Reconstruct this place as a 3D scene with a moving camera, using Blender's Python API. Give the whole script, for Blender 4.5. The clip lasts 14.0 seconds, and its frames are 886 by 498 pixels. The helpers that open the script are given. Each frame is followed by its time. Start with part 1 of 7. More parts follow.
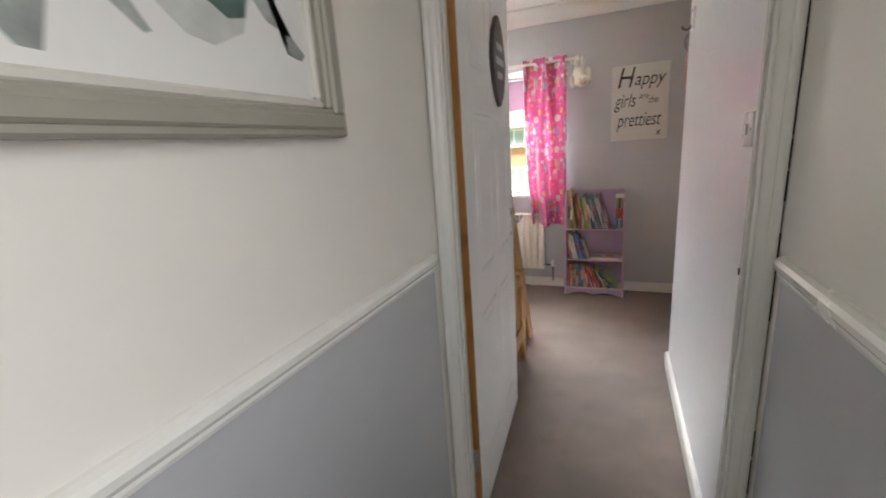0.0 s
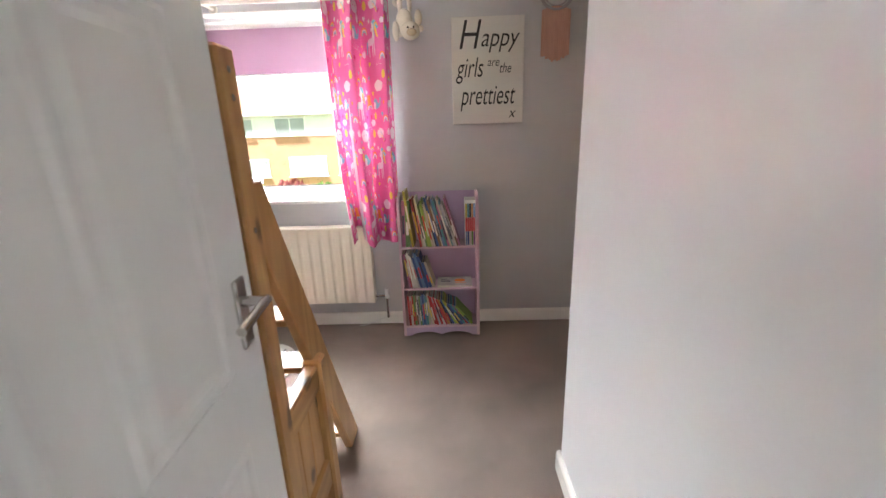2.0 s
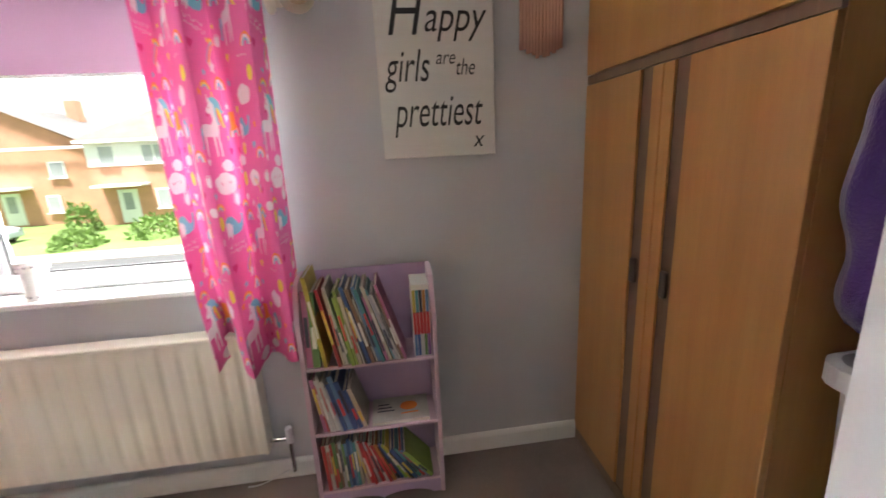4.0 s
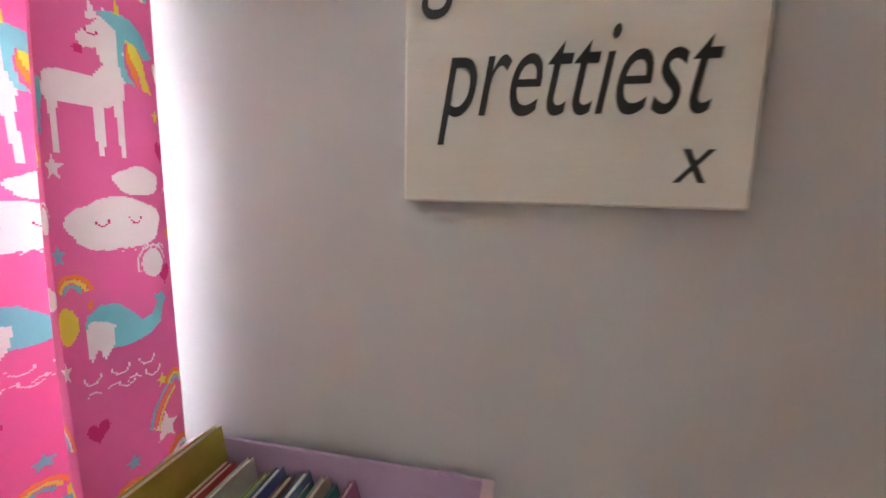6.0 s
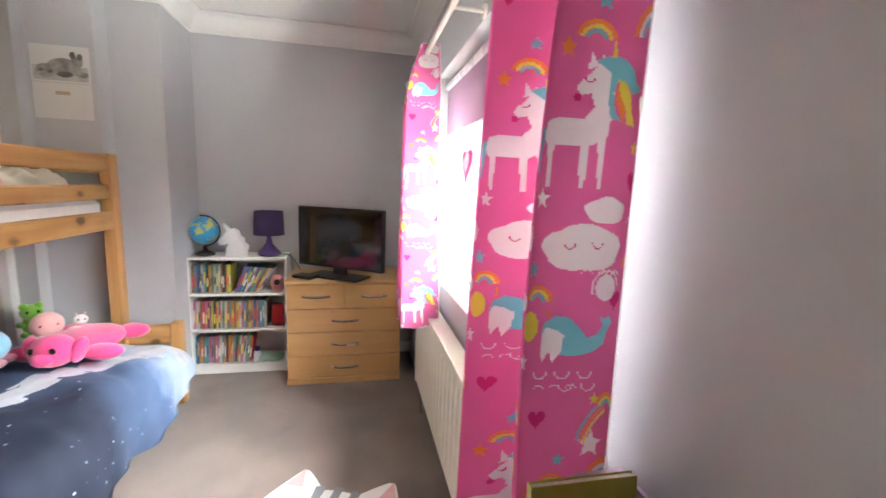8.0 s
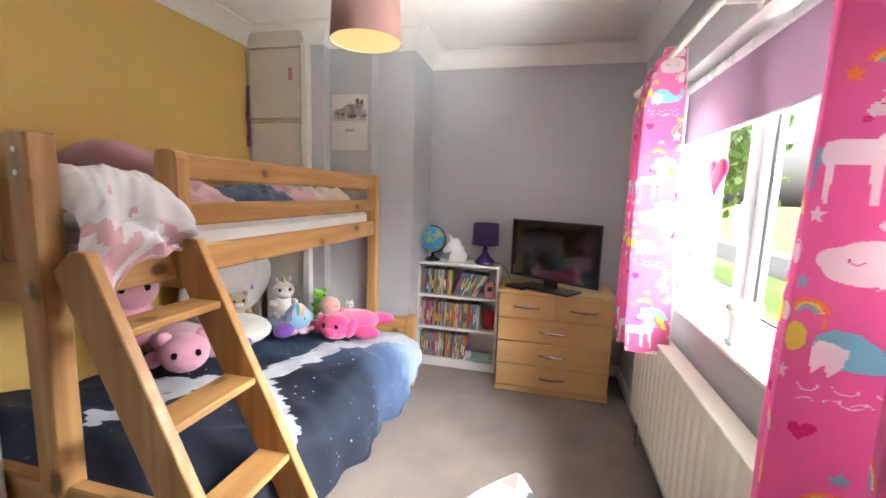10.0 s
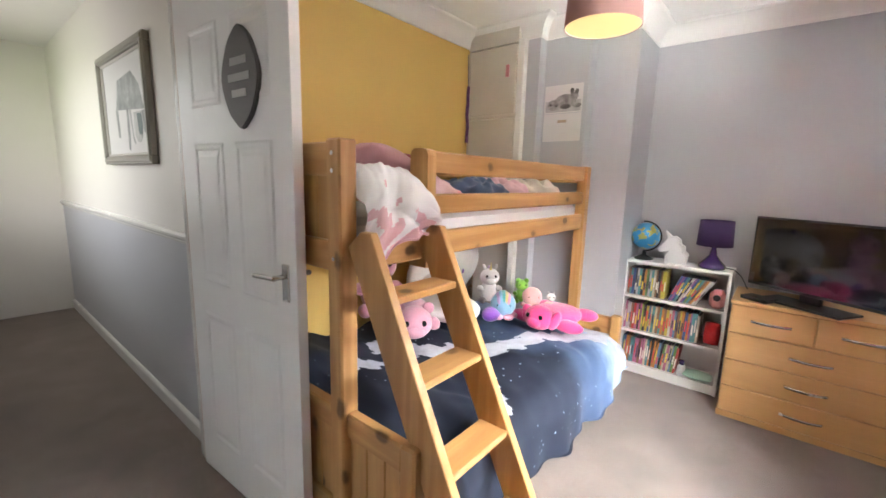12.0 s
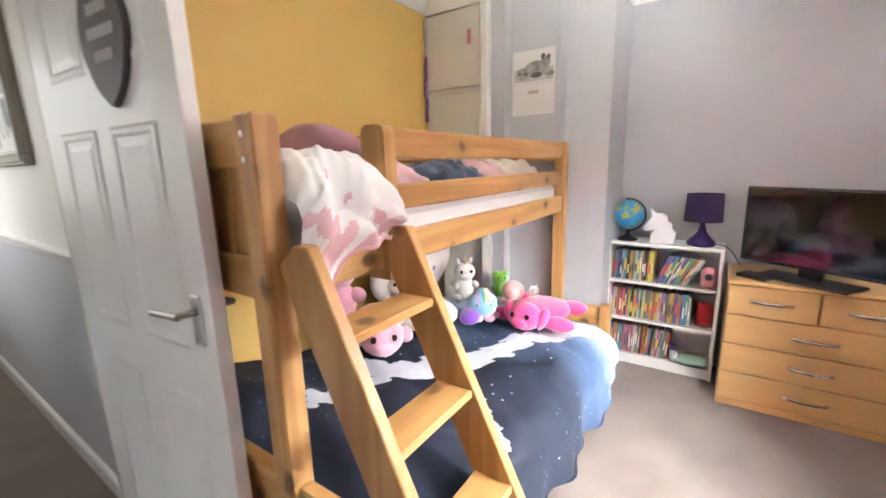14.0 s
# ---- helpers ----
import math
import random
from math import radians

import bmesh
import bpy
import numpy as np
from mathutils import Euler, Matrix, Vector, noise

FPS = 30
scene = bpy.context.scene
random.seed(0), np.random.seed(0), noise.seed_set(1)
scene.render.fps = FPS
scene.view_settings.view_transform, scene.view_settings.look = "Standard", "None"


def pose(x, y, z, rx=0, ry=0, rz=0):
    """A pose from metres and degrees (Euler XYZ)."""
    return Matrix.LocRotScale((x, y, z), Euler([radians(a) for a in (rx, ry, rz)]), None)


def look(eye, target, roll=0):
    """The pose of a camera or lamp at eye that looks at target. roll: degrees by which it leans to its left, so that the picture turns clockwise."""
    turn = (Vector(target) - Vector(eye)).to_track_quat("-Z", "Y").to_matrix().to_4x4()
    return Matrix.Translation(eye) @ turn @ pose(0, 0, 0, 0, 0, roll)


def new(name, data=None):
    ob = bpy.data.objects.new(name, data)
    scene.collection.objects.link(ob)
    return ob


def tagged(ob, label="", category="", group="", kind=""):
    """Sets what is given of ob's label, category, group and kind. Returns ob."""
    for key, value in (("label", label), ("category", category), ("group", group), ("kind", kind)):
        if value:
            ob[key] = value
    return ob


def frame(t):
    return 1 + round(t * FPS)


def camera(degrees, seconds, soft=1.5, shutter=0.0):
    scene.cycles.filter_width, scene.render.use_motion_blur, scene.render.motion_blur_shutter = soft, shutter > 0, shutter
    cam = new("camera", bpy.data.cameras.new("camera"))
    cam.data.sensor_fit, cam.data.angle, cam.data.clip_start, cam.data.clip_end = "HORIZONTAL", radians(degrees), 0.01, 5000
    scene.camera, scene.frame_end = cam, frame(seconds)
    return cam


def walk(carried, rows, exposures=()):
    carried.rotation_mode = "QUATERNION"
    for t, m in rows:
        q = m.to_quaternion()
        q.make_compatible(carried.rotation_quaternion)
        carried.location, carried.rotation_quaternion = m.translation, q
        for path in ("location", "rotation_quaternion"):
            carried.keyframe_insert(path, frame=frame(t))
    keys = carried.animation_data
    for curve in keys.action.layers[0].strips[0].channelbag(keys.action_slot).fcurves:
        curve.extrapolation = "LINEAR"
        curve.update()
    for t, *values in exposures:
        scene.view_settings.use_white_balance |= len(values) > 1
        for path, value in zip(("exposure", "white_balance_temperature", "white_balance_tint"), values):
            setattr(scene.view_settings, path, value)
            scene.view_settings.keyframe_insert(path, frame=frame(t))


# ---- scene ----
cam = camera(94.4, 14.0, 1.5, 0.3)
PATH = [
    (0, (0.58, 1.128, 1.328), (-0.192, 2.911, 0.854), -4.1),
    (0.5, (0.499, 1.392, 1.322), (0.099, 3.284, 0.813), -3.2),
    (1, (0.446, 1.696, 1.312), (0.343, 3.624, 0.79), -2.3),
    (1.5, (0.465, 2.022, 1.278), (0.462, 3.949, 0.741), -1.8),
    (2, (0.494, 2.342, 1.272), (0.451, 4.26, 0.706), -1.9),
    (2.5, (0.484, 2.658, 1.232), (0.444, 4.573, 0.659), -2.6),
    (3, (0.508, 2.924, 1.295), (0.458, 4.826, 0.679), -3.1),
    (3.5, (0.536, 3.162, 1.312), (0.54, 5.077, 0.734), -3.2),
    (4, (0.526, 3.36, 1.328), (0.768, 5.284, 0.838), -2.8),
    (4.2, (0.478, 3.432, 1.375), (0.849, 5.32, 0.83), -2.3),
    (6.3, (0.7, 4.438, 1.304), (-0.084, 6.259, 1.037), 1.9),
    (6.5, (0.692, 4.474, 1.314), (-0.403, 6.121, 1.019), 1.1),
    (7, (0.672, 4.517, 1.322), (-0.998, 5.574, 1.015), 2.0),
    (7.5, (0.682, 4.503, 1.328), (-1.173, 5.192, 1.039), 2.8),
    (8, (0.696, 4.46, 1.331), (-1.237, 4.872, 1.029), 2.3),
    (8.5, (0.705, 4.422, 1.327), (-1.265, 4.573, 1.019), 2.0),
    (9, (0.711, 4.386, 1.331), (-1.263, 4.269, 1.03), 1.7),
    (9.2, (0.71, 4.369, 1.329), (-1.258, 4.172, 1.036), 1.8),
    (11.3, (0.797, 4.202, 1.323), (-0.9, 3.19, 1.01), 1.7),
    (11.5, (0.787, 4.21, 1.331), (-0.841, 3.097, 0.998), 1.7),
    (12, (0.805, 4.181, 1.322), (-0.718, 2.928, 0.99), 1.6),
    (12.5, (0.831, 4.163, 1.316), (-0.614, 2.822, 0.981), 1.3),
    (13, (0.84, 4.14, 1.328), (-0.583, 2.778, 0.985), 0.7),
    (13.5, (0.751, 4.071, 1.325), (-0.745, 2.794, 0.962), -0.4),
    (14, (0.553, 3.963, 1.32), (-1.061, 2.852, 0.918), -1.5),
]
walk(cam, [(t, look(eye, target, roll)) for t, eye, target, roll in PATH], [(0.0, 2.08), (1.5, 2.3), (2.5, 2.2), (3.0, 2.1), (4.0, 1.95), (6.5, 2.35), (7.5, 2.0), (8.5, 1.77), (9.0, 1.75), (11.5, 2.05), (12.5, 2.2), (14.0, 2.45)])

# ---- world, sun, large lights ----
world = bpy.data.worlds.new("overcast_sky")
scene.world = world
world.use_nodes = True
wn, wl = world.node_tree.nodes, world.node_tree.links
sky = wn.new("ShaderNodeTexSky")
sky.sky_type = "NISHITA"
sky.sun_disc = False
sky.sun_elevation, sky.sun_rotation = radians(48), radians(20)
sky.air_density, sky.dust_density, sky.ozone_density = 1.2, 6.0, 1.0
hsv = wn.new("ShaderNodeHueSaturation")
hsv.inputs["Saturation"].default_value = 0.35
wl.new(sky.outputs[0], hsv.inputs["Color"])
wl.new(hsv.outputs[0], wn["Background"].inputs["Color"])
wn["Background"].inputs["Strength"].default_value = 0.15


def lamp(name, kind, m, energy, color, **keys):
    data = bpy.data.lights.new(name, kind)
    data.energy, data.color = energy, color
    for key, value in keys.items():
        if key == "size":
            data.size = value
        elif key == "size_y":
            data.shape, data.size_y = "RECTANGLE", value
        elif key == "angle":
            data.angle = value
        elif key == "radius":
            data.shadow_soft_size = value
    ob = new(name, data)
    ob.matrix_world = m
    return ob


lamp("overcast_sun", "SUN", look((0, 0, 20), (2.5, 6.5, 0)), 4.8, (1.0, 0.97, 0.92), angle=radians(12))
lamp("window_daylight", "AREA", look((-0.7, 6.9, 2.98), (-0.7, 3.6, 0.85)), 385, (0.95, 0.98, 1.0), size=6.0, size_y=2.0)
lamp("window_ground_light", "AREA", look((-0.7, 6.5, -0.35), (-0.6, 3.4, 1.6)), 320, (0.98, 0.99, 0.97), size=6.0, size_y=1.1)
# fill panel added in an unseen side opening to brighten the hall
lamp("hall_fill_panel", "AREA", look((0.955, 0.45, 1.55), (0.1, 0.52, 1.3)), 2.6, (1.0, 0.97, 0.93), size=1.6, size_y=1.0)
lamp("pendant_bulb", "POINT", pose(-0.735, 3.61, 1.98), 0.8, (1.0, 0.78, 0.5), radius=0.035)


# ---- materials ----
def nodes_of(name):
    m = bpy.data.materials.new(name)
    m.use_nodes = True
    nt = m.node_tree
    return m, nt.nodes, nt.links, nt.nodes["Principled BSDF"]


def link_bump(n, l, bsdf, source, strength, distance=0.002):
    b = n.new("ShaderNodeBump")
    b.inputs["Strength"].default_value, b.inputs["Distance"].default_value = strength, distance
    l.new(source, b.inputs["Height"])
    l.new(b.outputs[0], bsdf.inputs["Normal"])


def coords(n, l, stretch=(1, 1, 1), kind="Object"):
    c, mp = n.new("ShaderNodeTexCoord"), n.new("ShaderNodeMapping")
    mp.inputs["Scale"].default_value = stretch
    l.new(c.outputs[kind], mp.inputs["Vector"])
    return mp.outputs[0]


def noise_of(n, l, vec, scale, detail=4, rough=0.6):
    t = n.new("ShaderNodeTexNoise")
    t.inputs["Scale"].default_value, t.inputs["Detail"].default_value, t.inputs["Roughness"].default_value = scale, detail, rough
    l.new(vec, t.inputs["Vector"])
    return t.outputs["Fac"]


def mixed(n, l, fac, a, b):
    m = n.new("ShaderNodeMix")
    m.data_type = "RGBA"
    for sock, v in ((m.inputs[0], fac), (m.inputs[6], a), (m.inputs[7], b)):
        if isinstance(v, (tuple, list)):
            sock.default_value = (*v[:3], 1)
        elif isinstance(v, (int, float)):
            sock.default_value = v
        else:
            l.new(v, sock)
    return m.outputs[2]


def ramp(n, l, fac, lo, hi):
    r = n.new("ShaderNodeMapRange")
    r.inputs["From Min"].default_value, r.inputs["From Max"].default_value = lo, hi
    l.new(fac, r.inputs["Value"])
    return r.outputs[0]


def shade(c, k):
    return tuple(max(0.0, min(1.0, v * k)) for v in c)


def surface(name, col, rough=0.6, metal=0.0, vary=0.12, scale=3.0, grain=120.0, bump=0.08, translucent=0.0, sheen=0.0, coat=0.0, stretch=(1, 1, 1), deep=0.002, coat_rough=0.03):
    """Plain material with variation at two scales and fine relief."""
    m, n, l, p = nodes_of(name)
    v = coords(n, l, stretch)
    big, fine = noise_of(n, l, v, scale, 5), noise_of(n, l, v, grain, 2)
    c = mixed(n, l, ramp(n, l, big, 0.3, 0.7), shade(col, 1 - vary), shade(col, 1 + vary * 0.6))
    c = mixed(n, l, ramp(n, l, fine, 0.25, 0.75), c, mixed(n, l, 0.5, c, shade(col, 1 - vary)))
    l.new(c, p.inputs["Base Color"])
    r = n.new("ShaderNodeMapRange")
    r.inputs["To Min"].default_value, r.inputs["To Max"].default_value = max(0.02, rough - 0.08), min(1, rough + 0.08)
    l.new(big, r.inputs["Value"])
    l.new(r.outputs[0], p.inputs["Roughness"])
    p.inputs["Metallic"].default_value = metal
    p.inputs["Sheen Weight"].default_value = sheen
    p.inputs["Coat Weight"].default_value = coat
    p.inputs["Coat Roughness"].default_value = coat_rough
    if bump:
        link_bump(n, l, p, fine, bump, deep)
    if translucent:
        t, mx = n.new("ShaderNodeBsdfTranslucent"), n.new("ShaderNodeMixShader")
        l.new(c, t.inputs["Color"])
        mx.inputs[0].default_value = translucent
        l.new(p.outputs[0], mx.inputs[1])
        l.new(t.outputs[0], mx.inputs[2])
        l.new(mx.outputs[0], n["Material Output"].inputs["Surface"])
    return m


def timber(name, col, dark, axis, knots=True, rough=0.42, fine=1.0):
    """Wood with its grain along one axis, streaks and, in pine, knots."""
    m, n, l, p = nodes_of(name)
    s = [14.0, 14.0, 14.0]
    s[axis] = 0.9
    v = coords(n, l, s)
    info = n.new("ShaderNodeObjectInfo")
    off = n.new("ShaderNodeVectorMath")
    off.operation = "ADD"
    sc = n.new("ShaderNodeVectorMath")
    sc.operation = "SCALE"
    sc.inputs[0].default_value = (9.0, 5.0, 7.0)
    l.new(info.outputs["Random"], sc.inputs["Scale"])
    l.new(v, off.inputs[0])
    l.new(sc.outputs[0], off.inputs[1])
    v = off.outputs[0]
    streak = noise_of(n, l, v, 1.3 * fine, 6, 0.65)
    if knots:
        flame = n.new("ShaderNodeMath")
        flame.operation = "PINGPONG"
        flame.inputs[1].default_value = 0.085
        l.new(noise_of(n, l, v, 0.55, 2, 0.4), flame.inputs[0])
        lines = ramp(n, l, flame.outputs[0], 0.02, 0.075)
        blend = n.new("ShaderNodeMath")
        blend.operation = "MULTIPLY_ADD"
        blend.inputs[1].default_value = 0.22
        l.new(lines, blend.inputs[0])
        l.new(streak, blend.inputs[2])
        less = n.new("ShaderNodeMath")
        less.operation = "SUBTRACT"
        less.inputs[1].default_value = 0.11
        l.new(blend.outputs[0], less.inputs[0])
        streak = less.outputs[0]
    hair = noise_of(n, l, v, 9.0 * fine, 3, 0.7)
    c = mixed(n, l, ramp(n, l, streak, 0.32, 0.68), dark, col)
    c = mixed(n, l, ramp(n, l, hair, 0.35, 0.75), mixed(n, l, 0.35, c, dark), c)
    if knots:
        ks = [8.0, 8.0, 8.0]
        ks[axis] = 5.5
        kv = coords(n, l, ks)
        o2 = n.new("ShaderNodeVectorMath")
        o2.operation = "ADD"
        l.new(kv, o2.inputs[0])
        l.new(sc.outputs[0], o2.inputs[1])
        warp = n.new("ShaderNodeVectorMath")
        warp.operation = "ADD"
        bend = n.new("ShaderNodeTexNoise")
        bend.inputs["Scale"].default_value, bend.inputs["Detail"].default_value = 2.6, 2
        l.new(o2.outputs[0], bend.inputs["Vector"])
        soft_ = n.new("ShaderNodeVectorMath")
        soft_.operation = "SCALE"
        soft_.inputs["Scale"].default_value = 0.22
        l.new(bend.outputs["Color"], soft_.inputs[0])
        l.new(o2.outputs[0], warp.inputs[0])
        l.new(soft_.outputs[0], warp.inputs[1])
        vo = n.new("ShaderNodeTexVoronoi")
        vo.inputs["Scale"].default_value = 1.0
        l.new(warp.outputs[0], vo.inputs["Vector"])
        cell = n.new("ShaderNodeSeparateColor")
        l.new(vo.outputs["Color"], cell.inputs[0])
        some = ramp(n, l, cell.outputs[0], 0.42, 0.50)
        near = ramp(n, l, vo.outputs["Distance"], 0.21, 0.11)
        halo = ramp(n, l, vo.outputs["Distance"], 0.46, 0.16)
        h2 = n.new("ShaderNodeMath")
        h2.operation = "MULTIPLY"
        h2.inputs[1].default_value = 0.45
        l.new(halo, h2.inputs[0])
        both = []
        for src in (h2.outputs[0], near):
            g = n.new("ShaderNodeMath")
            g.operation = "MULTIPLY"
            l.new(src, g.inputs[0])
            l.new(some, g.inputs[1])
            both.append(g.outputs[0])
        c = mixed(n, l, both[0], c, shade(dark, 0.8))
        c = mixed(n, l, both[1], c, shade(dark, 0.30))
    l.new(c, p.inputs["Base Color"])
    p.inputs["Roughness"].default_value = rough
    p.inputs["Coat Weight"].default_value = 0.15
    p.inputs["Coat Roughness"].default_value = 0.3
    link_bump(n, l, p, hair, 0.12, 0.001)
    return m


GREY_WALL = surface("grey_lilac_wall_paint", (0.495, 0.494, 0.512), 0.55, vary=0.05, scale=1.6, grain=220, bump=0.05)
YELLOW_WALL = surface("mustard_wall_paint", (0.73, 0.49, 0.145), 0.6, vary=0.05, scale=1.6, grain=220, bump=0.05)
WHITE_WALL = surface("warm_white_wall_paint", (0.78, 0.75, 0.71), 0.5, vary=0.04, scale=1.4, grain=200, bump=0.05)
DADO_GREY = surface("grey_dado_paint", (0.46, 0.465, 0.495), 0.45, vary=0.05, scale=1.4, grain=200, bump=0.05)
STUB_WALL = surface("pale_grey_satin_paint", (0.78, 0.80, 0.825), 0.30, vary=0.05, scale=1.2, grain=160, bump=0.06, coat=0.6, coat_rough=0.24)
CEILING_WHITE = surface("ceiling_white", (0.80, 0.78, 0.755), 0.8, vary=0.04, scale=2.0, grain=90, bump=0.12)
GLOSS_WHITE = surface("white_gloss_paint", (0.80, 0.79, 0.765), 0.25, vary=0.04, scale=5, grain=90, bump=0.05, coat=0.2)
DOOR_WHITE = surface("white_door_paint", (0.79, 0.79, 0.785), 0.34, vary=0.04, scale=4, grain=70, bump=0.1, stretch=(1, 1, 0.2))
CARPET = surface("taupe_carpet", (0.225, 0.170, 0.141), 0.97, vary=0.34, scale=3.2, grain=240, bump=0.9, sheen=0.25, deep=0.006)
PVC = surface("white_pvc", (0.72, 0.72, 0.73), 0.28, vary=0.02, grain=40, bump=0.02)
RAD_CREAM = surface("cream_enamel", (0.77, 0.715, 0.61), 0.33, vary=0.04, grain=60, bump=0.03)
CHROME = surface("brushed_chrome", (0.62, 0.61, 0.6), 0.25, 1.0, vary=0.08, grain=150, bump=0.04)
DARK_METAL = surface("dark_bronze_metal", (0.16, 0.14, 0.13), 0.38, 0.8, vary=0.15)
PINE_X = timber("pine_along_x", (0.60, 0.345, 0.135), (0.43, 0.215, 0.070), 0)
PINE_Y = timber("pine_along_y", (0.60, 0.345, 0.135), (0.43, 0.215, 0.070), 1)
PINE_Z = timber("pine_along_z", (0.60, 0.345, 0.135), (0.43, 0.215, 0.070), 2)
EDGE_WOOD = timber("door_edge_wood", (0.50, 0.25, 0.07), (0.32, 0.14, 0.035), 2)
OAK = timber("wardrobe_oak_veneer", (0.50, 0.255, 0.082), (0.40, 0.185, 0.052), 2, knots=False, rough=0.42, fine=0.7)
OAK_DARK = timber("wardrobe_dark_trim", (0.21, 0.125, 0.078), (0.14, 0.08, 0.05), 2, knots=False, rough=0.4)
BEECH = timber("beech_veneer", (0.66, 0.385, 0.165), (0.58, 0.325, 0.125), 1, knots=False, rough=0.38, fine=0.8)
LILAC = surface("lilac_paint", (0.46, 0.33, 0.50), 0.45, vary=0.06)
LILAC_PALE = surface("pale_pink_lilac_paint", (0.62, 0.44, 0.52), 0.45, vary=0.06)
SHELF_WHITE = surface("white_laminate", (0.78, 0.77, 0.75), 0.4, vary=0.03)
BLACK_PLASTIC = surface("black_plastic", (0.015, 0.015, 0.017), 0.3, vary=0.2)
SCREEN = surface("tv_screen_glass", (0.006, 0.006, 0.008), 0.08, vary=0.1, bump=0, coat=0.5)


def glass_material():
    m, n, l, p = nodes_of("window_glass")
    p.inputs["Base Color"].default_value = (0.97, 0.99, 0.98, 1)
    p.inputs["Roughness"].default_value = 0.0
    p.inputs["Transmission Weight"].default_value = 1.0
    p.inputs["IOR"].default_value = 1.03
    return m


GLASS = glass_material()


# ---- mesh helpers ----
def box(bm, x0, x1, y0, y1, z0, z1, bev=0.0, seg=1):
    made = bmesh.ops.create_cube(bm, size=1)["verts"]
    for v in made:
        v.co = Vector((x0 + (v.co.x + 0.5) * (x1 - x0), y0 + (v.co.y + 0.5) * (y1 - y0), z0 + (v.co.z + 0.5) * (z1 - z0)))
    if bev:
        edges = list({e for v in made for e in v.link_edges})
        out = bmesh.ops.bevel(bm, geom=edges, offset=bev, segments=seg, affect="EDGES", profile=0.5)
        made = out["verts"]
    return made


def move(verts, m):
    for v in verts:
        v.co = m @ v.co
    return verts


def rod(bm, a, b, r0, r1=None, n=14):
    a, b = Vector(a), Vector(b)
    made = bmesh.ops.create_cone(bm, cap_ends=True, segments=n, radius1=r0, radius2=r0 if r1 is None else r1, depth=(b - a).length)["verts"]
    return move(made, Matrix.Translation((a + b) / 2) @ (b - a).to_track_quat("Z", "Y").to_matrix().to_4x4())


def ball(bm, c, r, n=16, rot=(0, 0, 0)):
    if not isinstance(r, tuple):
        r = (r, r, r)
    made = bmesh.ops.create_uvsphere(bm, u_segments=n, v_segments=max(6, n * 2 // 3), radius=1)["verts"]
    return move(made, pose(*c, *rot) @ Matrix.Diagonal((*r, 1)))


def lathe(bm, profile, n=28, at=(0, 0, 0)):
    rings = []
    for r, z in profile:
        rings.append([bm.verts.new((at[0] + r * math.cos(2 * math.pi * i / n), at[1] + r * math.sin(2 * math.pi * i / n), at[2] + z)) for i in range(n)])
    for a, b in zip(rings, rings[1:]):
        for i in range(n):
            bm.faces.new((a[i], a[(i + 1) % n], b[(i + 1) % n], b[i]))
    return [v for ring in rings for v in ring]


def slab(bm, outline, m, depth, bev=0.0):
    """A flat outline in its own x, y, raised by depth along z, set by m."""
    lo = [bm.verts.new(m @ Vector((x, y, 0))) for x, y in outline]
    hi = [bm.verts.new(m @ Vector((x, y, depth))) for x, y in outline]
    n = len(outline)
    faces = [bm.faces.new(list(reversed(lo))), bm.faces.new(hi)]
    for i in range(n):
        faces.append(bm.faces.new((lo[i], lo[(i + 1) % n], hi[(i + 1) % n], hi[i])))
    bmesh.ops.recalc_face_normals(bm, faces=faces)
    if bev:
        bmesh.ops.bevel(bm, geom=list(faces[1].edges), offset=bev, segments=2, affect="EDGES")
    return lo + hi


def grid_surface(bm, nu, nv, f):
    """Vertices f(u, v) over the unit square, joined by quads."""
    rows = [[bm.verts.new(f(i / nu, j / nv)) for i in range(nu + 1)] for j in range(nv + 1)]
    for j in range(nv):
        for i in range(nu):
            bm.faces.new((rows[j][i], rows[j][i + 1], rows[j + 1][i + 1], rows[j + 1][i]))
    return rows


def part(name, bm, material, parent=None, label="", smooth=False):
    me = bpy.data.meshes.new(name)
    bmesh.ops.recalc_face_normals(bm, faces=bm.faces[:]) if not smooth else None
    bm.to_mesh(me)
    bm.free()
    me.materials.append(material)
    if smooth:
        for f in me.polygons:
            f.use_smooth = True
    ob = new(name, me)
    if parent is not None:
        ob.parent = parent
    if label:
        ob["label"] = label
    return ob


def thing(name, label, category, m=None, group="", kind=""):
    ob = new(name)
    ob.empty_display_size = 0.05
    if m is not None:
        ob.matrix_world = m
    return tagged(ob, label, category, group, kind)


def solid(name, material, label, category, boxes, kind="", bev=0.0, parent=None, group=""):
    bm = bmesh.new()
    for b in boxes:
        box(bm, *b, bev)
    ob = part(name, bm, material, parent)
    return tagged(ob, label, category, group, kind)


def piece(name, material, parent, dims, bev=0.003, label=""):
    bm = bmesh.new()
    box(bm, *dims, bev)
    return part(name, bm, material, parent, label)


S = "structure"
CEIL = 2.375
WY = 4.90        # room face of the window wall
DY = 2.27        # room face of the yellow wall
HX = 0.105       # hall face of the hall's wall beside the bed
SX = 0.885       # face of the pale stub wall
LX = -2.45       # far grey wall

# ---- floor, ceiling, walls ----
solid("floor", CARPET, "taupe grey short-pile carpet covering the floor", "carpet", [(-2.75, 2.15, -1.1, 5.0, -0.12, 0.0)], S)
solid("ceiling", CEILING_WHITE, "white painted bedroom ceiling", "ceiling", [(-2.75, 2.15, -1.1, 5.0, CEIL, CEIL + 0.1)], S)

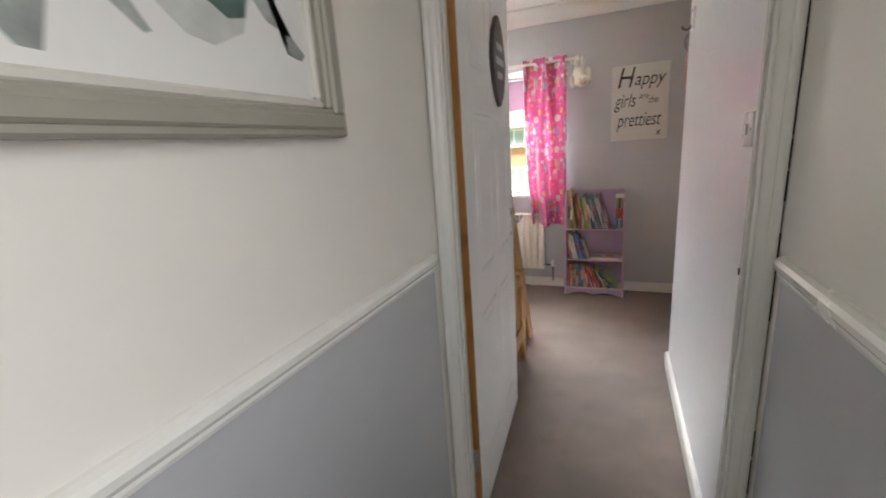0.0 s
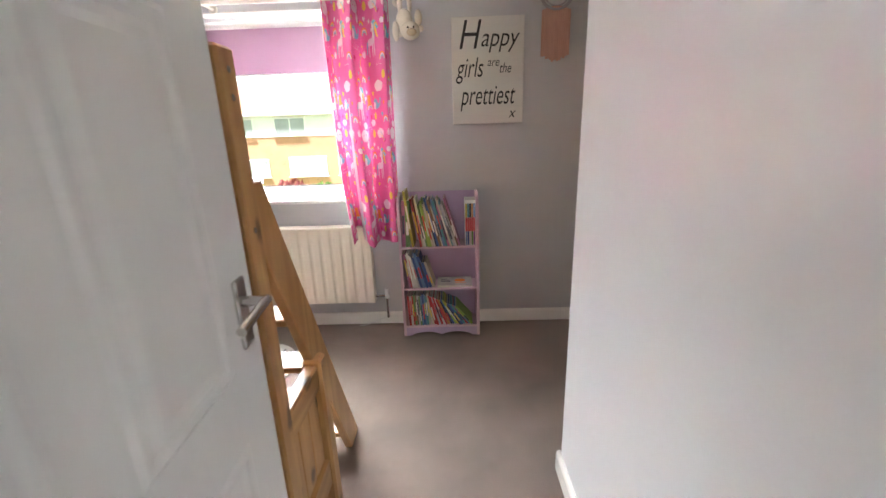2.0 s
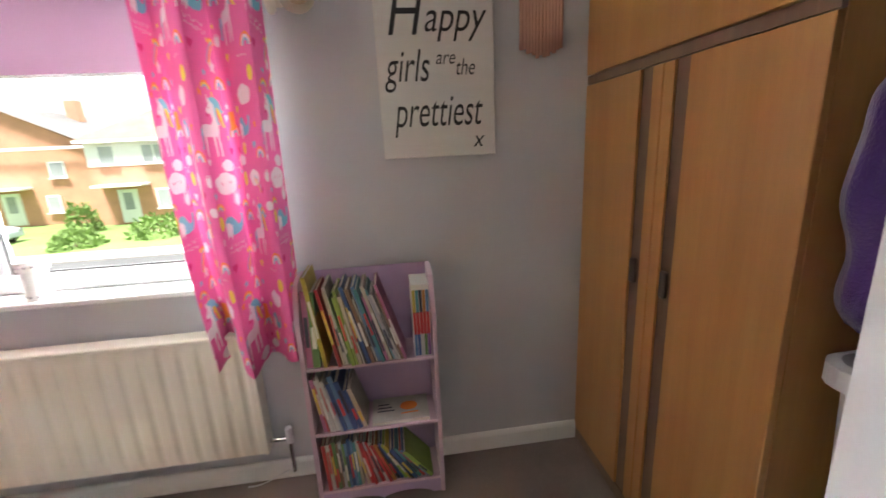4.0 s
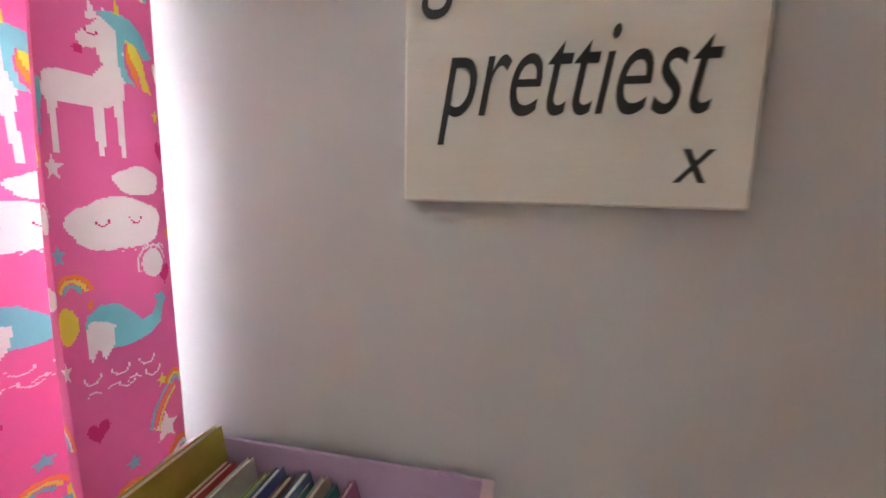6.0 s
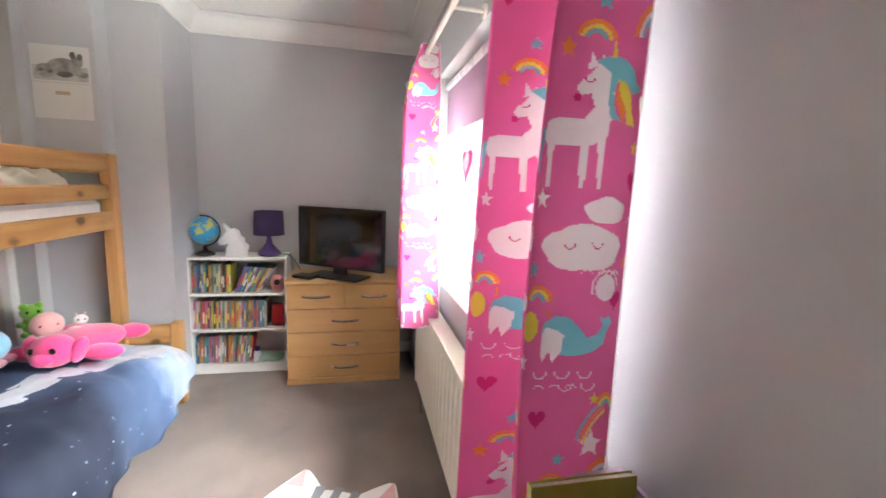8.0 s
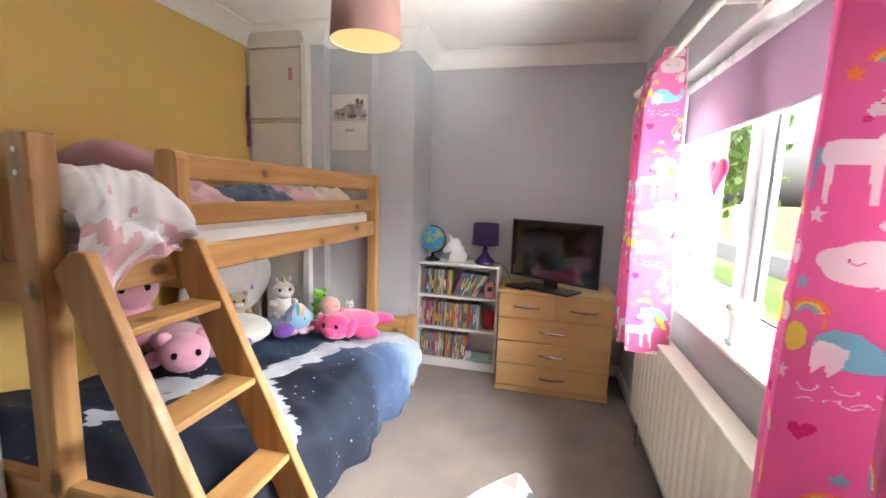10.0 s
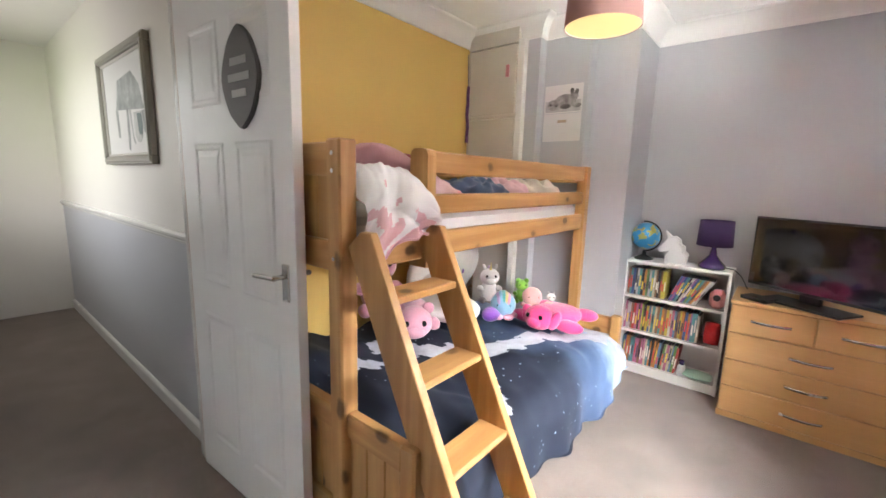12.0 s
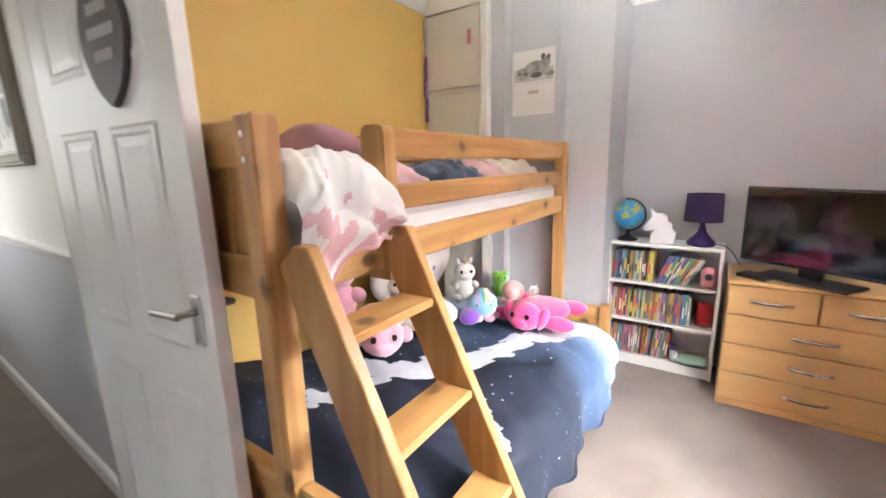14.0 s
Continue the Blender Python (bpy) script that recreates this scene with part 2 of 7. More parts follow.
WIN = (-1.68, 0.08, 0.865, 1.93)
solid("wall_window", GREY_WALL, "grey painted wall around the bedroom window", "wall",
      [(-2.6, WIN[0], WY, WY + 0.27, 0, CEIL), (WIN[1], 2.05, WY, WY + 0.27, 0, CEIL),
       (WIN[0], WIN[1], WY, WY + 0.27, 0, WIN[2]), (WIN[0], WIN[1], WY, WY + 0.27, WIN[3], CEIL)], S)
solid("wall_far_grey", GREY_WALL, "grey painted wall behind the low bookcase", "wall", [(LX - 0.15, LX, 2.0, WY, 0, CEIL)], S)
solid("wall_yellow", YELLOW_WALL, "mustard yellow painted wall behind the bunk bed", "wall",
      [(LX, 0.135, DY - 0.06, DY, 0, CEIL), (0.135, SX, DY - 0.06, DY, 2.04, CEIL)], S)
solid("wall_stub", STUB_WALL, "pale grey satin painted wall beside the doorway", "wall", [(SX, 1.95, DY - 0.06, 3.61, 0, CEIL)], S)
solid("wall_wardrobe", GREY_WALL, "grey wall behind the wardrobe", "wall", [(1.95, 2.1, 2.2, WY, 0, CEIL)], S)
# chimney steps beside the cupboard
for nm, bx in (("wall_chimney_a", (LX, -1.80, 2.73, 2.82, 0, CEIL)), ("wall_chimney_b", (LX, -1.885, 2.82, 3.125, 0, CEIL)), ("wall_chimney_c", (LX, -2.0, 3.125, 3.385, 0, CEIL))):
    solid(nm, GREY_WALL, "grey painted stepped chimney breast", "wall", [bx], S)
# hall
solid("wall_hall_white", WHITE_WALL, "warm white painted hall wall above the dado rail", "wall",
      [(HX - 0.1, HX, -1.0, DY - 0.064, 0, CEIL), (HX - 0.1, SX + 0.2, -1.1, -1.0, 0, CEIL)], S)
# opening added out of view, only to hold the hall's fill panel
solid("wall_hall_side", WHITE_WALL, "white painted hall wall with an added opening for the fill light", "wall",
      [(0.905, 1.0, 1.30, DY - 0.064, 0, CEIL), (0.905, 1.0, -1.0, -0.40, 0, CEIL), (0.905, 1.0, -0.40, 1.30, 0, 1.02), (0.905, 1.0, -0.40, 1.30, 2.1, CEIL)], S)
solid("dado_panel_a", DADO_GREY, "grey painted lower hall wall", "wall", [(HX, HX + 0.003, -1.0, 2.145, 0, 1.007)], S)
solid("dado_panel_b", DADO_GREY, "grey painted lower hall wall", "wall", [(0.902, 0.905, -1.0, 2.145, 0, 1.018)], S)


def dado_rail(name, x, sx, z=0.994):
    bm = bmesh.new()
    prof = [(0, 0), (0.008, 0), (0.011, 0.008), (0.011, 0.014), (0.019, 0.024), (0.021, 0.036), (0.016, 0.045), (0.007, 0.049), (0, 0.05)]
    for y0, y1 in ((-1.0, 2.145),):
        a = [bm.verts.new((x + sx * px, y0, z + pz)) for px, pz in prof]
        b = [bm.verts.new((x + sx * px, y1, z + pz)) for px, pz in prof]
        for i in range(len(prof) - 1):
            bm.faces.new((a[i], a[i + 1], b[i + 1], b[i]))
        bm.faces.new(a)
        bm.faces.new(b)
    tagged(part(name, bm, GLOSS_WHITE), "white moulded dado rail on the hall wall", "dado rail", kind=S)


dado_rail("dado_rail_a", HX + 0.0, 1)
dado_rail("dado_rail_b", 0.905, -1, 1.015)


# coving round the bedroom ceiling
def coving(name, a, b, inward, ma=0, mb=0):
    """Concave plaster coving from a to b, under the ceiling, turned to the room."""
    a, b, inward = Vector((*a, 0)), Vector((*b, 0)), Vector((*inward, 0))
    bm = bmesh.new()
    prof = [(0.0, 0.0), (0.0, -0.115), (0.007, -0.115), (0.012, -0.108)]
    prof += [(0.012 + 0.085 * (1 - math.cos(t)), -0.108 + 0.094 * math.sin(t)) for t in [k * math.pi / 16 for k in range(1, 9)]]
    prof += [(0.106, -0.008), (0.106, 0.0)]
    along = (b - a).normalized()
    ra = [bm.verts.new(a + inward * d - along * d * ma + Vector((0, 0, CEIL - 0.001 + z))) for d, z in prof]
    rb = [bm.verts.new(b + inward * d + along * d * mb + Vector((0, 0, CEIL - 0.001 + z))) for d, z in prof]
    for i in range(len(prof) - 1):
        bm.faces.new((ra[i], ra[i + 1], rb[i + 1], rb[i]))
    bm.faces.new(ra), bm.faces.new(rb)
    tagged(part(name, bm, CEILING_WHITE), "white plaster coving along the ceiling edge", "coving", kind=S)


for i, (a, b, d, ma, mb) in enumerate([((LX, WY), (1.95, WY), (0, -1), 0, 0), ((LX, 3.385), (LX, WY), (1, 0), 0, 0), ((LX, 3.385), (-2.0, 3.385), (0, 1), 0, 1),
                                       ((-2.0, 3.125), (-2.0, 3.385), (1, 0), 0, 1), ((-2.0, 3.125), (-1.885, 3.125), (0, 1), 0, 1), ((-1.885, 2.82), (-1.885, 3.125), (1, 0), 0, 1),
                                       ((-1.885, 2.82), (-1.80, 2.82), (0, 1), 0, 1), ((-1.80, DY), (-1.80, 2.82), (1, 0), 0, 1), ((-1.80, DY), (SX, DY), (0, 1), 0, 0),
                                       ((SX, DY), (SX, 3.61), (-1, 0), 0, 1), ((SX, 3.61), (1.95, 3.61), (0, 1), 1, 0)]):
    coving("coving_%d" % (i + 1), a, b, d, ma, mb)


# skirting
def skirting(name, a, b, inward):
    a, b, inward = Vector((*a, 0)), Vector((*b, 0)), Vector((*inward, 0))
    bm = bmesh.new()
    prof = [(0, 0.003), (0.016, 0.003), (0.016, 0.070), (0.012, 0.080), (0.006, 0.086), (0, 0.086)]
    ra = [bm.verts.new(a + inward * d + Vector((0, 0, z))) for d, z in prof]
    rb = [bm.verts.new(b + inward * d + Vector((0, 0, z))) for d, z in prof]
    for i in range(len(prof) - 1):
        bm.faces.new((ra[i], ra[i + 1], rb[i + 1], rb[i]))
    bm.faces.new(ra), bm.faces.new(rb)
    tagged(part(name, bm, GLOSS_WHITE), "white gloss skirting board", "skirting board", kind=S)


for i, (a, b, d) in enumerate([((LX, WY), (1.285, WY), (0, -1)), ((LX, 3.385), (LX, WY), (1, 0)), ((SX, 2.30), (SX, 3.626), (-1, 0)),
                               ((SX - 0.016, 3.61), (1.95, 3.61), (0, 1)), ((-1.78, DY), (0.06, DY), (0, 1)), ((1.95, 3.61), (1.95, 4.0), (-1, 0)),
                               ((HX + 0.003, -1.0), (HX + 0.003, 2.14), (1, 0)), ((0.902, -1.0), (0.902, 2.14), (-1, 0))]):
    skirting("skirting_%d" % (i + 1), a, b, d)

# door lining and architraves
solid("door_lining", GLOSS_WHITE, "white gloss door lining and stop", "door frame",
      [(0.122, 0.146, DY - 0.065, DY + 0.004, 0, 2.03), (SX - 0.024, SX + 0.004, DY - 0.065, DY + 0.004, 0, 2.03), (0.122, SX, DY - 0.065, DY + 0.004, 2.005, 2.045),
       (0.146, 0.158, DY - 0.055, DY - 0.04, 0, 2.005), (SX - 0.036, SX - 0.024, DY - 0.055, DY - 0.04, 0, 2.005)], S, bev=0.002)


def architrave(name, x0, x1, y, sy, top, flip=False):
    """Moulded casing of one jamb: a bead, a hollow and a rounded outer fillet, softened by paint."""
    bm = bmesh.new()
    w = x1 - x0
    prof = [(0.0, 0.0), (0.0, 0.010)]
    prof += [(0.10 + 0.09 * -math.cos(math.pi * k / 6), 0.010 + 0.004 * math.sin(math.pi * k / 6)) for k in range(7)]
    prof += [(0.20 + 0.36 * k / 8, 0.010 + 0.008 * (k / 8) ** 2) for k in range(1, 9)]
    prof += [(0.78 + 0.21 * -math.cos(math.pi * k / 8), 0.018 + 0.007 * math.sin(math.pi * k / 8)) for k in range(9)]
    prof += [(1.0, 0.014), (1.0, 0.0)]
    rows_ = [[bm.verts.new((x0 + (1 - f if flip else f) * w, y + sy * d, z)) for f, d in prof] for z in (0.0, top)]
    for k in range(len(prof) - 1):
        bm.faces.new((rows_[0][k], rows_[0][k + 1], rows_[1][k + 1], rows_[1][k]))
    bm.faces.new(rows_[0]), bm.faces.new(rows_[1])
    tagged(part(name, bm, GLOSS_WHITE), "white moulded door architrave", "architrave", kind=S)


architrave("architrave_hall_a", 0.108, 0.156, DY - 0.066, -1, 2.06, True)
architrave("architrave_hall_b", SX - 0.032, SX + 0.018, DY - 0.066, -1, 2.06)
architrave("architrave_room_a", 0.072, 0.138, DY + 0.001, 1, 2.07)
solid("architrave_room_head", GLOSS_WHITE, "white moulded door architrave head", "architrave", [(0.072, SX - 0.002, DY + 0.002, DY + 0.016, 2.02, 2.085)], S, bev=0.004)

# open caulk gap between the hall wall and the casing, and the latch keep
GAP = surface("dark_open_joint", (0.07, 0.062, 0.055), 0.9, vary=0.3)
bm = bmesh.new()
rnd_gap = random.Random(4)
z = 0.02
while z < 2.0:
    step = rnd_gap.uniform(0.03, 0.11)
    if rnd_gap.random() < 0.82:
        wid = rnd_gap.uniform(0.001, 0.0035)
        box(bm, 0.9035 - wid, 0.9036, DY - 0.0885, DY - 0.0868, z, z + step)
    z += step + rnd_gap.uniform(0.0, 0.015)
tagged(part("trim_joint", bm, GAP), "dark cracked joint beside the door casing", "joint", kind=S)
keep = thing("strike_plate", "small brass latch keep on the door lining", "strike plate", pose(SX - 0.0245, DY - 0.022, 0.995))
piece("plate", CHROME, keep, (-0.0016, 0, -0.010, 0.010, -0.022, 0.022), 0.0006)
piece("lip", DARK_METAL, keep, (-0.008, -0.0017, 0.004, 0.012, -0.008, 0.008), 0.001)

# ---- window ----
win = thing("window_1", "white plastic double-glazed window with a side casement", "window", kind=S)
FY0, FY1 = 5.0, 5.04
wx0, wx1, wz0, wz1 = WIN
MX = -0.905


def bar(name, dims, parent=win, bev=0.006):
    return piece(name, PVC, parent, dims, bev)


bar("window_frame", (wx0, wx0 + 0.06, FY0, FY1, wz0, wz1))
bar("window_frame", (wx1 - 0.06, wx1, FY0, FY1, wz0, wz1))
bar("window_frame", (wx0 + 0.06, wx1 - 0.06, FY0, FY1, wz1 - 0.06, wz1))
bar("window_frame", (wx0 + 0.06, wx1 - 0.06, FY0, FY1, wz0, wz0 + 0.075))
bar("mullion", (MX - 0.035, MX + 0.035, FY0, FY1, wz0 + 0.075, wz1 - 0.06))
for nm, x0, x1, y0 in (("casement_frame", wx0 + 0.062, MX - 0.037, FY0 - 0.014),):
    for d in ((x0, x0 + 0.055, y0, FY1 - 0.006, wz0 + 0.077, wz1 - 0.062), (x1 - 0.055, x1, y0, FY1 - 0.006, wz0 + 0.077, wz1 - 0.062),
              (x0 + 0.055, x1 - 0.055, y0, FY1 - 0.006, wz0 + 0.077, wz0 + 0.13), (x0 + 0.055, x1 - 0.055, y0, FY1 - 0.006, wz1 - 0.115, wz1 - 0.062)):
        bar(nm, d, bev=0.008)
for x0, x1 in ((wx0 + 0.11, MX - 0.085), (MX + 0.03, wx1 - 0.055)):
    pane = piece("pane", GLASS, win, (x0, x1, FY0 + 0.016, FY0 + 0.021, wz0 + 0.07, wz1 - 0.055), 0)
    pane.visible_shadow = False
    ga, gb, gc, gd = x0 + (0.0 if x0 < MX else 0.005), x1 - (0.0 if x1 < MX else 0.005), wz0 + (0.13 if x0 < MX else 0.075), wz1 - (0.115 if x0 < MX else 0.06)
    for dims in ((ga, ga + 0.008, gc, gd), (gb - 0.008, gb, gc, gd), (ga + 0.008, gb - 0.008, gc, gc + 0.006), (ga + 0.008, gb - 0.008, gd - 0.006, gd)):
        piece("gasket", BLACK_PLASTIC, win, (dims[0], dims[1], FY0 + 0.006, FY0 + 0.0155, dims[2], dims[3]), 0.001, "black rubber glazing gasket")
bm = bmesh.new()
box(bm, MX - 0.08, MX - 0.055, FY0 - 0.024, FY0 - 0.012, 1.24, 1.33, 0.004)
box(bm, MX - 0.078, MX - 0.060, FY0 - 0.045, FY0 - 0.026, 1.20, 1.32, 0.005)
part("casement_handle", bm, PVC, win)
solid("window_sill", GLOSS_WHITE, "white gloss window sill board", "window sill", [(wx0 - 0.03, wx1 + 0.03, WY - 0.035, FY0, wz0 - 0.022, wz0 + 0.003)], S, bev=0.006)
solid("window_reveal", GLOSS_WHITE, "white painted window reveal", "window reveal",
      [(wx0, wx0 + 0.004, WY + 0.001, FY0, wz0, wz1), (wx1 - 0.004, wx1, WY + 0.001, FY0, wz0, wz1), (wx0 + 0.004, wx1 - 0.004, WY + 0.001, FY0, wz1 - 0.004, wz1)], S)

# roller blind, half down
BLIND = surface("lilac_blind_fabric", (0.42, 0.29, 0.375), 0.8, vary=0.05, grain=300, bump=0.1, translucent=0.22)
blind = thing("roller_blind", "lilac fabric roller blind pulled part-way down the window", "blind", pose(0, 0, 0))
bm = bmesh.new()
box(bm, wx0 + 0.03, wx1 - 0.03, 4.955, 4.957, 1.605, 1.86)
part("blind_fabric", bm, BLIND, blind)
bm = bmesh.new()
rod(bm, (wx0 + 0.02, 4.962, 1.875), (wx1 - 0.02, 4.962, 1.875), 0.022)
part("roller", bm, PVC, blind, smooth=False)
bm = bmesh.new()
rod(bm, (wx0 + 0.03, 4.956, 1.605), (wx1 - 0.03, 4.956, 1.605), 0.008, n=10)
part("bottom_bar", bm, PVC, blind)
for x in (wx0 + 0.018, wx1 - 0.018):
    piece("bracket", PVC, blind, (x - 0.01, x + 0.01, 4.935, 4.99, 1.845, wz1 - 0.003), 0.003)

# curtain pole
pole = thing("curtain_pole", "cream metal curtain pole above the window", "curtain pole")
PY, PZ = 4.775, 1.945
CREAM = surface("cream_paint", (0.72, 0.68, 0.60), 0.35, vary=0.03)
bm = bmesh.new()
rod(bm, (-1.98, PY, PZ), (0.27, PY, PZ), 0.0125)
part("pole", bm, CREAM, pole, smooth=False)
for x in (-1.98, 0.27):
    bm = bmesh.new()
    ball(bm, (x, PY, PZ), 0.024, 14)
    part("finial", bm, CREAM, pole, smooth=True)
for x in (-1.93, -0.8, 0.225):
    bm = bmesh.new()
    rod(bm, (x, PY, PZ), (x, WY - 0.004, PZ), 0.008)
    rod(bm, (x, WY - 0.012, PZ), (x, WY - 0.001, PZ), 0.024)
    part("bracket", bm, CREAM, pole)

# curtains with printed motifs
PINK = surface("pink_cotton_print_ground", (0.80, 0.16, 0.385), 0.85, vary=0.06, scale=6, grain=420, bump=0.12, translucent=0.19)
P_WHITE = surface("print_white", (0.84, 0.74, 0.74), 0.85, vary=0.05, grain=420, translucent=0.19)
P_BLUE = surface("print_blue", (0.22, 0.55, 0.62), 0.85, vary=0.05, grain=420, translucent=0.19)
P_YELLOW = surface("print_yellow", (0.80, 0.66, 0.09), 0.85, vary=0.05, grain=420, translucent=0.19)
P_ORANGE = surface("print_orange", (0.88, 0.27, 0.05), 0.85, vary=0.05, grain=420, translucent=0.19)
P_ROSE = surface("print_rose", (0.66, 0.03, 0.20), 0.85, vary=0.05, grain=420, translucent=0.19)

BOUNCE_LINING = surface("white_bounce_lining", (0.78, 0.77, 0.79), 0.85, vary=0.03, grain=300, translucent=0.35)
UNI_BODY = [(-.50, .02), (-.44, .16), (-.22, .20), (.10, .20), (.22, .30), (.16, .42), (.02, .40), (-.03, .46), (.02, .52), (.14, .60), (.22, .68), (.27, .76), (.31, .68), (.40, .66),
            (.47, .50), (.46, .20), (.42, .0), (.43, -.42), (.36, -.42), (.31, .0), (.20, -.04), (.18, -.42), (.11, -.42), (.08, -.04), (-.28, -.04), (-.30, -.42), (-.37, -.42), (-.40, -.06)]
MANE = [(.12, .70), (.24, .76), (.38, .74), (.50, .66), (.56, .54), (.68, .48), (.52, .44), (.42, .54), (.33, .56), (.30, .44), (.33, .28), (.40, .20), (.29, .22), (.25, .40), (.26, .60), (.18, .66)]
MANE_GOLD = [(.33, .58), (.42, .54), (.50, .42), (.54, .28), (.62, .16), (.48, .18), (.44, .32), (.36, .44)]
MANE_CORAL = [(.33, .54), (.37, .42), (.44, .30), (.44, .16), (.38, .28), (.32, .42)]
EAR = [(.06, .62), (.08, .78), (.15, .66)]
TAIL = [(-.48, .10), (-.60, .12), (-.68, -.02), (-.64, -.20), (-.74, -.28), (-.58, -.30), (-.54, -.12), (-.46, .0)]
WHALE = [(-.50, .02), (-.46, .20), (-.30, .30), (-.10, .27), (.05, .12), (.18, -.02), (.32, .02), (.42, .16), (.36, .30), (.46, .26), (.52, .32), (.60, .22), (.52, .10), (.46, -.10), (.28, -.24), (.0, -.30), (-.3, -.26)]
WHALE_FACE = [(-.50, .0), (-.44, .13), (-.30, .10), (-.16, .02), (-.18, -.22), (-.30, -.40), (-.36, -.22), (-.46, -.38), (-.50, -.2)]


UNI_BODY, TAIL = ([(0.66 * x, y) for x, y in o] for o in (UNI_BODY, TAIL))


def circle(r, cx=0.0, cy=0.0, n=14, k=1.0):
    return [(cx + r * math.cos(2 * math.pi * i / n), cy + k * r * math.sin(2 * math.pi * i / n)) for i in range(n)]


def cloud_outline():
    pts = []
    for i in range(36):
        t = 2 * math.pi * i / 36
        r = 1 + 0.13 * abs(math.sin(2.5 * t + 0.6))
        pts.append((0.5 * r * math.cos(t), 0.27 * r * math.sin(t)))
    return pts


def heart_outline():
    return [(0.03 * 16 * math.sin(t) ** 3, 0.03 * (13 * math.cos(t) - 5 * math.cos(2 * t) - 2 * math.cos(3 * t) - math.cos(4 * t))) for t in [2 * math.pi * i / 24 for i in range(24)]]


def star_outline():
    return [((0.5 if i % 2 == 0 else 0.22) * math.sin(math.pi * i / 5), (0.5 if i % 2 == 0 else 0.22) * math.cos(math.pi * i / 5)) for i in range(10)]


def arc_outline(r0, r1, a0=0.0, a1=math.pi, n=10):
    ts = [a0 + (a1 - a0) * i / n for i in range(n + 1)]
    return [(r1 * math.cos(t), r1 * math.sin(t)) for t in ts] + [(r0 * math.cos(t), r0 * math.sin(t)) for t in reversed(ts)]


# one repeat of the print: colour index, outline, in metres of cloth
REP_U, REP_V = 0.34, 0.66
COLOURS = [PINK, P_WHITE, P_BLUE, P_YELLOW, P_ORANGE, P_ROSE]


def repeat_motifs():
    out = []

    def put(col, outline, u, v, size, turn=0.0):
        c, s = math.cos(turn), math.sin(turn)
        out.append((col, [(u + 0.7 * size * (c * x - s * y), v + size * (s * x + c * y)) for x, y in outline]))

    for u, v, k in ((0.034, 0.580, 0.15), (0.212, 0.245, 0.15)):
        put(2, TAIL, u, v, k)
        put(1, UNI_BODY, u, v, k)
        put(1, EAR, u, v, k)
        put(3, MANE_GOLD, u, v, k)
        put(4, MANE_CORAL, u, v, k)
        put(2, MANE, u, v, k)
        put(5, arc_outline(0.03, 0.045, math.pi, 2 * math.pi, 5), u + 0.06 * k, v + 0.55 * k, k)
        put(3, [(-.025, 0), (.025, 0), (0, .17)], u + 0.19 * k, v + 0.74 * k, k)
        put(5, circle(0.035), u - 0.005 * k, v + 0.38 * k, k)
    for u, v, k in ((0.075, 0.487, 0.065), (0.055, 0.432, 0.115), (0.24, 0.44, 0.09), (0.17, 0.50, 0.06), (0.25, 0.03, 0.10), (0.31, 0.35, 0.05)):
        put(1, cloud_outline(), u, v, k)
    put(5, arc_outline(0.007, 0.009, math.pi, 2 * math.pi, 5), 0.04, 0.438, 1)
    put(5, arc_outline(0.007, 0.009, math.pi, 2 * math.pi, 5), 0.068, 0.440, 1)
    for u, v, k in ((0.055, 0.30, 0.105), (0.225, 0.60, 0.095)):
        put(2, WHALE, u, v, k)
        put(1, WHALE_FACE, u, v, k)
        put(4, [(-.03, 0), (.03, 0), (0, .22)], u - 0.03, v + 0.03, 0.09)
    for u, v, k in ((0.15, 0.575, 1.0), (0.11, 0.06, 1.0), (0.30, 0.16, 0.9), (0.155, 0.30, 0.9), (0.30, 0.50, 0.8)):
        for j, col in enumerate((4, 1, 2)):
            put(col, arc_outline(0.034 - 0.0095 * j, 0.042 - 0.0095 * j), u, v, k)
    for col, u, v, k in ((5, 0.11, 0.53, 0.035), (5, 0.10, 0.36, 0.035), (1, 0.115, 0.635, 0.032), (5, 0.02, 0.17, 0.035), (3, 0.18, 0.15, 0.032), (3, 0.19, 0.655, 0.032), (2, 0.27, 0.54, 0.03), (1, 0.16, 0.38, 0.03), (5, 0.28, 0.40, 0.03)):
        put(col, heart_outline(), u, v, k)
    for col, u, v, k in ((1, 0.085, 0.125, 0.05), (2, 0.0, 0.40, 0.028), (3, 0.105, 0.575, 0.024), (1, 0.20, 0.36, 0.03), (4, 0.29, 0.60, 0.03), (1, 0.33, 0.26, 0.03), (2, 0.16, 0.08, 0.03)):
        put(col, star_outline(), u, v, k)
    for j, col in enumerate((3, 4, 2)):
        put(col, arc_outline(0.075 + 0.006 * j, 0.079 + 0.006 * j, 2.1, 3.0, 6), 0.13, 0.115 + 0.002 * j, 1)
        put(col, arc_outline(0.075 + 0.006 * j, 0.079 + 0.006 * j, 0.4, 1.2, 6), 0.22, 0.36 + 0.002 * j, 1)
    for u, v, k in ((0.0, 0.315, 0.02), (0.17, 0.44, 0.02), (0.30, 0.085, 0.02), (0.20, 0.535, 0.017)):
        put(3, circle(k, k=1.15), u, v, 1)
    for u, v, k in ((0.085, 0.375, 0.02), (0.32, 0.44, 0.016), (0.14, 0.20, 0.016)):
        put(1, circle(k), u, v, 1)
        put(1, arc_outline(k * 1.2, k * 1.35, 0.2, 3.6, 8), u, v, 1)
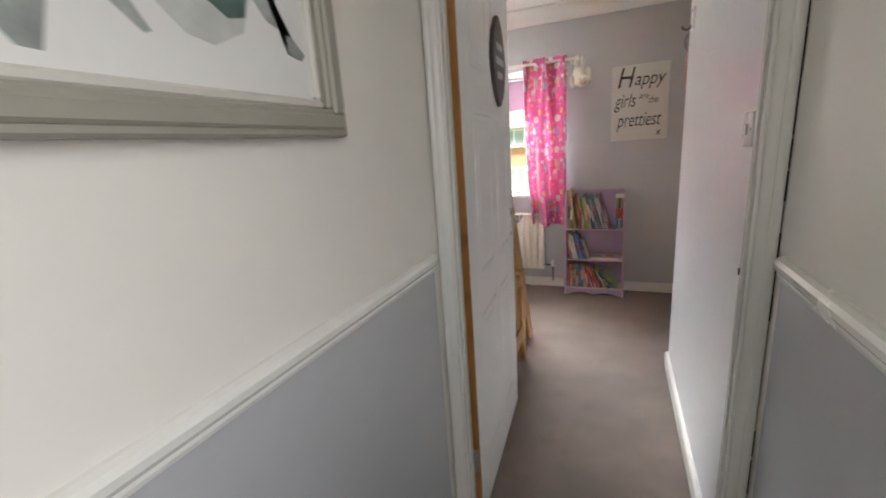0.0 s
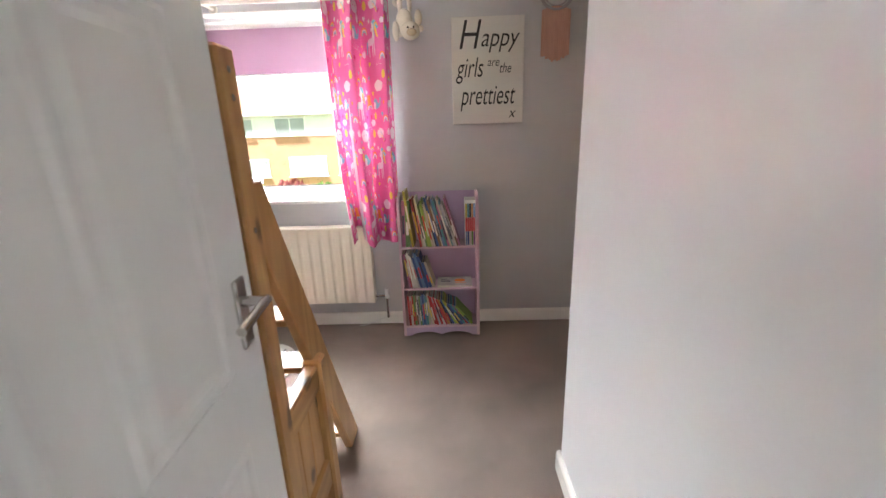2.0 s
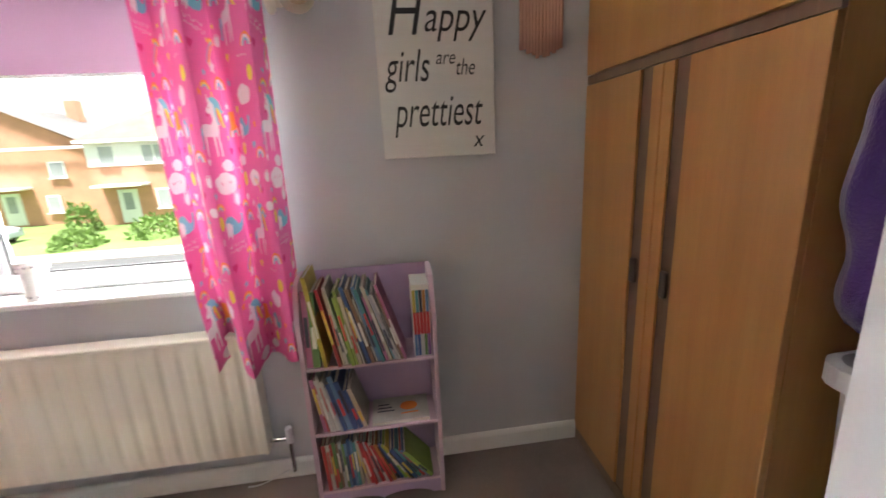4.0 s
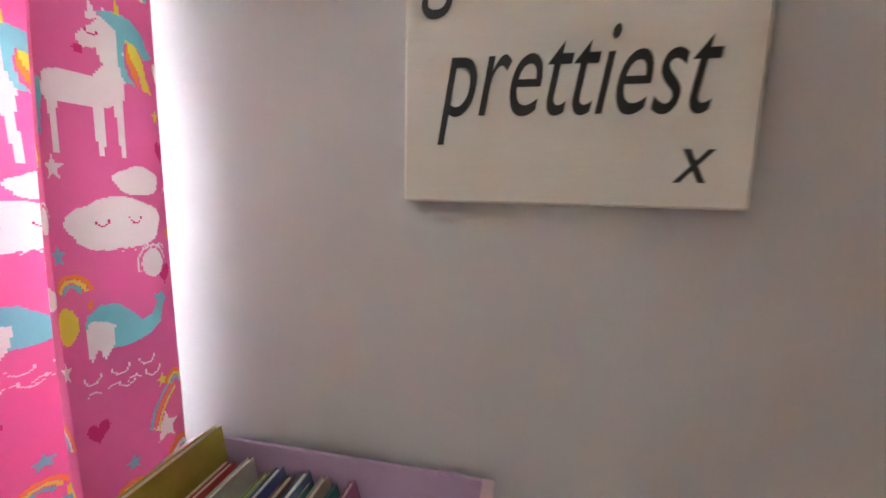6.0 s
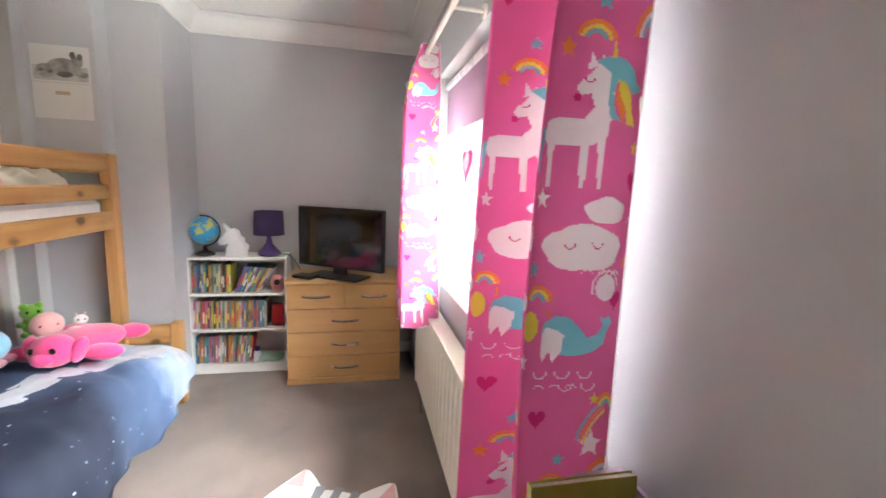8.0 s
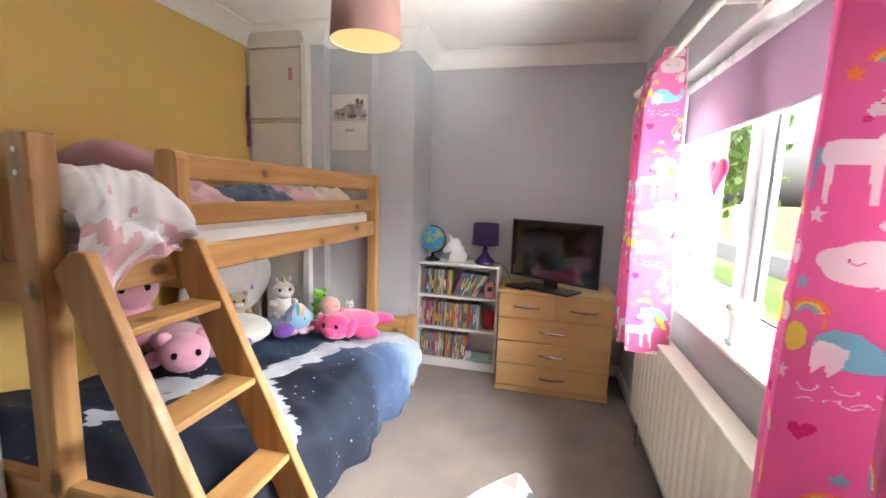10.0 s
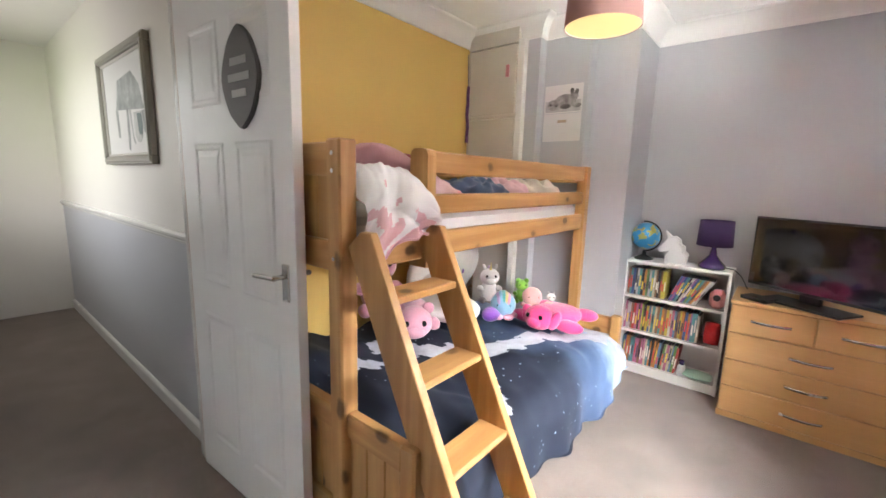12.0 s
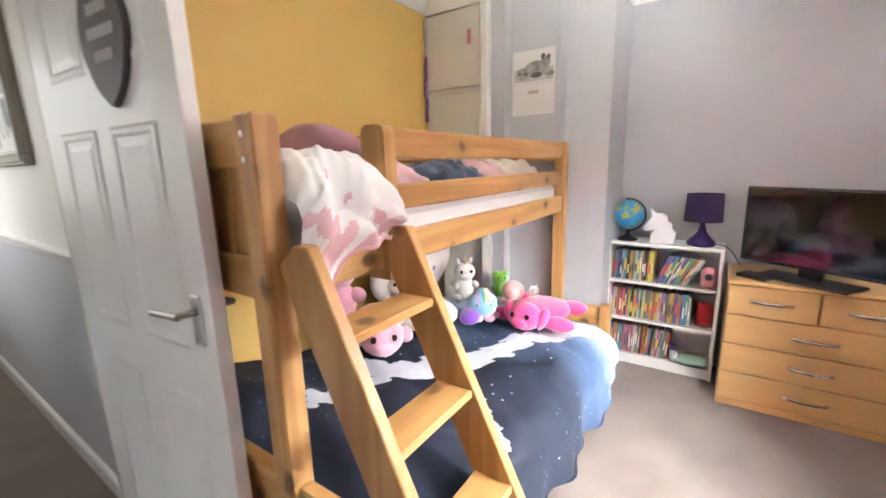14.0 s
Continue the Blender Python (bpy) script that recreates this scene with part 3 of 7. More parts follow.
    for u, v in ((0.02, 0.245), (0.045, 0.245), (0.07, 0.245), (0.05, 0.225), (0.075, 0.225), (0.19, 0.555), (0.215, 0.555)):
        put(1, arc_outline(0.0105, 0.0125, math.pi, 2 * math.pi, 6), u, v, 1)
    for col, u, v, k in ((3, 0.085, 0.20, 0.022), (4, 0.02, 0.04, 0.03), (2, 0.145, 0.465, 0.022), (1, 0.005, 0.50, 0.03), (3, 0.13, 0.245, 0.02), (4, 0.115, 0.415, 0.024), (2, 0.05, 0.10, 0.024), (5, 0.155, 0.535, 0.03), (1, 0.13, 0.01, 0.028)):
        put(col, star_outline(), u, v, k)
    for u, v in ((0.045, 0.05), (0.135, 0.345), (0.01, 0.35), (0.26, 0.32), (0.105, 0.185)):
        for j, col in enumerate((4, 3, 2)):
            put(col, arc_outline(0.022 - 0.006 * j, 0.027 - 0.006 * j, 0.15, 2.9, 7), u, v, 1)
    for u, v in ((0.06, 0.392), (0.115, 0.47), (0.02, 0.215), (0.25, 0.13)):
        for j in range(3):
            put(1, arc_outline(0.008, 0.0098, 0.3, 2.8, 5), u + 0.018 * j, v, 1)
    put(4, [(-.02, -.028), (.02, -.028), (.02, .028), (-.02, .028)], 0.145, 0.625, 1)
    return out


def inside(poly, px, py):
    hit = np.zeros(px.shape, bool)
    n = len(poly)
    for i in range(n):
        xa, ya = poly[i]
        xb, yb = poly[(i + 1) % n]
        if ya == yb:
            continue
        cross = ((ya > py) != (yb > py)) & (px < (xb - xa) * (py - ya) / (yb - ya) + xa)
        hit ^= cross
    return hit


def curtain(x1, lam, waves, z0, z1, y_back, depth, cell, splay, lean, second=1.0):
    """One hanging panel: a cloth sheet gathered into skewed folds, printed in its own colours."""
    cloth_w = REP_U * waves
    nu, nv = int(cloth_w / cell), int((z1 - z0) / cell)
    u, z = np.meshgrid(np.linspace(0, 1, nu + 1), np.linspace(z0, z1, nv + 1))
    h = (z1 - z) / (z1 - z0)
    s = (u - 1) * waves + 0.02 * np.sin(5 * h + 9 * u) * (1 - u) * 2
    w, k = np.floor(s), s - np.floor(s)
    gather = 0.55 + 0.45 * np.clip(h * 6, 0, 1)
    fold = np.where(k < 0.6, 0.5 - 0.5 * np.cos(np.pi * k / 0.6), 0.5 + 0.5 * np.cos(np.pi * (k - 0.6) / 0.4))
    xx = np.where(k < 0.6, 0.9 * k / 0.6, 0.9 + 0.1 * (k - 0.6) / 0.4)
    swell = np.where(w == -2, second, 1.0)
    X = x1 + lam * (w + xx) + splay * h * h * (u - 1) + lean * h
    Y = y_back - depth * swell * fold * gather * (0.94 + 0.12 * np.sin(3 * h + 7 * w)) - 0.03 * (1 - gather) + 0.004 * np.sin(40 * u + 6 * h)
    Z = z + 0.010 * np.sin(9 * u) * h
    verts = np.stack([X, Y, Z], -1).reshape(-1, 3)
    idx = np.arange((nu + 1) * (nv + 1)).reshape(nv + 1, nu + 1)
    quads = np.stack([idx[:-1, :-1], idx[:-1, 1:], idx[1:, 1:], idx[1:, :-1]], -1).reshape(-1, 4)
    cu = (u[:-1, :-1] + 0.5 / nu) * cloth_w
    cv = z[:-1, :-1] + 0.5 * cell
    colour = np.zeros(cu.shape, np.int32)
    first = 1.335 - 0.52
    for iu in range(-1, int(waves) + 2):
        for iv in range(-2, 3):
            for col, pts in repeat_motifs():
                du, dv = cloth_w - (iu + 1) * REP_U + 0.22, first + iv * REP_V
                q = [(x + du, y + dv) for x, y in pts]
                a0, a1 = min(x for x, _ in q), max(x for x, _ in q)
                b0, b1 = min(y for _, y in q), max(y for _, y in q)
                i0, i1 = max(0, int(a0 / cell) - 1), min(nu, int(a1 / cell) + 2)
                j0, j1 = max(0, int((b0 - z0) / cell) - 1), min(nv, int((b1 - z0) / cell) + 2)
                if i1 <= i0 or j1 <= j0:
                    continue
                sub = inside(q, cu[j0:j1, i0:i1], cv[j0:j1, i0:i1])
                colour[j0:j1, i0:i1][sub] = col
    c = thing("curtain", "bright pink cotton curtain printed with white unicorns and clouds", "curtain", group="pair of window curtains")
    me = bpy.data.meshes.new("curtain_cloth")
    me.from_pydata(verts.tolist(), [], quads.tolist())
    for m in COLOURS:
        me.materials.append(m)
    me.polygons.foreach_set("material_index", colour.reshape(-1))
    me.polygons.foreach_set("use_smooth", np.ones(len(me.polygons), bool))
    ob = new("curtain_cloth", me)
    ob.parent = c
    # unseen white lining added behind the print to whiten the wall glow
    rows_ = list(range(0, nv + 1, 12)) + ([nv] if nv % 12 else [])
    cols_ = list(range(0, nu + 1, 4)) + ([nu] if nu % 4 else [])
    bm = bmesh.new()
    gv = [[bm.verts.new((X[j, i] - 0.003, Y[j, i] + 0.006, Z[j, i] + 0.004)) for i in cols_] for j in rows_]
    for ra, rb in zip(gv, gv[1:]):
        for i in range(len(ra) - 1):
            bm.faces.new((ra[i], ra[i + 1], rb[i + 1], rb[i]))
    part("lining", bm, BOUNCE_LINING, c, "added white backing sheet that whitens the bounced light", smooth=True)
    for k in range(int(waves)):
        bm = bmesh.new()
        lathe(bm, [(0.016, -0.004), (0.027, -0.004), (0.027, 0.004), (0.016, 0.004), (0.016, -0.004)], 16)
        move(bm.verts, pose(x1 - k * lam - 0.03, PY, PZ, 0, 90, 20))
        part("eyelet", bm, DARK_METAL, c)
    return c


curtain(0.185, 0.165, 2.35, 0.615, 1.985, 4.842, 0.135, 0.0019, -0.085, -0.012, 1.4)
curtain(-1.31, 0.165, 3.1, 0.645, 1.985, 4.842, 0.168, 0.0032, 0.0, 0.15)

# ---- radiator ----
rad = thing("radiator", "cream ribbed steel panel radiator under the window", "radiator", pose(-0.79, 4.80, 0.19))
bm = bmesh.new()
RW, RH = 1.53, 0.50
RIBS = 23
pitch = RW / RIBS
for side, y in ((-1, 0.0), (1, 0.055)):
    def face(u, v, y=y):
        x = -RW / 2 + RW * u
        k = (x / pitch) % 1
        rib = 0.011 * max(0.0, min(1.0, 5.0 * (0.5 - abs(k - 0.5)) - 0.35))
        edge = min(v, 1 - v) * RH
        rib *= max(0.0, min(1.0, (edge - 0.018) / 0.02))
        return Vector((x, y + 0.011 - rib, v * RH))
    grid_surface(bm, RIBS * 16, 14, face)
part("panel", bm, RAD_CREAM, rad, smooth=True)
bm = bmesh.new()
box(bm, -RW / 2, RW / 2, 0.0, 0.078, RH - 0.004, RH + 0.012, 0.004)
part("top_grille", bm, RAD_CREAM, rad)
for x in (-RW / 2 - 0.004, RW / 2 + 0.004):
    piece("side_panel", RAD_CREAM, rad, (x - 0.006, x + 0.006, 0.002, 0.078, 0.0, RH + 0.01), 0.002)
bm = bmesh.new()
rod(bm, (RW / 2, 0.04, 0.035), (RW / 2 + 0.09, 0.04, 0.035), 0.008)
rod(bm, (RW / 2 + 0.085, 0.04, -0.12), (RW / 2 + 0.085, 0.04, 0.035), 0.0075)
part("pipe", bm, CHROME, rad)
bm = bmesh.new()
rod(bm, (RW / 2 + 0.085, 0.04, 0.02), (RW / 2 + 0.085, 0.04, 0.085), 0.016, 0.013)
part("valve", bm, PVC, rad)
for x in (-0.5, 0.5):
    piece("wall_bracket", RAD_CREAM, rad, (x - 0.02, x + 0.02, 0.066, 0.098, 0.05, 0.42), 0.002)
for x in (-RW / 2 + 0.03,):
    bm = bmesh.new()
    rod(bm, (x, 0.04, -0.187), (x, 0.04, 0.02), 0.0075)
    part("pipe", bm, CHROME, rad)

# ---- bedroom door, standing open ----
LEAF_W, LEAF_H, LEAF_T = 0.762, 1.985, 0.036
# own x runs from the hinge to the latch edge, own -y is the hall face
door = thing("door_1", "white six-panel bedroom door standing wide open", "door", pose(0.170, DY + 0.002, 0.012, 0, 0, 93.2), kind=S)
piece("door_leaf", DOOR_WHITE, door, (0.0035, LEAF_W, 0.0, LEAF_T, 0, LEAF_H), 0.0015)
piece("hinge_edge", EDGE_WOOD, door, (-0.0005, 0.003, 0.0008, LEAF_T - 0.0008, 0, LEAF_H), 0, "bare orange-stained wooden hinge edge")
for z0, z1 in ((0.17, 0.75), (0.88, 1.42), (1.55, 1.83)):
    for x0, x1 in ((0.115, 0.345), (0.425, 0.655)):
        for sy in (-1, 1):
            bm = bmesh.new()
            y = 0.0 if sy < 0 else LEAF_T
            ring = [(0, 0.0), (0.009, 0.0036), (0.019, 0.003), (0.027, 0.0005), (0.038, 0.0009), (0.050, 0.003)]
            loops = []
            for d, h in ring:
                loops.append([bm.verts.new((px, y + sy * h, pz)) for px, pz in ((x0 + d, z0 + d), (x1 - d, z0 + d), (x1 - d, z1 - d), (x0 + d, z1 - d))])
            for a, b in zip(loops, loops[1:]):
                for i in range(4):
                    bm.faces.new((a[i], a[(i + 1) % 4], b[(i + 1) % 4], b[i]))
            bm.faces.new(loops[-1])
            part("panel", bm, DOOR_WHITE, door)
for sy, y in ((-1, 0.0), (1, LEAF_T)):
    bm = bmesh.new()
    ya, yb = sorted((y, y + sy * 0.008))
    box(bm, 0.69, 0.727, ya, yb, 0.905, 1.03, 0.003)
    plate = part("handle_plate", bm, CHROME if sy < 0 else DARK_METAL, door)
    bm = bmesh.new()
    rod(bm, (0.706, y + sy * 0.006, 0.99), (0.706, y + sy * 0.05, 0.99), 0.009)
    rod(bm, (0.712, y + sy * 0.046, 0.99), (0.60, y + sy * 0.05, 0.985), 0.0085, 0.0075)
    part("lever", bm, CHROME if sy < 0 else DARK_METAL, plate)
for z in (0.25, 1.75):
    bm = bmesh.new()
    rod(bm, (-0.003, LEAF_T + 0.004, z - 0.045), (-0.003, LEAF_T + 0.004, z + 0.045), 0.0055)
    box(bm, -0.002, -0.0008, 0.004, LEAF_T, z - 0.045, z + 0.045)
    part("hinge", bm, CHROME, door)

# ---- bunk bed ----
bed = thing("bunk_bed", "pine triple bunk bed with tongue-and-groove headboards", "bunk bed", pose(0, 0, 0))
YF = 3.20
for x0, x1, y0, y1, z1 in ((0.02, 0.085, YF - 0.065, YF, 1.432), (0.02, 0.085, 2.295, 2.36, 1.432), (-1.865, -1.80, YF - 0.065, YF, 1.43), (-1.865, -1.80, 2.295, 2.36, 1.43)):
    piece("post", PINE_Z, bed, (x0, x1, y0, y1, 0, z1), 0.006)
for x0, x1 in ((0.025, 0.07),):
    piece("headboard_rail", PINE_Y, bed, (x0, x1, 2.36, YF - 0.065, 1.325, 1.425), 0.005)
    piece("headboard_rail", PINE_Y, bed, (x0, x1, 2.36, YF - 0.065, 1.035, 1.13), 0.005)
    n = 9
    w = (YF - 0.065 - 2.36) / n
    for i in range(n):
        piece("headboard_board", PINE_Z, bed, (x0 + 0.012, x1 - 0.014, 2.36 + i * w + 0.0008, 2.36 + (i + 1) * w - 0.0008, 1.128, 1.327), 0.003)
for x0, x1 in ((-1.845, -1.815),):
    piece("footboard_rail", PINE_Y, bed, (x0, x1, 2.36, YF - 0.065, 1.325, 1.425), 0.005)
    piece("footboard_rail", PINE_Y, bed, (x0, x1, 2.36, YF - 0.065, 1.035, 1.13), 0.005)
# lower headboard, wider than the upper bunk
for y0, y1 in ((2.36, YF - 0.065), (YF, 3.445)):
    piece("headboard_rail", PINE_Y, bed, (0.03, 0.07, y0, y1, 0.50, 0.585), 0.005)
    piece("headboard_rail", PINE_Y, bed, (0.03, 0.07, y0, y1, 0.13, 0.235), 0.005)
    n = 8 if y0 < 3 else 3
    w = (y1 - y0) / n
    for i in range(n):
        piece("headboard_board", PINE_Z, bed, (0.04, 0.056, y0 + i * w + 0.0008, y0 + (i + 1) * w - 0.0008, 0.233, 0.502), 0.003)
piece("post", PINE_Z, bed, (0.02, 0.08, 3.445, 3.505, 0, 0.598), 0.008)
piece("post", PINE_Z, bed, (-1.87, -1.81, 3.42, 3.48, 0, 0.50), 0.008)
piece("footboard_rail", PINE_Y, bed, (-1.865, -1.83, 2.36, 3.42, 0.37, 0.48), 0.005)
piece("footboard_rail", PINE_Y, bed, (-1.865, -1.83, 2.36, 3.42, 0.17, 0.27), 0.005)
piece("side_rail", PINE_X, bed, (-1.81, 0.02, 3.43, 3.46, 0.16, 0.27), 0.005)
piece("side_rail", PINE_X, bed, (-1.80, 0.02, 2.305, 2.335, 0.16, 0.27), 0.005)
# upper bunk sides
piece("side_rail", PINE_X, bed, (-1.80, 0.02, YF - 0.045, YF - 0.012, 1.035, 1.13), 0.006)
piece("side_rail", PINE_X, bed, (-1.80, 0.02, 2.31, 2.34, 1.035, 1.13), 0.006)
for z0, z1 in ((1.195, 1.27), (1.34, 1.425)):
    piece("guard_rail", PINE_X, bed, (-1.80, -0.325, YF - 0.045, YF - 0.015, z0, z1), 0.007)
    piece("guard_rail", PINE_X, bed, (-1.80, 0.02, 2.31, 2.34, z0, z1), 0.007)
bm = bmesh.new()
slab(bm, [(0, 0), (0.085, 0), (0.085, 0.40), (0.078, 0.418), (0.06, 0.425), (0.02, 0.425), (0.006, 0.418), (0, 0.40)], Matrix.Translation((-0.325, YF - 0.075, 1.005)) @ Matrix(((0, 0, 1, 0), (1, 0, 0, 0), (0, 1, 0, 0), (0, 0, 0, 1))), 0.045)
part("guard_post", bm, PINE_Z, bed)
piece("slat_base", PINE_X, bed, (-1.80, 0.02, 2.34, YF - 0.045, 1.045, 1.07), 0.003)
piece("slat_base", PINE_X, bed, (-1.82, 0.02, 2.335, 3.43, 0.19, 0.215), 0.003)
DARK_SPOT = surface("bolt_dark", (0.05, 0.04, 0.035), 0.4, 0.7)
for z in (1.39, 1.36 - 0.02, 1.08):
    bm = bmesh.new()
    rod(bm, (0.0855, YF - 0.033, z), (0.087, YF - 0.033, z), 0.007, n=10)
    part("bolt", bm, CHROME, bed)

# ladder leaning on the upper bunk
lad = thing("bunk_ladder", "pine bunk bed ladder with flat treads leaning on the upper bunk", "ladder", pose(0.03, 0.015, 0))
LT, LB = Vector((0, 3.232, 1.142)), Vector((0, 3.800, 0.0))
ax = (LT - LB).normalized()
nrm = Vector((0, ax.z, -ax.y))
for x0, x1 in ((-0.005, 0.025), (-0.31, -0.28)):
    bm = bmesh.new()
    w = 0.057
    a = [LB + nrm * w, LB - nrm * w * 0.6, LT - nrm * w, LT + ax * 0.02 + nrm * w * 0.3, LT + nrm * w]
    a[0].z = 0.0
    a[1] = LB - nrm * w + ax * (w * abs(ax.y) / ax.z)
    a[1].z = 0.0
    lo = [bm.verts.new((x0, p.y, p.z)) for p in a]
    hi = [bm.verts.new((x1, p.y, p.z)) for p in a]
    bm.faces.new(lo), bm.faces.new(hi)
    for i in range(5):
        bm.faces.new((lo[i], lo[(i + 1) % 5], hi[(i + 1) % 5], hi[i]))
    bmesh.ops.recalc_face_normals(bm, faces=bm.faces[:])
    bmesh.ops.bevel(bm, geom=bm.edges[:], offset=0.003, segments=1, affect="EDGES")
    part("stringer", bm, PINE_Z, lad)
for z in (0.99, 0.768, 0.546, 0.324, 0.105):
    t = (z - LB.z) / (LT.z - LB.z)
    y = LB.y + (LT.y - LB.y) * t
    piece("tread", PINE_X, lad, (-0.28, -0.005, y - 0.05, y + 0.055, z - 0.022, z), 0.004)

# ---- chest of drawers ----
chest = thing("chest_of_drawers", "beech chest of five drawers with bowed silver handles", "chest of drawers", pose(-1.975, 4.022, 0, 0, 0, 0))
CW, CD, CH = 0.735, 0.42, 0.70
piece("carcass", BEECH, chest, (-CD, -0.024, 0.0, CW, 0.0, CH - 0.02), 0.002)
piece("chest_top", BEECH, chest, (-CD - 0.004, 0.012, -0.006, CW + 0.006, CH - 0.02, CH + 0.002), 0.005)
piece("plinth", BEECH, chest, (-0.0175, 0.002, -0.002, CW + 0.002, 0.0, 0.035), 0.002)
rows = [(0.038, 0.192, ((0.004, CW - 0.004),)), (0.196, 0.352, ((0.004, CW - 0.004),)), (0.356, 0.512, ((0.004, CW - 0.004),)), (0.516, 0.677, ((0.004, CW / 2 - 0.002), (CW / 2 + 0.002, CW - 0.004)))]
for z0, z1, cols in rows:
    for y0, y1 in cols:
        dr = piece("drawer", BEECH, chest, (-0.0175, 0.0, y0 + 0.001, y1 - 0.001, z0 + 0.001, z1 - 0.001), 0.0035)
        bm = bmesh.new()
        yc, zc = (y0 + y1) / 2, (z0 + z1) / 2
        rings = []
        for i in range(17):
            a = -1 + i / 8
            rings.append([bm.verts.new((0.003 + 0.022 * (1 - a * a) + 0.0045 * math.cos(t), yc + a * 0.088, zc + 0.008 * math.sin(t))) for t in [2 * math.pi * k / 10 for k in range(10)]])
        for ra, rb in zip(rings, rings[1:]):
            for k in range(10):
                bm.faces.new((ra[k], rb[k], rb[(k + 1) % 10], ra[(k + 1) % 10]))
        bm.faces.new(rings[0]), bm.faces.new(list(reversed(rings[-1])))
        part("handle", bm, CHROME, dr, "bowed brushed silver handle", smooth=True)

# ---- low white bookcase ----
wb = thing("white_bookcase", "low white laminate bookcase with three shelves of discs and books", "bookcase", pose(-2.195, 3.372, 0))
WW, WD, WH = 0.622, 0.23, 0.812
piece("side", SHELF_WHITE, wb, (-WD, 0, 0, 0.018, 0, WH - 0.018), 0.001)
piece("side", SHELF_WHITE, wb, (-WD, 0, WW - 0.018, WW, 0, WH - 0.018), 0.001)
piece("top", SHELF_WHITE, wb, (-WD, 0.002, 0, WW, WH - 0.0178, WH), 0.001)
for z in (0.068, 0.315, 0.565):
    piece("shelf", SHELF_WHITE, wb, (-WD + 0.005, -0.002, 0.0182, WW - 0.0182, z - 0.018, z), 0.001)
piece("kickboard", SHELF_WHITE, wb, (-0.03, -0.012, 0.0182, WW - 0.0182, 0, 0.05), 0.001)
piece("back", SHELF_WHITE, wb, (-WD, -WD + 0.004, 0.0182, WW - 0.0182, 0.05, WH - 0.018), 0)

# ---- lilac bookcase by the window ----
lb = thing("lilac_bookcase", "small lilac painted children's bookcase full of books", "bookcase", pose(0.176, 4.70, 0))
BW, BD = 0.482, 0.175
for x0 in (0, BW - 0.016):
    bm = bmesh.new()
    slab(bm, [(0, 0), (BD, 0), (BD, 0.90), (0.10, 0.90), (0.05, 0.885), (0.012, 0.80), (0, 0.76)], Matrix.Translation((x0, 0, 0)) @ Matrix(((0, 0, 1, 0), (1, 0, 0, 0), (0, 1, 0, 0), (0, 0, 0, 1))), 0.016)
    part("side", bm, LILAC_PALE, lb)
for z in (0.072, 0.325, 0.592):
    piece("shelf", LILAC_PALE, lb, (0.0165, BW - 0.0165, 0.002, BD - 0.006, z - 0.014, z), 0.002)
piece("back", LILAC, lb, (0.0165, BW - 0.0165, BD - 0.006, BD, 0.05, 0.90), 0)
bm = bmesh.new()
pts = [(0.0165, 0.0), (0.05, 0.0)] + [(0.05 + (BW - 0.1) * i / 20, 0.004 + 0.022 * abs(math.sin(2 * math.pi * i / 20)) ** 0.6) for i in range(21)] + [(BW - 0.05, 0.0), (BW - 0.0165, 0.0), (BW - 0.0165, 0.057), (0.0165, 0.057)]
slab(bm, pts, Matrix.Translation((0, 0.018, 0)) @ Matrix(((1, 0, 0, 0), (0, 0, -1, 0), (0, 1, 0, 0), (0, 0, 0, 1))), 0.014)
part("scalloped_plinth", bm, LILAC, lb)

# ---- fitted wardrobe ----
wd = thing("wardrobe", "fitted oak-veneer wardrobe with dark vertical trim strips", "wardrobe", pose(1.285, 3.99, 0))
WL = WY - 3.99 - 0.002
piece("carcass", OAK, wd, (0.02, 0.62, 0.027, WL, 0.0, CEIL - 0.002), 0.001)
piece("plinth", OAK_DARK, wd, (0.004, 0.0195, 0.027, WL, 0.003, 0.055), 0.001)
for y0, y1 in ((0.027, 0.365), (0.57, WL - 0.004)):
    piece("door", OAK, wd, (0.0, 0.0195, y0, y1, 0.058, 1.515), 0.002)
piece("middle_door", OAK, wd, (0.002, 0.0195, 0.422, 0.4655, 0.058, 1.515), 0.002)
piece("middle_door", OAK, wd, (0.002, 0.0195, 0.4685, 0.514, 0.058, 1.515), 0.002)
for y0, y1 in ((0.368, 0.419), (0.517, 0.567)):
    piece("trim_strip", OAK_DARK, wd, (0.007, 0.0195, y0, y1, 0.058, 1.515), 0.001)
piece("trim_rail", OAK_DARK, wd, (0.006, 0.0195, 0.027, WL, 1.518, 1.548), 0.001)
piece("top_door", OAK, wd, (0.0, 0.0195, 0.027, WL - 0.002, 1.551, CEIL - 0.12), 0.002)
for y in (0.392, 0.542):
    bm = bmesh.new()
    box(bm, -0.008, 0.0068, y - 0.012, y + 0.012, 0.87, 0.95, 0.004)
    part("catch", bm, DARK_METAL, wd, "small dark metal catch")

# ---- built-in cupboard beside the chimney ----
CUPW = surface("cream_white_cupboard_paint", (0.66, 0.615, 0.55), 0.4, vary=0.06)
cup = thing("built_in_cupboard", "cream painted built-in alcove cupboard with two doors", "cupboard", pose(-1.755, DY, 0))
piece("carcass", CUPW, cup, (-0.6, -0.045, 0.002, 0.462, 0.0, CEIL - 0.002), 0.002)
piece("upper_door", CUPW, cup, (-0.0195, 0.0, 0.018, 0.404, 1.790, 2.236), 0.004)
piece("lower_door", CUPW, cup, (-0.0195, 0.0, 0.018, 0.404, 1.02, 1.758), 0.004)
piece("rail", CUPW, cup, (-0.044, -0.004, 0.018, 0.410, 1.764, 1.784), 0.002)
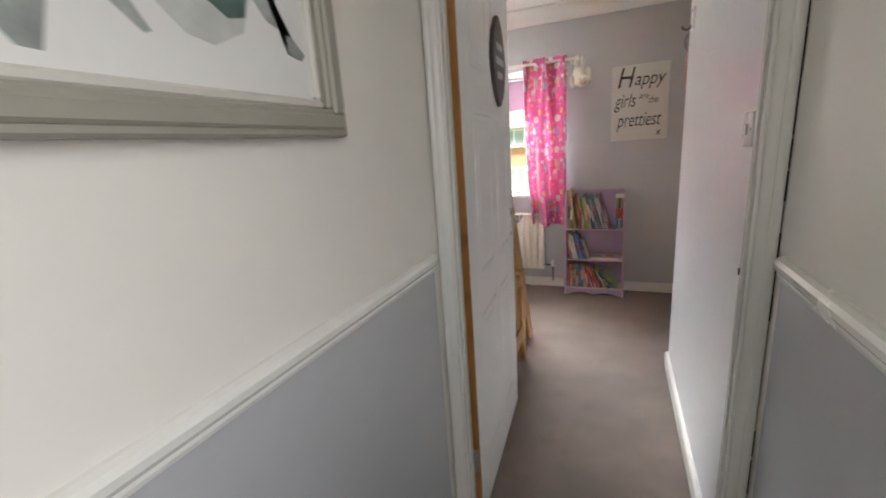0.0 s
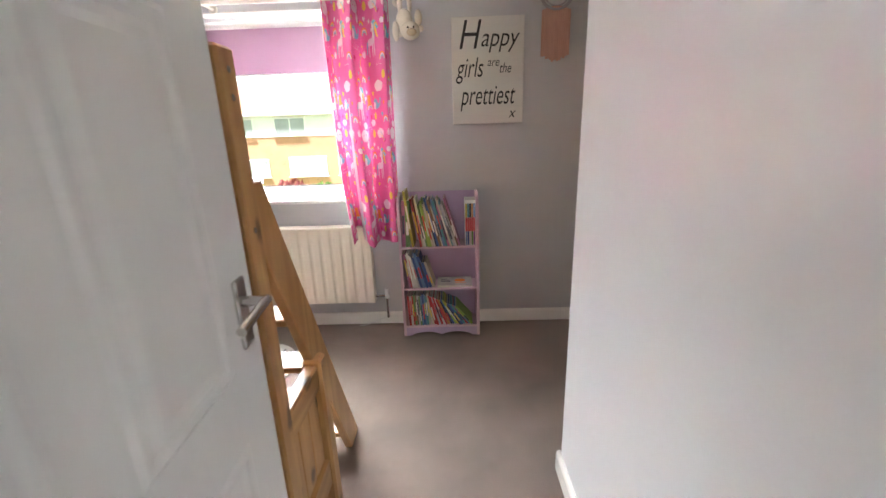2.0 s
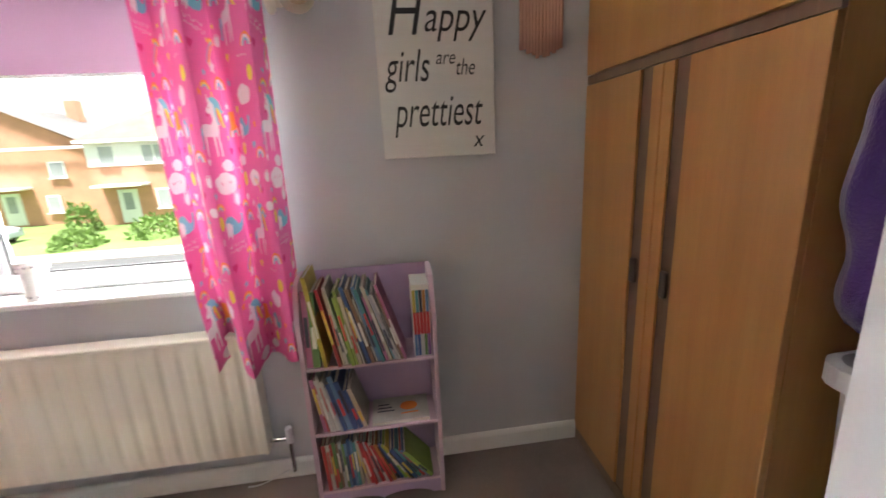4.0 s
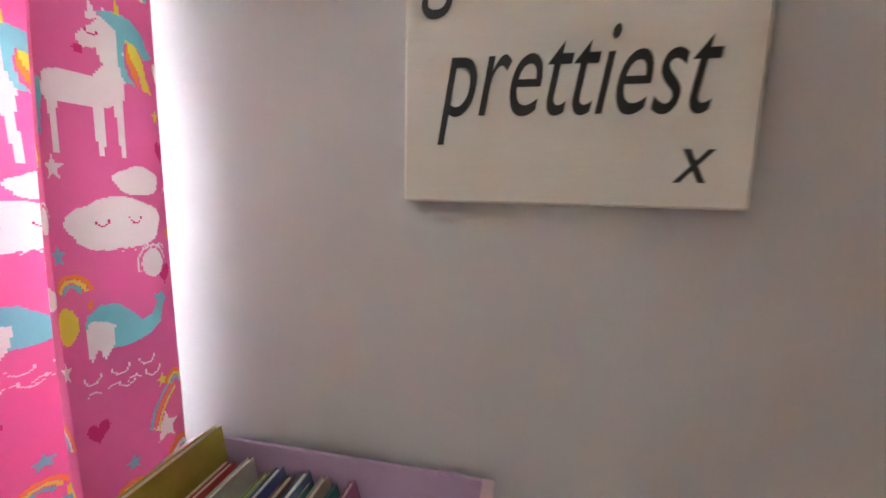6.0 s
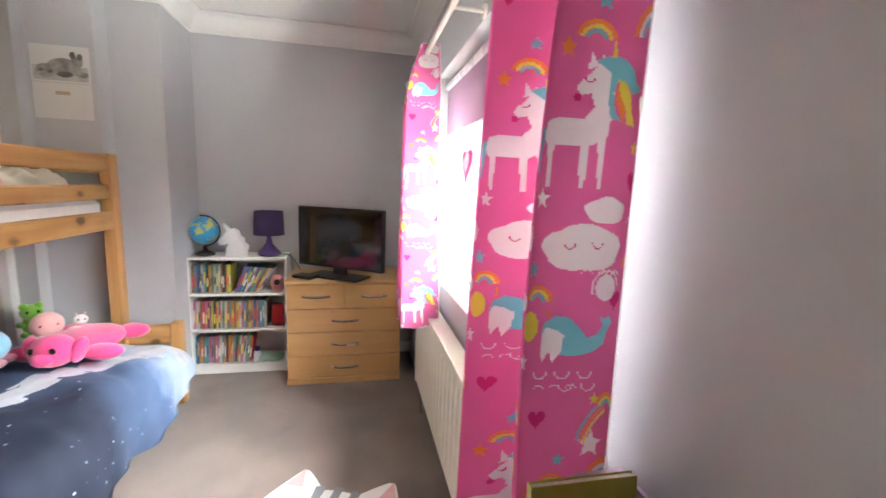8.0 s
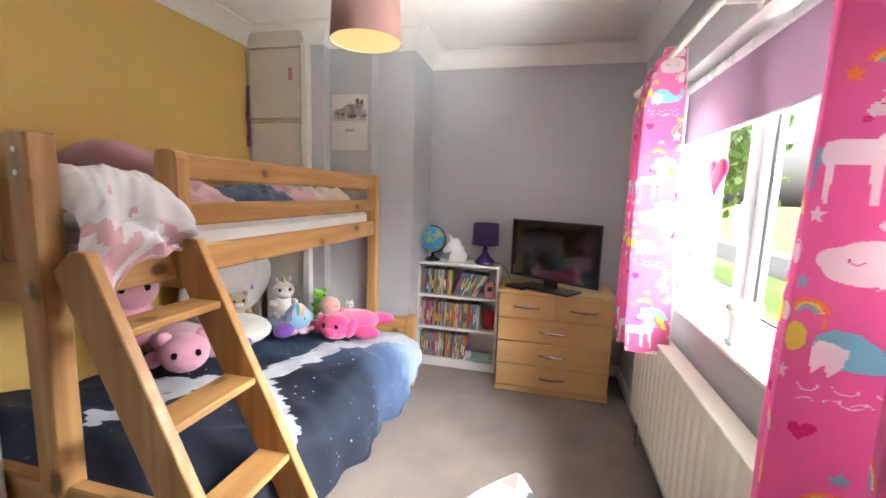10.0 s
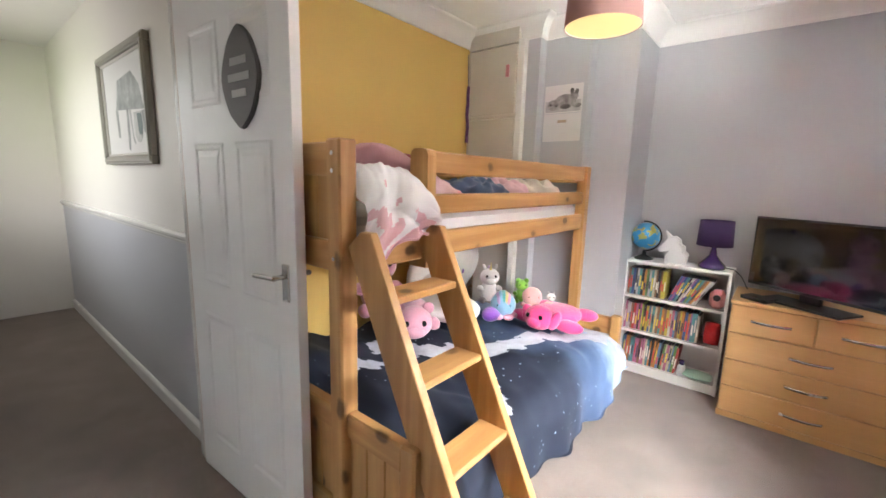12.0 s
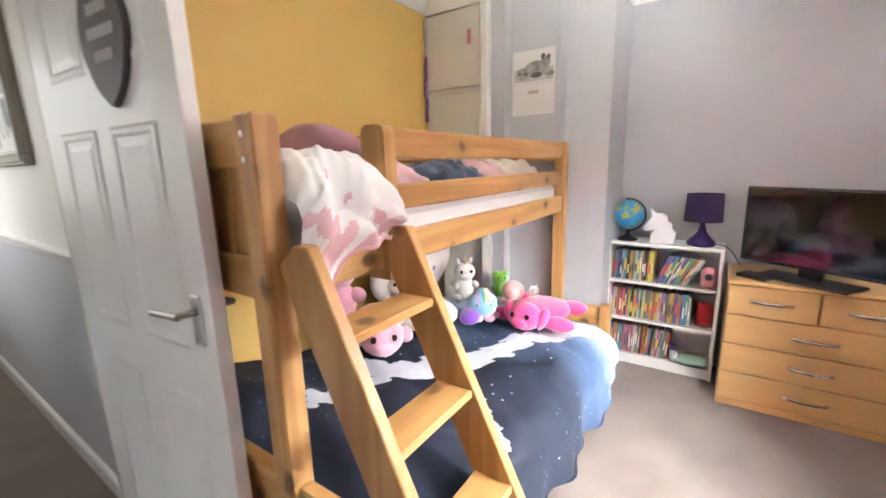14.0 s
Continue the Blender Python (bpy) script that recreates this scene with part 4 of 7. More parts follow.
piece("stile", CUPW, cup, (-0.044, -0.002, 0.003, 0.013, 0.0, 2.243), 0.002)
piece("stile", GLOSS_WHITE, cup, (-0.0445, 0.006, 0.412, 0.46, 0.0, 2.26), 0.004)
piece("header", CUPW, cup, (-0.0445, 0.002, 0.004, 0.412, 2.245, CEIL - 0.003), 0.002)
PINK_TAG = surface("pink_plastic", (0.62, 0.24, 0.28), 0.5)
piece("pull", PINK_TAG, cup, (0.001, 0.014, 0.325, 0.352, 2.03, 2.11), 0.004, "small pink door pull")

# ---- ceiling pendant ----
SHADE = surface("mauve_shade_fabric", (0.36, 0.20, 0.18), 0.8, vary=0.06, grain=300, translucent=0.08)
SHADE_IN = surface("white_shade_lining", (0.85, 0.80, 0.70), 0.6, vary=0.02)
pend = thing("pendant_light", "mauve drum shade pendant light, switched on", "ceiling light", pose(-0.735, 3.61, 1.865))
bm = bmesh.new()
lathe(bm, [(0.128, 0.0), (0.13, 0.0), (0.118, 0.20), (0.116, 0.20)], 40)
part("shade", bm, SHADE, pend, smooth=True)
bm = bmesh.new()
lathe(bm, [(0.1265, 0.001), (0.1145, 0.199)], 40)
part("lining", bm, SHADE_IN, pend, smooth=True)
bm = bmesh.new()
rod(bm, (0, 0, 0.19), (0, 0, CEIL - 1.865 - 0.03), 0.003)
part("flex", bm, PVC, pend)
bm = bmesh.new()
lathe(bm, [(0.0, 0.478), (0.03, 0.48), (0.045, 0.5), (0.048, 0.509)], 20)
part("ceiling_rose", bm, PVC, pend)
bm = bmesh.new()
rod(bm, (0, 0, 0.155), (0, 0, 0.205), 0.018)
for k in range(3):
    a = k * 2.094
    rod(bm, (0, 0, 0.19), (0.116 * math.cos(a), 0.116 * math.sin(a), 0.19), 0.002)
part("lampholder", bm, PVC, pend)


def glow(name, col, strength):
    m, n, l, p = nodes_of(name)
    p.inputs["Base Color"].default_value = (*shade(col, 0.25), 1)
    p.inputs["Emission Color"].default_value = (*col, 1)
    p.inputs["Emission Strength"].default_value = strength
    return m


bm = bmesh.new()
lathe(bm, [(0.0, 0.0045), (0.1255, 0.0045), (0.1255, 0.0065), (0.0, 0.0065)], 40)
part("diffuser", bm, glow("lit_diffuser", (1.0, 0.70, 0.30), 0.24), pend, "glowing warm diffuser disc")

# ---- television ----
tv = thing("television", "black flat-screen television on a low stand", "television", pose(-2.085, 4.345, 0.703, 0, 0, -32))
# own x faces the room, own y runs across
TW, TH = 0.66, 0.405
piece("casing", BLACK_PLASTIC, tv, (-0.035, 0.0, -TW / 2, TW / 2, 0.055, 0.055 + TH), 0.004)
piece("screen", SCREEN, tv, (0.0005, 0.0015, -TW / 2 + 0.012, TW / 2 - 0.012, 0.072, 0.055 + TH - 0.011), 0)
piece("stand", BLACK_PLASTIC, tv, (-0.08, 0.11, -0.20, 0.20, 0.0, 0.012), 0.004)
piece("neck", BLACK_PLASTIC, tv, (-0.03, -0.005, -0.05, 0.05, 0.012, 0.056), 0.003)

# ---- outdoors ----
GRASS = surface("lawn_grass", (0.15, 0.24, 0.06), 0.95, vary=0.3, scale=0.6, grain=9, bump=0.4, deep=0.03)
ASPHALT = surface("asphalt", (0.06, 0.06, 0.062), 0.9, vary=0.15, scale=0.8, grain=30, bump=0.3)
BRICK = surface("red_brick", (0.55, 0.28, 0.18), 0.85, vary=0.18, scale=1.2, grain=14, bump=0.3, deep=0.01)
ROOF = surface("terracotta_roof_tile", (0.47, 0.31, 0.23), 0.85, vary=0.2, scale=1.5, grain=9, bump=0.4, deep=0.02)
ROOF_GREY = surface("grey_brown_roof_tile", (0.28, 0.27, 0.27), 0.85, vary=0.2, scale=1.5, grain=9, bump=0.4, deep=0.02)
CLAD = surface("white_cladding", (0.74, 0.74, 0.73), 0.6, vary=0.04, scale=1.0, grain=6)
FAR_GLASS = surface("far_window_glass", (0.36, 0.38, 0.39), 0.2, vary=0.3, scale=0.6, bump=0)
LEAF = surface("bush_leaves", (0.16, 0.26, 0.06), 0.7, vary=0.3, scale=3, grain=20, translucent=0.2)
LEAF_RED = surface("red_shrub_leaves", (0.22, 0.05, 0.05), 0.7, vary=0.3, scale=3, grain=20, translucent=0.2)
GZ = -2.75
solid("ground", GRASS, "grass lawns and verges stretching to the horizon", "ground", [(-900, 900, 5.4, 1800, GZ - 0.2, GZ)], S)
solid("road", ASPHALT, "grey asphalt residential road", "road", [(-300, 300, 17.0, 22.0, GZ - 0.1, GZ + 0.01)], S)
solid("pavement", surface("concrete_paving", (0.33, 0.31, 0.29), 0.9, vary=0.1), "pale concrete pavement beside the road", "pavement", [(-300, 300, 22.0, 23.8, GZ - 0.1, GZ + 0.09)], S)


def house(m, w, d, eaves, ridge, roof_mat, hip, clad_from, windows, doors, label):
    """A two-storey semi: own x along the front, front face at y = 0 turned to -y."""
    h = thing("house", label, "house", m @ Matrix.Diagonal((1.25, 1.25, 1.06, 1)), "houses across the road")
    if clad_from is None:
        piece("wall", BRICK, h, (0, w, 0, d, 0, eaves), 0)
    else:
        piece("wall", BRICK, h, (0, w, 0, d, 0, clad_from), 0)
        piece("cladding", CLAD, h, (-0.03, w + 0.03, -0.03, d + 0.03, clad_from + 0.004, eaves), 0)
    bm = bmesh.new()
    o = 0.35
    base = [(-o, -o), (w + o, -o), (w + o, d + o), (-o, d + o)]
    vb = [bm.verts.new((x, y, eaves)) for x, y in base]
    if hip == "x":
        top = [(0 + d / 2, d / 2), (w - d / 2 if w > d else w / 2, d / 2)]
    elif hip == "gable_y":
        top = [(w / 2, -o), (w / 2, d + o)]
    else:
        top = [(-o, d / 2), (w + o, d / 2)]
    vt = [bm.verts.new((x, y, ridge)) for x, y in top]
    if hip == "gable_y":
        for f in ((vb[0], vb[3], vt[1], vt[0]), (vb[1], vt[0], vt[1], vb[2])):
            bm.faces.new(f)
    else:
        bm.faces.new((vb[0], vb[1], vt[1], vt[0]))
        bm.faces.new((vb[2], vb[3], vt[0], vt[1]))
        if hip == "x":
            bm.faces.new((vb[1], vb[2], vt[1]))
            bm.faces.new((vb[3], vb[0], vt[0]))
    geo = bmesh.ops.solidify(bm, geom=bm.faces[:], thickness=0.12)
    part("roof", bm, roof_mat, h)
    if hip in ("gable_y", "gable_x"):
        if hip == "gable_y":
            tri = [(0, 0), (w, 0), (w / 2, ridge - eaves - 0.1)]
            for y in (0.0, d - 0.1):
                bm = bmesh.new()
                slab(bm, tri, Matrix.Translation((0, y + 0.1, eaves)) @ Matrix(((1, 0, 0, 0), (0, 0, -1, 0), (0, 1, 0, 0), (0, 0, 0, 1))), 0.1)
                part("gable", bm, BRICK, h)
        else:
            tri = [(0, 0), (d, 0), (d / 2, ridge - eaves - 0.1)]
            for x in (0.0, w - 0.1):
                bm = bmesh.new()
                slab(bm, tri, Matrix.Translation((x, 0, eaves)) @ Matrix(((0, 0, 1, 0), (1, 0, 0, 0), (0, 1, 0, 0), (0, 0, 0, 1))), 0.1)
                part("gable", bm, BRICK, h)
    piece("fascia", CLAD, h, (-0.3, w + 0.3, -0.36, -0.30, eaves - 0.16, eaves + 0.02), 0)
    piece("chimney", BRICK, h, (w * 0.55, w * 0.55 + 0.7, d / 2 - 0.3, d / 2 + 0.3, ridge - 0.6, ridge + 0.9), 0.02)
    for x, z, ww, hh in windows:
        win_f = piece("window", CLAD, h, (x, x + ww, -0.07, 0.02, z, z + hh), 0.01)
        n = max(1, round(ww / 0.75))
        for i in range(n):
            x0 = x + 0.07 + i * (ww - 0.07) / n
            piece("pane", FAR_GLASS, win_f, (x0, x0 + (ww - 0.07) / n - 0.07, -0.08, -0.06, z + 0.08, z + hh - 0.08), 0)
        piece("sill", CLAD, win_f, (x - 0.08, x + ww + 0.08, -0.16, -0.07, z - 0.07, z - 0.003), 0)
    for x, ww in doors:
        piece("front_door", CLAD, h, (x, x + ww, -0.06, 0.02, 0.1, 2.15), 0.01)
        piece("door_glass", FAR_GLASS, h, (x + 0.25, x + ww - 0.25, -0.07, -0.05, 0.9, 1.95), 0)
        piece("porch_canopy", CLAD, h, (x - 0.7, x + ww + 0.7, -0.9, 0.0, 2.35, 2.5), 0.02)
    return h


house(pose(-18.2, 32.8, GZ), 11.5, 7.5, 5.1, 8.0, ROOF, "x", 3.55,
      [(0.55, 3.65, 0.8, 1.15), (2.6, 3.65, 1.2, 1.15), (5.0, 3.65, 1.8, 1.15), (2.9, 0.9, 1.5, 1.2), (5.6, 0.9, 2.2, 1.3), (8.5, 0.9, 1.6, 1.3), (8.6, 3.65, 1.3, 1.15)], [(1.05, 0.95)],
      "orange brick semi-detached house with white-clad upper storey")
house(pose(-29.3, 34.8, GZ), 8.1, 9.5, 4.9, 7.4, ROOF_GREY, "gable_y", None,
      [(0.8, 3.0, 1.0, 1.1), (5.9, 3.0, 0.8, 1.0), (1.0, 0.8, 1.6, 1.2), (5.4, 0.8, 0.7, 1.1)], [(3.2, 0.95)], "orange brick gabled house with a grey-brown roof")
house(pose(-47.0, 34.8, GZ), 12.0, 8.0, 5.0, 7.6, ROOF, "x", None,
      [(1.0, 3.2, 1.6, 1.1), (5.0, 3.2, 1.2, 1.1), (8.8, 3.2, 1.6, 1.1), (1.0, 0.9, 2.0, 1.3), (8.4, 0.9, 2.0, 1.3)], [(5.2, 0.95)], "orange brick terraced house with a tiled roof")
house(pose(-1.4, 32.8, GZ), 11.0, 7.5, 5.1, 8.0, ROOF, "x", None,
      [(1.0, 3.4, 1.6, 1.1), (7.0, 3.4, 1.6, 1.1), (1.0, 0.9, 2.0, 1.3), (7.0, 0.9, 2.0, 1.3)], [(4.6, 0.95)], "orange brick house beside the road")


def bush(x, y, r, h, mat_, n, seed, label):
    rnd = random.Random(seed)
    bm = bmesh.new()
    for _ in range(n):
        a, e = rnd.uniform(0, 2 * math.pi), rnd.random()
        rr = r * (0.55 + 0.5 * rnd.random()) * math.sqrt(max(0.05, 1 - e * e * 0.8))
        c = Vector((rr * math.cos(a), rr * math.sin(a), h * e * (0.8 + 0.3 * rnd.random())))
        k = 0.10 + 0.12 * rnd.random()
        q = Euler((rnd.uniform(0, 3), rnd.uniform(0, 3), rnd.uniform(0, 3))).to_matrix()
        vs = [bm.verts.new(c + q @ Vector(p)) for p in ((-k, 0, 0), (0, -k * .5, 0.02), (k, 0, 0), (0, k * .5, 0.02))]
        bm.faces.new(vs)
    t = thing("bush", label, "bush", pose(x, y, GZ), "front garden bushes")
    part("foliage", bm, mat_, t)
    bm = bmesh.new()
    for k in range(5):
        a = k * 1.26
        rod(bm, (0, 0, 0), (0.5 * r * math.cos(a), 0.5 * r * math.sin(a), h * 0.7), 0.03, 0.012, 6)
    part("stems", bm, OAK_DARK, t)


for i, (x, y, r, hh, mm, lab) in enumerate([(-13.6, 24.2, 0.8, 1.7, LEAF, "rounded green bush by the house corner"), (-9.2, 22.0, 1.4, 1.1, LEAF, "low green hedge bush in a front garden"),
                                            (-7.0, 21.8, 1.0, 1.2, LEAF_RED, "dark red shrub in a front garden"), (-5.4, 21.5, 1.1, 1.0, LEAF, "low green bush in a front garden"),
                                            (-11.5, 20.5, 1.0, 0.8, LEAF, "low green shrub beside the pavement"), (-17.5, 22.5, 1.3, 1.2, LEAF, "green bush on the front lawn"), (-20.5, 21.0, 1.2, 1.5, LEAF, "green bush on the front lawn")]):
    bush(0.5 + 1.3 * (x - 0.5), 3.2 + 1.3 * (y - 3.2), 1.15 * r, hh, mm, 420, 30 + i, lab)


def car(m, paint):
    """A small hatchback, own x forward: shell, glass, lights, four wheels."""
    c = thing("car", "pale blue-grey hatchback parked in a front garden", "car", m)
    side = Matrix(((1, 0, 0, 0), (0, 0, -1, 0), (0, 1, 0, 0), (0, 0, 0, 1)))
    lower = [(-1.80, 0.30), (-1.84, 0.62), (-1.74, 0.86), (-0.9, 0.92), (0.75, 0.92), (1.50, 0.80), (1.80, 0.64), (1.82, 0.30)]
    cabin = [(-1.66, 0.90), (-1.36, 1.36), (-1.05, 1.45), (0.05, 1.45), (0.35, 1.38), (0.98, 0.91)]
    glass = [(-1.48, 0.95), (-1.27, 1.30), (-1.0, 1.37), (0.02, 1.37), (0.26, 1.32), (0.78, 0.95)]
    for nm, o, w, mt in (("body", lower, 1.64, paint), ("cabin", cabin, 1.44, paint), ("side_glass", glass, 1.47, FAR_GLASS)):
        bm = bmesh.new()
        slab(bm, o, Matrix.Translation((0, w / 2, 0)) @ side, w, 0.0)
        if nm != "side_glass":
            bmesh.ops.bevel(bm, geom=bm.edges[:], offset=0.05, segments=2, affect="EDGES")
        part(nm, bm, mt, c)
    for x in (-1.15, 1.15):
        for y in (-0.80, 0.80):
            bm = bmesh.new()
            rod(bm, (x, y - 0.09, 0.30), (x, y + 0.09, 0.30), 0.30, n=20)
            wheel = part("wheel", bm, BLACK_PLASTIC, c)
            bm = bmesh.new()
            rod(bm, (x, y - 0.1, 0.30), (x, y + 0.1, 0.30), 0.19, n=16)
            part("rim", bm, CHROME, wheel)
    for x in (-1.80, 1.76):
        for y in (-0.62, 0.62):
            piece("headlight" if x > 0 else "tail_light", FAR_GLASS if x > 0 else LEAF_RED, c, (x - 0.06, x + 0.06, y - 0.14, y + 0.14, 0.60, 0.74), 0.02)
    return c


car(pose(-21.6, 28.0, GZ + 0.002, 0, 0, 4), surface("pale_blue_grey_car_paint", (0.42, 0.48, 0.52), 0.3, vary=0.05, coat=0.5))
bush(-24.5, 29.5, 1.6, 2.7, surface("yellow_green_leaves", (0.30, 0.36, 0.06), 0.7, vary=0.3, scale=3, grain=20, translucent=0.2), 620, 51, "yellow-green bush on the front lawn")


def tree(x, y, h, seed):
    rnd = random.Random(seed)
    t = thing("tree", "tall leafy green tree standing beyond the gardens", "tree", pose(x, y, GZ), "garden trees")
    bm = bmesh.new()
    rod(bm, (0, 0, 0), (0.1, 0, h * 0.5), 0.25, 0.14, 9)
    tips = []
    for k in range(9):
        a = k * 2.4
        tip = Vector((h * 0.24 * math.cos(a), h * 0.24 * math.sin(a), h * (0.55 + 0.045 * k)))
        rod(bm, (0.05, 0, h * (0.3 + 0.02 * k)), tip, 0.09, 0.03, 6)
        tips.append(tip)
    part("trunk", bm, OAK_DARK, t)
    bm = bmesh.new()
    for _ in range(2600):
        tip = rnd.choice(tips)
        d = Vector((rnd.gauss(0, 1), rnd.gauss(0, 1), rnd.gauss(0, 0.8))) * h * 0.10
        c, k = tip + d, 0.14 + 0.12 * rnd.random()
        q = Euler((rnd.uniform(0, 3), rnd.uniform(0, 3), rnd.uniform(0, 3))).to_matrix()
        bm.faces.new([bm.verts.new(c + q @ Vector(p)) for p in ((-k, 0, 0), (0, -k * .6, 0), (k, 0, 0), (0, k * .6, 0))])
    part("crown", bm, LEAF, t)


tree(-21, 10.5, 8.5, 5)
tree(-27, 12.0, 9.5, 6)
tree(-33, 9.0, 9.0, 7)

# ---- words on the wall ----
CANVAS = surface("sparkly_white_canvas", (0.64, 0.62, 0.58), 0.5, vary=0.06, scale=8, grain=90, bump=0.25, stretch=(0.3, 1, 2))
INK = surface("black_ink", (0.012, 0.012, 0.013), 0.5, vary=0.1)


def words(text, x, z, size, parent, material=INK, shear=0.32, thick=0.0, name="lettering", turn=None, sx=0.8, width=0.0):
    cu = bpy.data.curves.new("lettering", "FONT")
    cu.body, cu.size, cu.shear, cu.extrude, cu.offset = text, size, shear, 0.0008, thick
    tmp = bpy.data.objects.new("tmp", cu)
    scene.collection.objects.link(tmp)
    me = bpy.data.meshes.new_from_object(tmp.evaluated_get(bpy.context.evaluated_depsgraph_get()))
    bpy.data.objects.remove(tmp)
    if width:
        xs = [v.co.x for v in me.vertices]
        sx = width / (max(xs) - min(xs))
        x -= sx * min(xs)
    me.transform((turn or Matrix.Translation((x, 0, z)) @ Matrix(((sx, 0, 0, 0), (0, 0, -1, 0), (0, 1, 0, 0), (0, 0, 0, 1)))))
    me.materials.clear()
    me.materials.append(material)
    ob = new(name, me)
    ob.parent = parent
    return ob


sign = thing("wall_canvas", "cream canvas with black script lettering hung on the grey wall", "wall art", pose(0.522, WY - 0.001, 1.288))
piece("canvas", CANVAS, sign, (0, 0.408, -0.024, 0, 0, 0.568), 0.003)
FACE = Matrix.Translation((0, -0.0252, 0))
for text, x, z, size, width in (("H", 0.045, 0.405, 0.215, 0.125), ("appy", 0.168, 0.415, 0.140, 0.215), ("girls", 0.022, 0.258, 0.150, 0.158), ("are", 0.202, 0.312, 0.066, 0.068),
                                ("the", 0.272, 0.276, 0.076, 0.066), ("prettiest", 0.045, 0.108, 0.155, 0.318), ("x", 0.325, 0.030, 0.085, 0.042)):
    ob = words(text, x, z, size, sign, shear=0.28, thick=-0.002 * size, width=width)
    ob.location = (0, -0.0252, 0)

# macrame ring with tassels
PEACH = surface("peach_yarn", (0.60, 0.34, 0.26), 0.9, vary=0.15, scale=30, grain=200, bump=0.3, stretch=(1, 1, 0.1))
GREY_YARN = surface("grey_yarn", (0.33, 0.31, 0.33), 0.9, vary=0.15)
mac = thing("macrame_hanging", "round grey hoop wall hanging with a peach yarn tassel", "wall hanging", pose(1.105, WY - 0.012, 1.965))
bm = bmesh.new()
for r, t in ((0.088, 0.009), (0.07, 0.004)):
    for k in range(28):
        a, b = 2 * math.pi * k / 28, 2 * math.pi * (k + 1) / 28
        rod(bm, (r * math.cos(a), 0, r * math.sin(a)), (r * math.cos(b), 0, r * math.sin(b)), t, n=7)
part("hoop", bm, GREY_YARN, mac)
bm = bmesh.new()
rod(bm, (0, 0, 0.088), (0, 0.008, 0.19), 0.002, n=6)
part("cord", bm, GREY_YARN, mac)
for k in range(13):
    bm = bmesh.new()
    x = -0.073 + k * 0.0122
    zb = -0.335 - 0.012 * math.cos((k - 6) * 0.5) + 0.006 * math.sin(k * 2.3)
    rod(bm, (x, 0, -0.09 + 0.02 * math.cos((k - 6) * 0.25)), (x + 0.002 * math.sin(k), 0, zb), 0.0068, 0.0078, 7)
    part("tassel", bm, PEACH, mac, smooth=True)
for k in range(6):
    bm = bmesh.new()
    box(bm, -0.04 + k * 0.013, -0.030 + k * 0.013, -0.004, 0.0, -0.016, 0.016, 0.002)
    part("letter_bar", bm, INK, mac)

# ---- books ----
PALETTE = [(0.55, 0.05, 0.05), (0.06, 0.12, 0.33), (0.62, 0.50, 0.08), (0.16, 0.30, 0.10), (0.68, 0.66, 0.60), (0.50, 0.16, 0.30), (0.10, 0.32, 0.36), (0.30, 0.12, 0.34), (0.60, 0.25, 0.06), (0.035, 0.035, 0.05), (0.36, 0.52, 0.10), (0.62, 0.56, 0.42), (0.15, 0.28, 0.5), (0.5, 0.5, 0.52), (0.28, 0.16, 0.10)]
COVERS = [surface("book_cover_%s" % "abcdefghijklmno"[i], shade(c, 0.8), 0.42, vary=0.15, scale=25, grain=60, bump=0.03) for i, c in enumerate(PALETTE)]
PAGES = surface("book_pages", (0.66, 0.61, 0.50), 0.9, vary=0.12, scale=4, grain=300, bump=0.2, stretch=(1, 1, 0.1))
BAR = [surface("spine_print_pale", (0.75, 0.72, 0.66), 0.5, vary=0.1), surface("spine_print_dark", (0.05, 0.05, 0.08), 0.5, vary=0.1), surface("spine_print_yellow", (0.72, 0.55, 0.08), 0.5, vary=0.1), surface("spine_print_red", (0.6, 0.06, 0.06), 0.5, vary=0.1)]
NAMES = ["red", "navy", "yellow", "green", "white", "pink", "teal", "purple", "orange", "black", "lime", "cream", "blue", "grey", "brown"]


def book(m, t, h, d, ci, rnd, what="book", where="", group=""):
    """Own x: thickness; own -y: spine; z up. Cover boards, spine and page block."""
    b = thing(what, "%s %s standing on %s" % (NAMES[ci], "children's book with a worn spine" if what == "book" else "plastic disc case", where), "book" if what == "book" else "disc case", m, group)
    bm = bmesh.new()
    box(bm, 0, t, 0, 0.0018, 0, h)
    box(bm, 0, 0.0014, 0.0018, d, 0, h)
    box(bm, t - 0.0014, t, 0.0018, d, 0, h)
    part("cover", bm, COVERS[ci], b)
    bm = bmesh.new()
    box(bm, 0.0016, t - 0.0016, 0.002, d - 0.003, 0.003, h - 0.003)
    part("page_block", bm, PAGES if what == "book" else BLACK_PLASTIC, b)
    if t > 0.006:
        z = h * rnd.uniform(0.15, 0.4)
        bm = bmesh.new()
        box(bm, t * 0.2, t * 0.8, -0.0008, -0.0001, z, z + h * rnd.uniform(0.25, 0.5))
        part("spine_title", bm, BAR[rnd.randrange(4)], b)
    return b


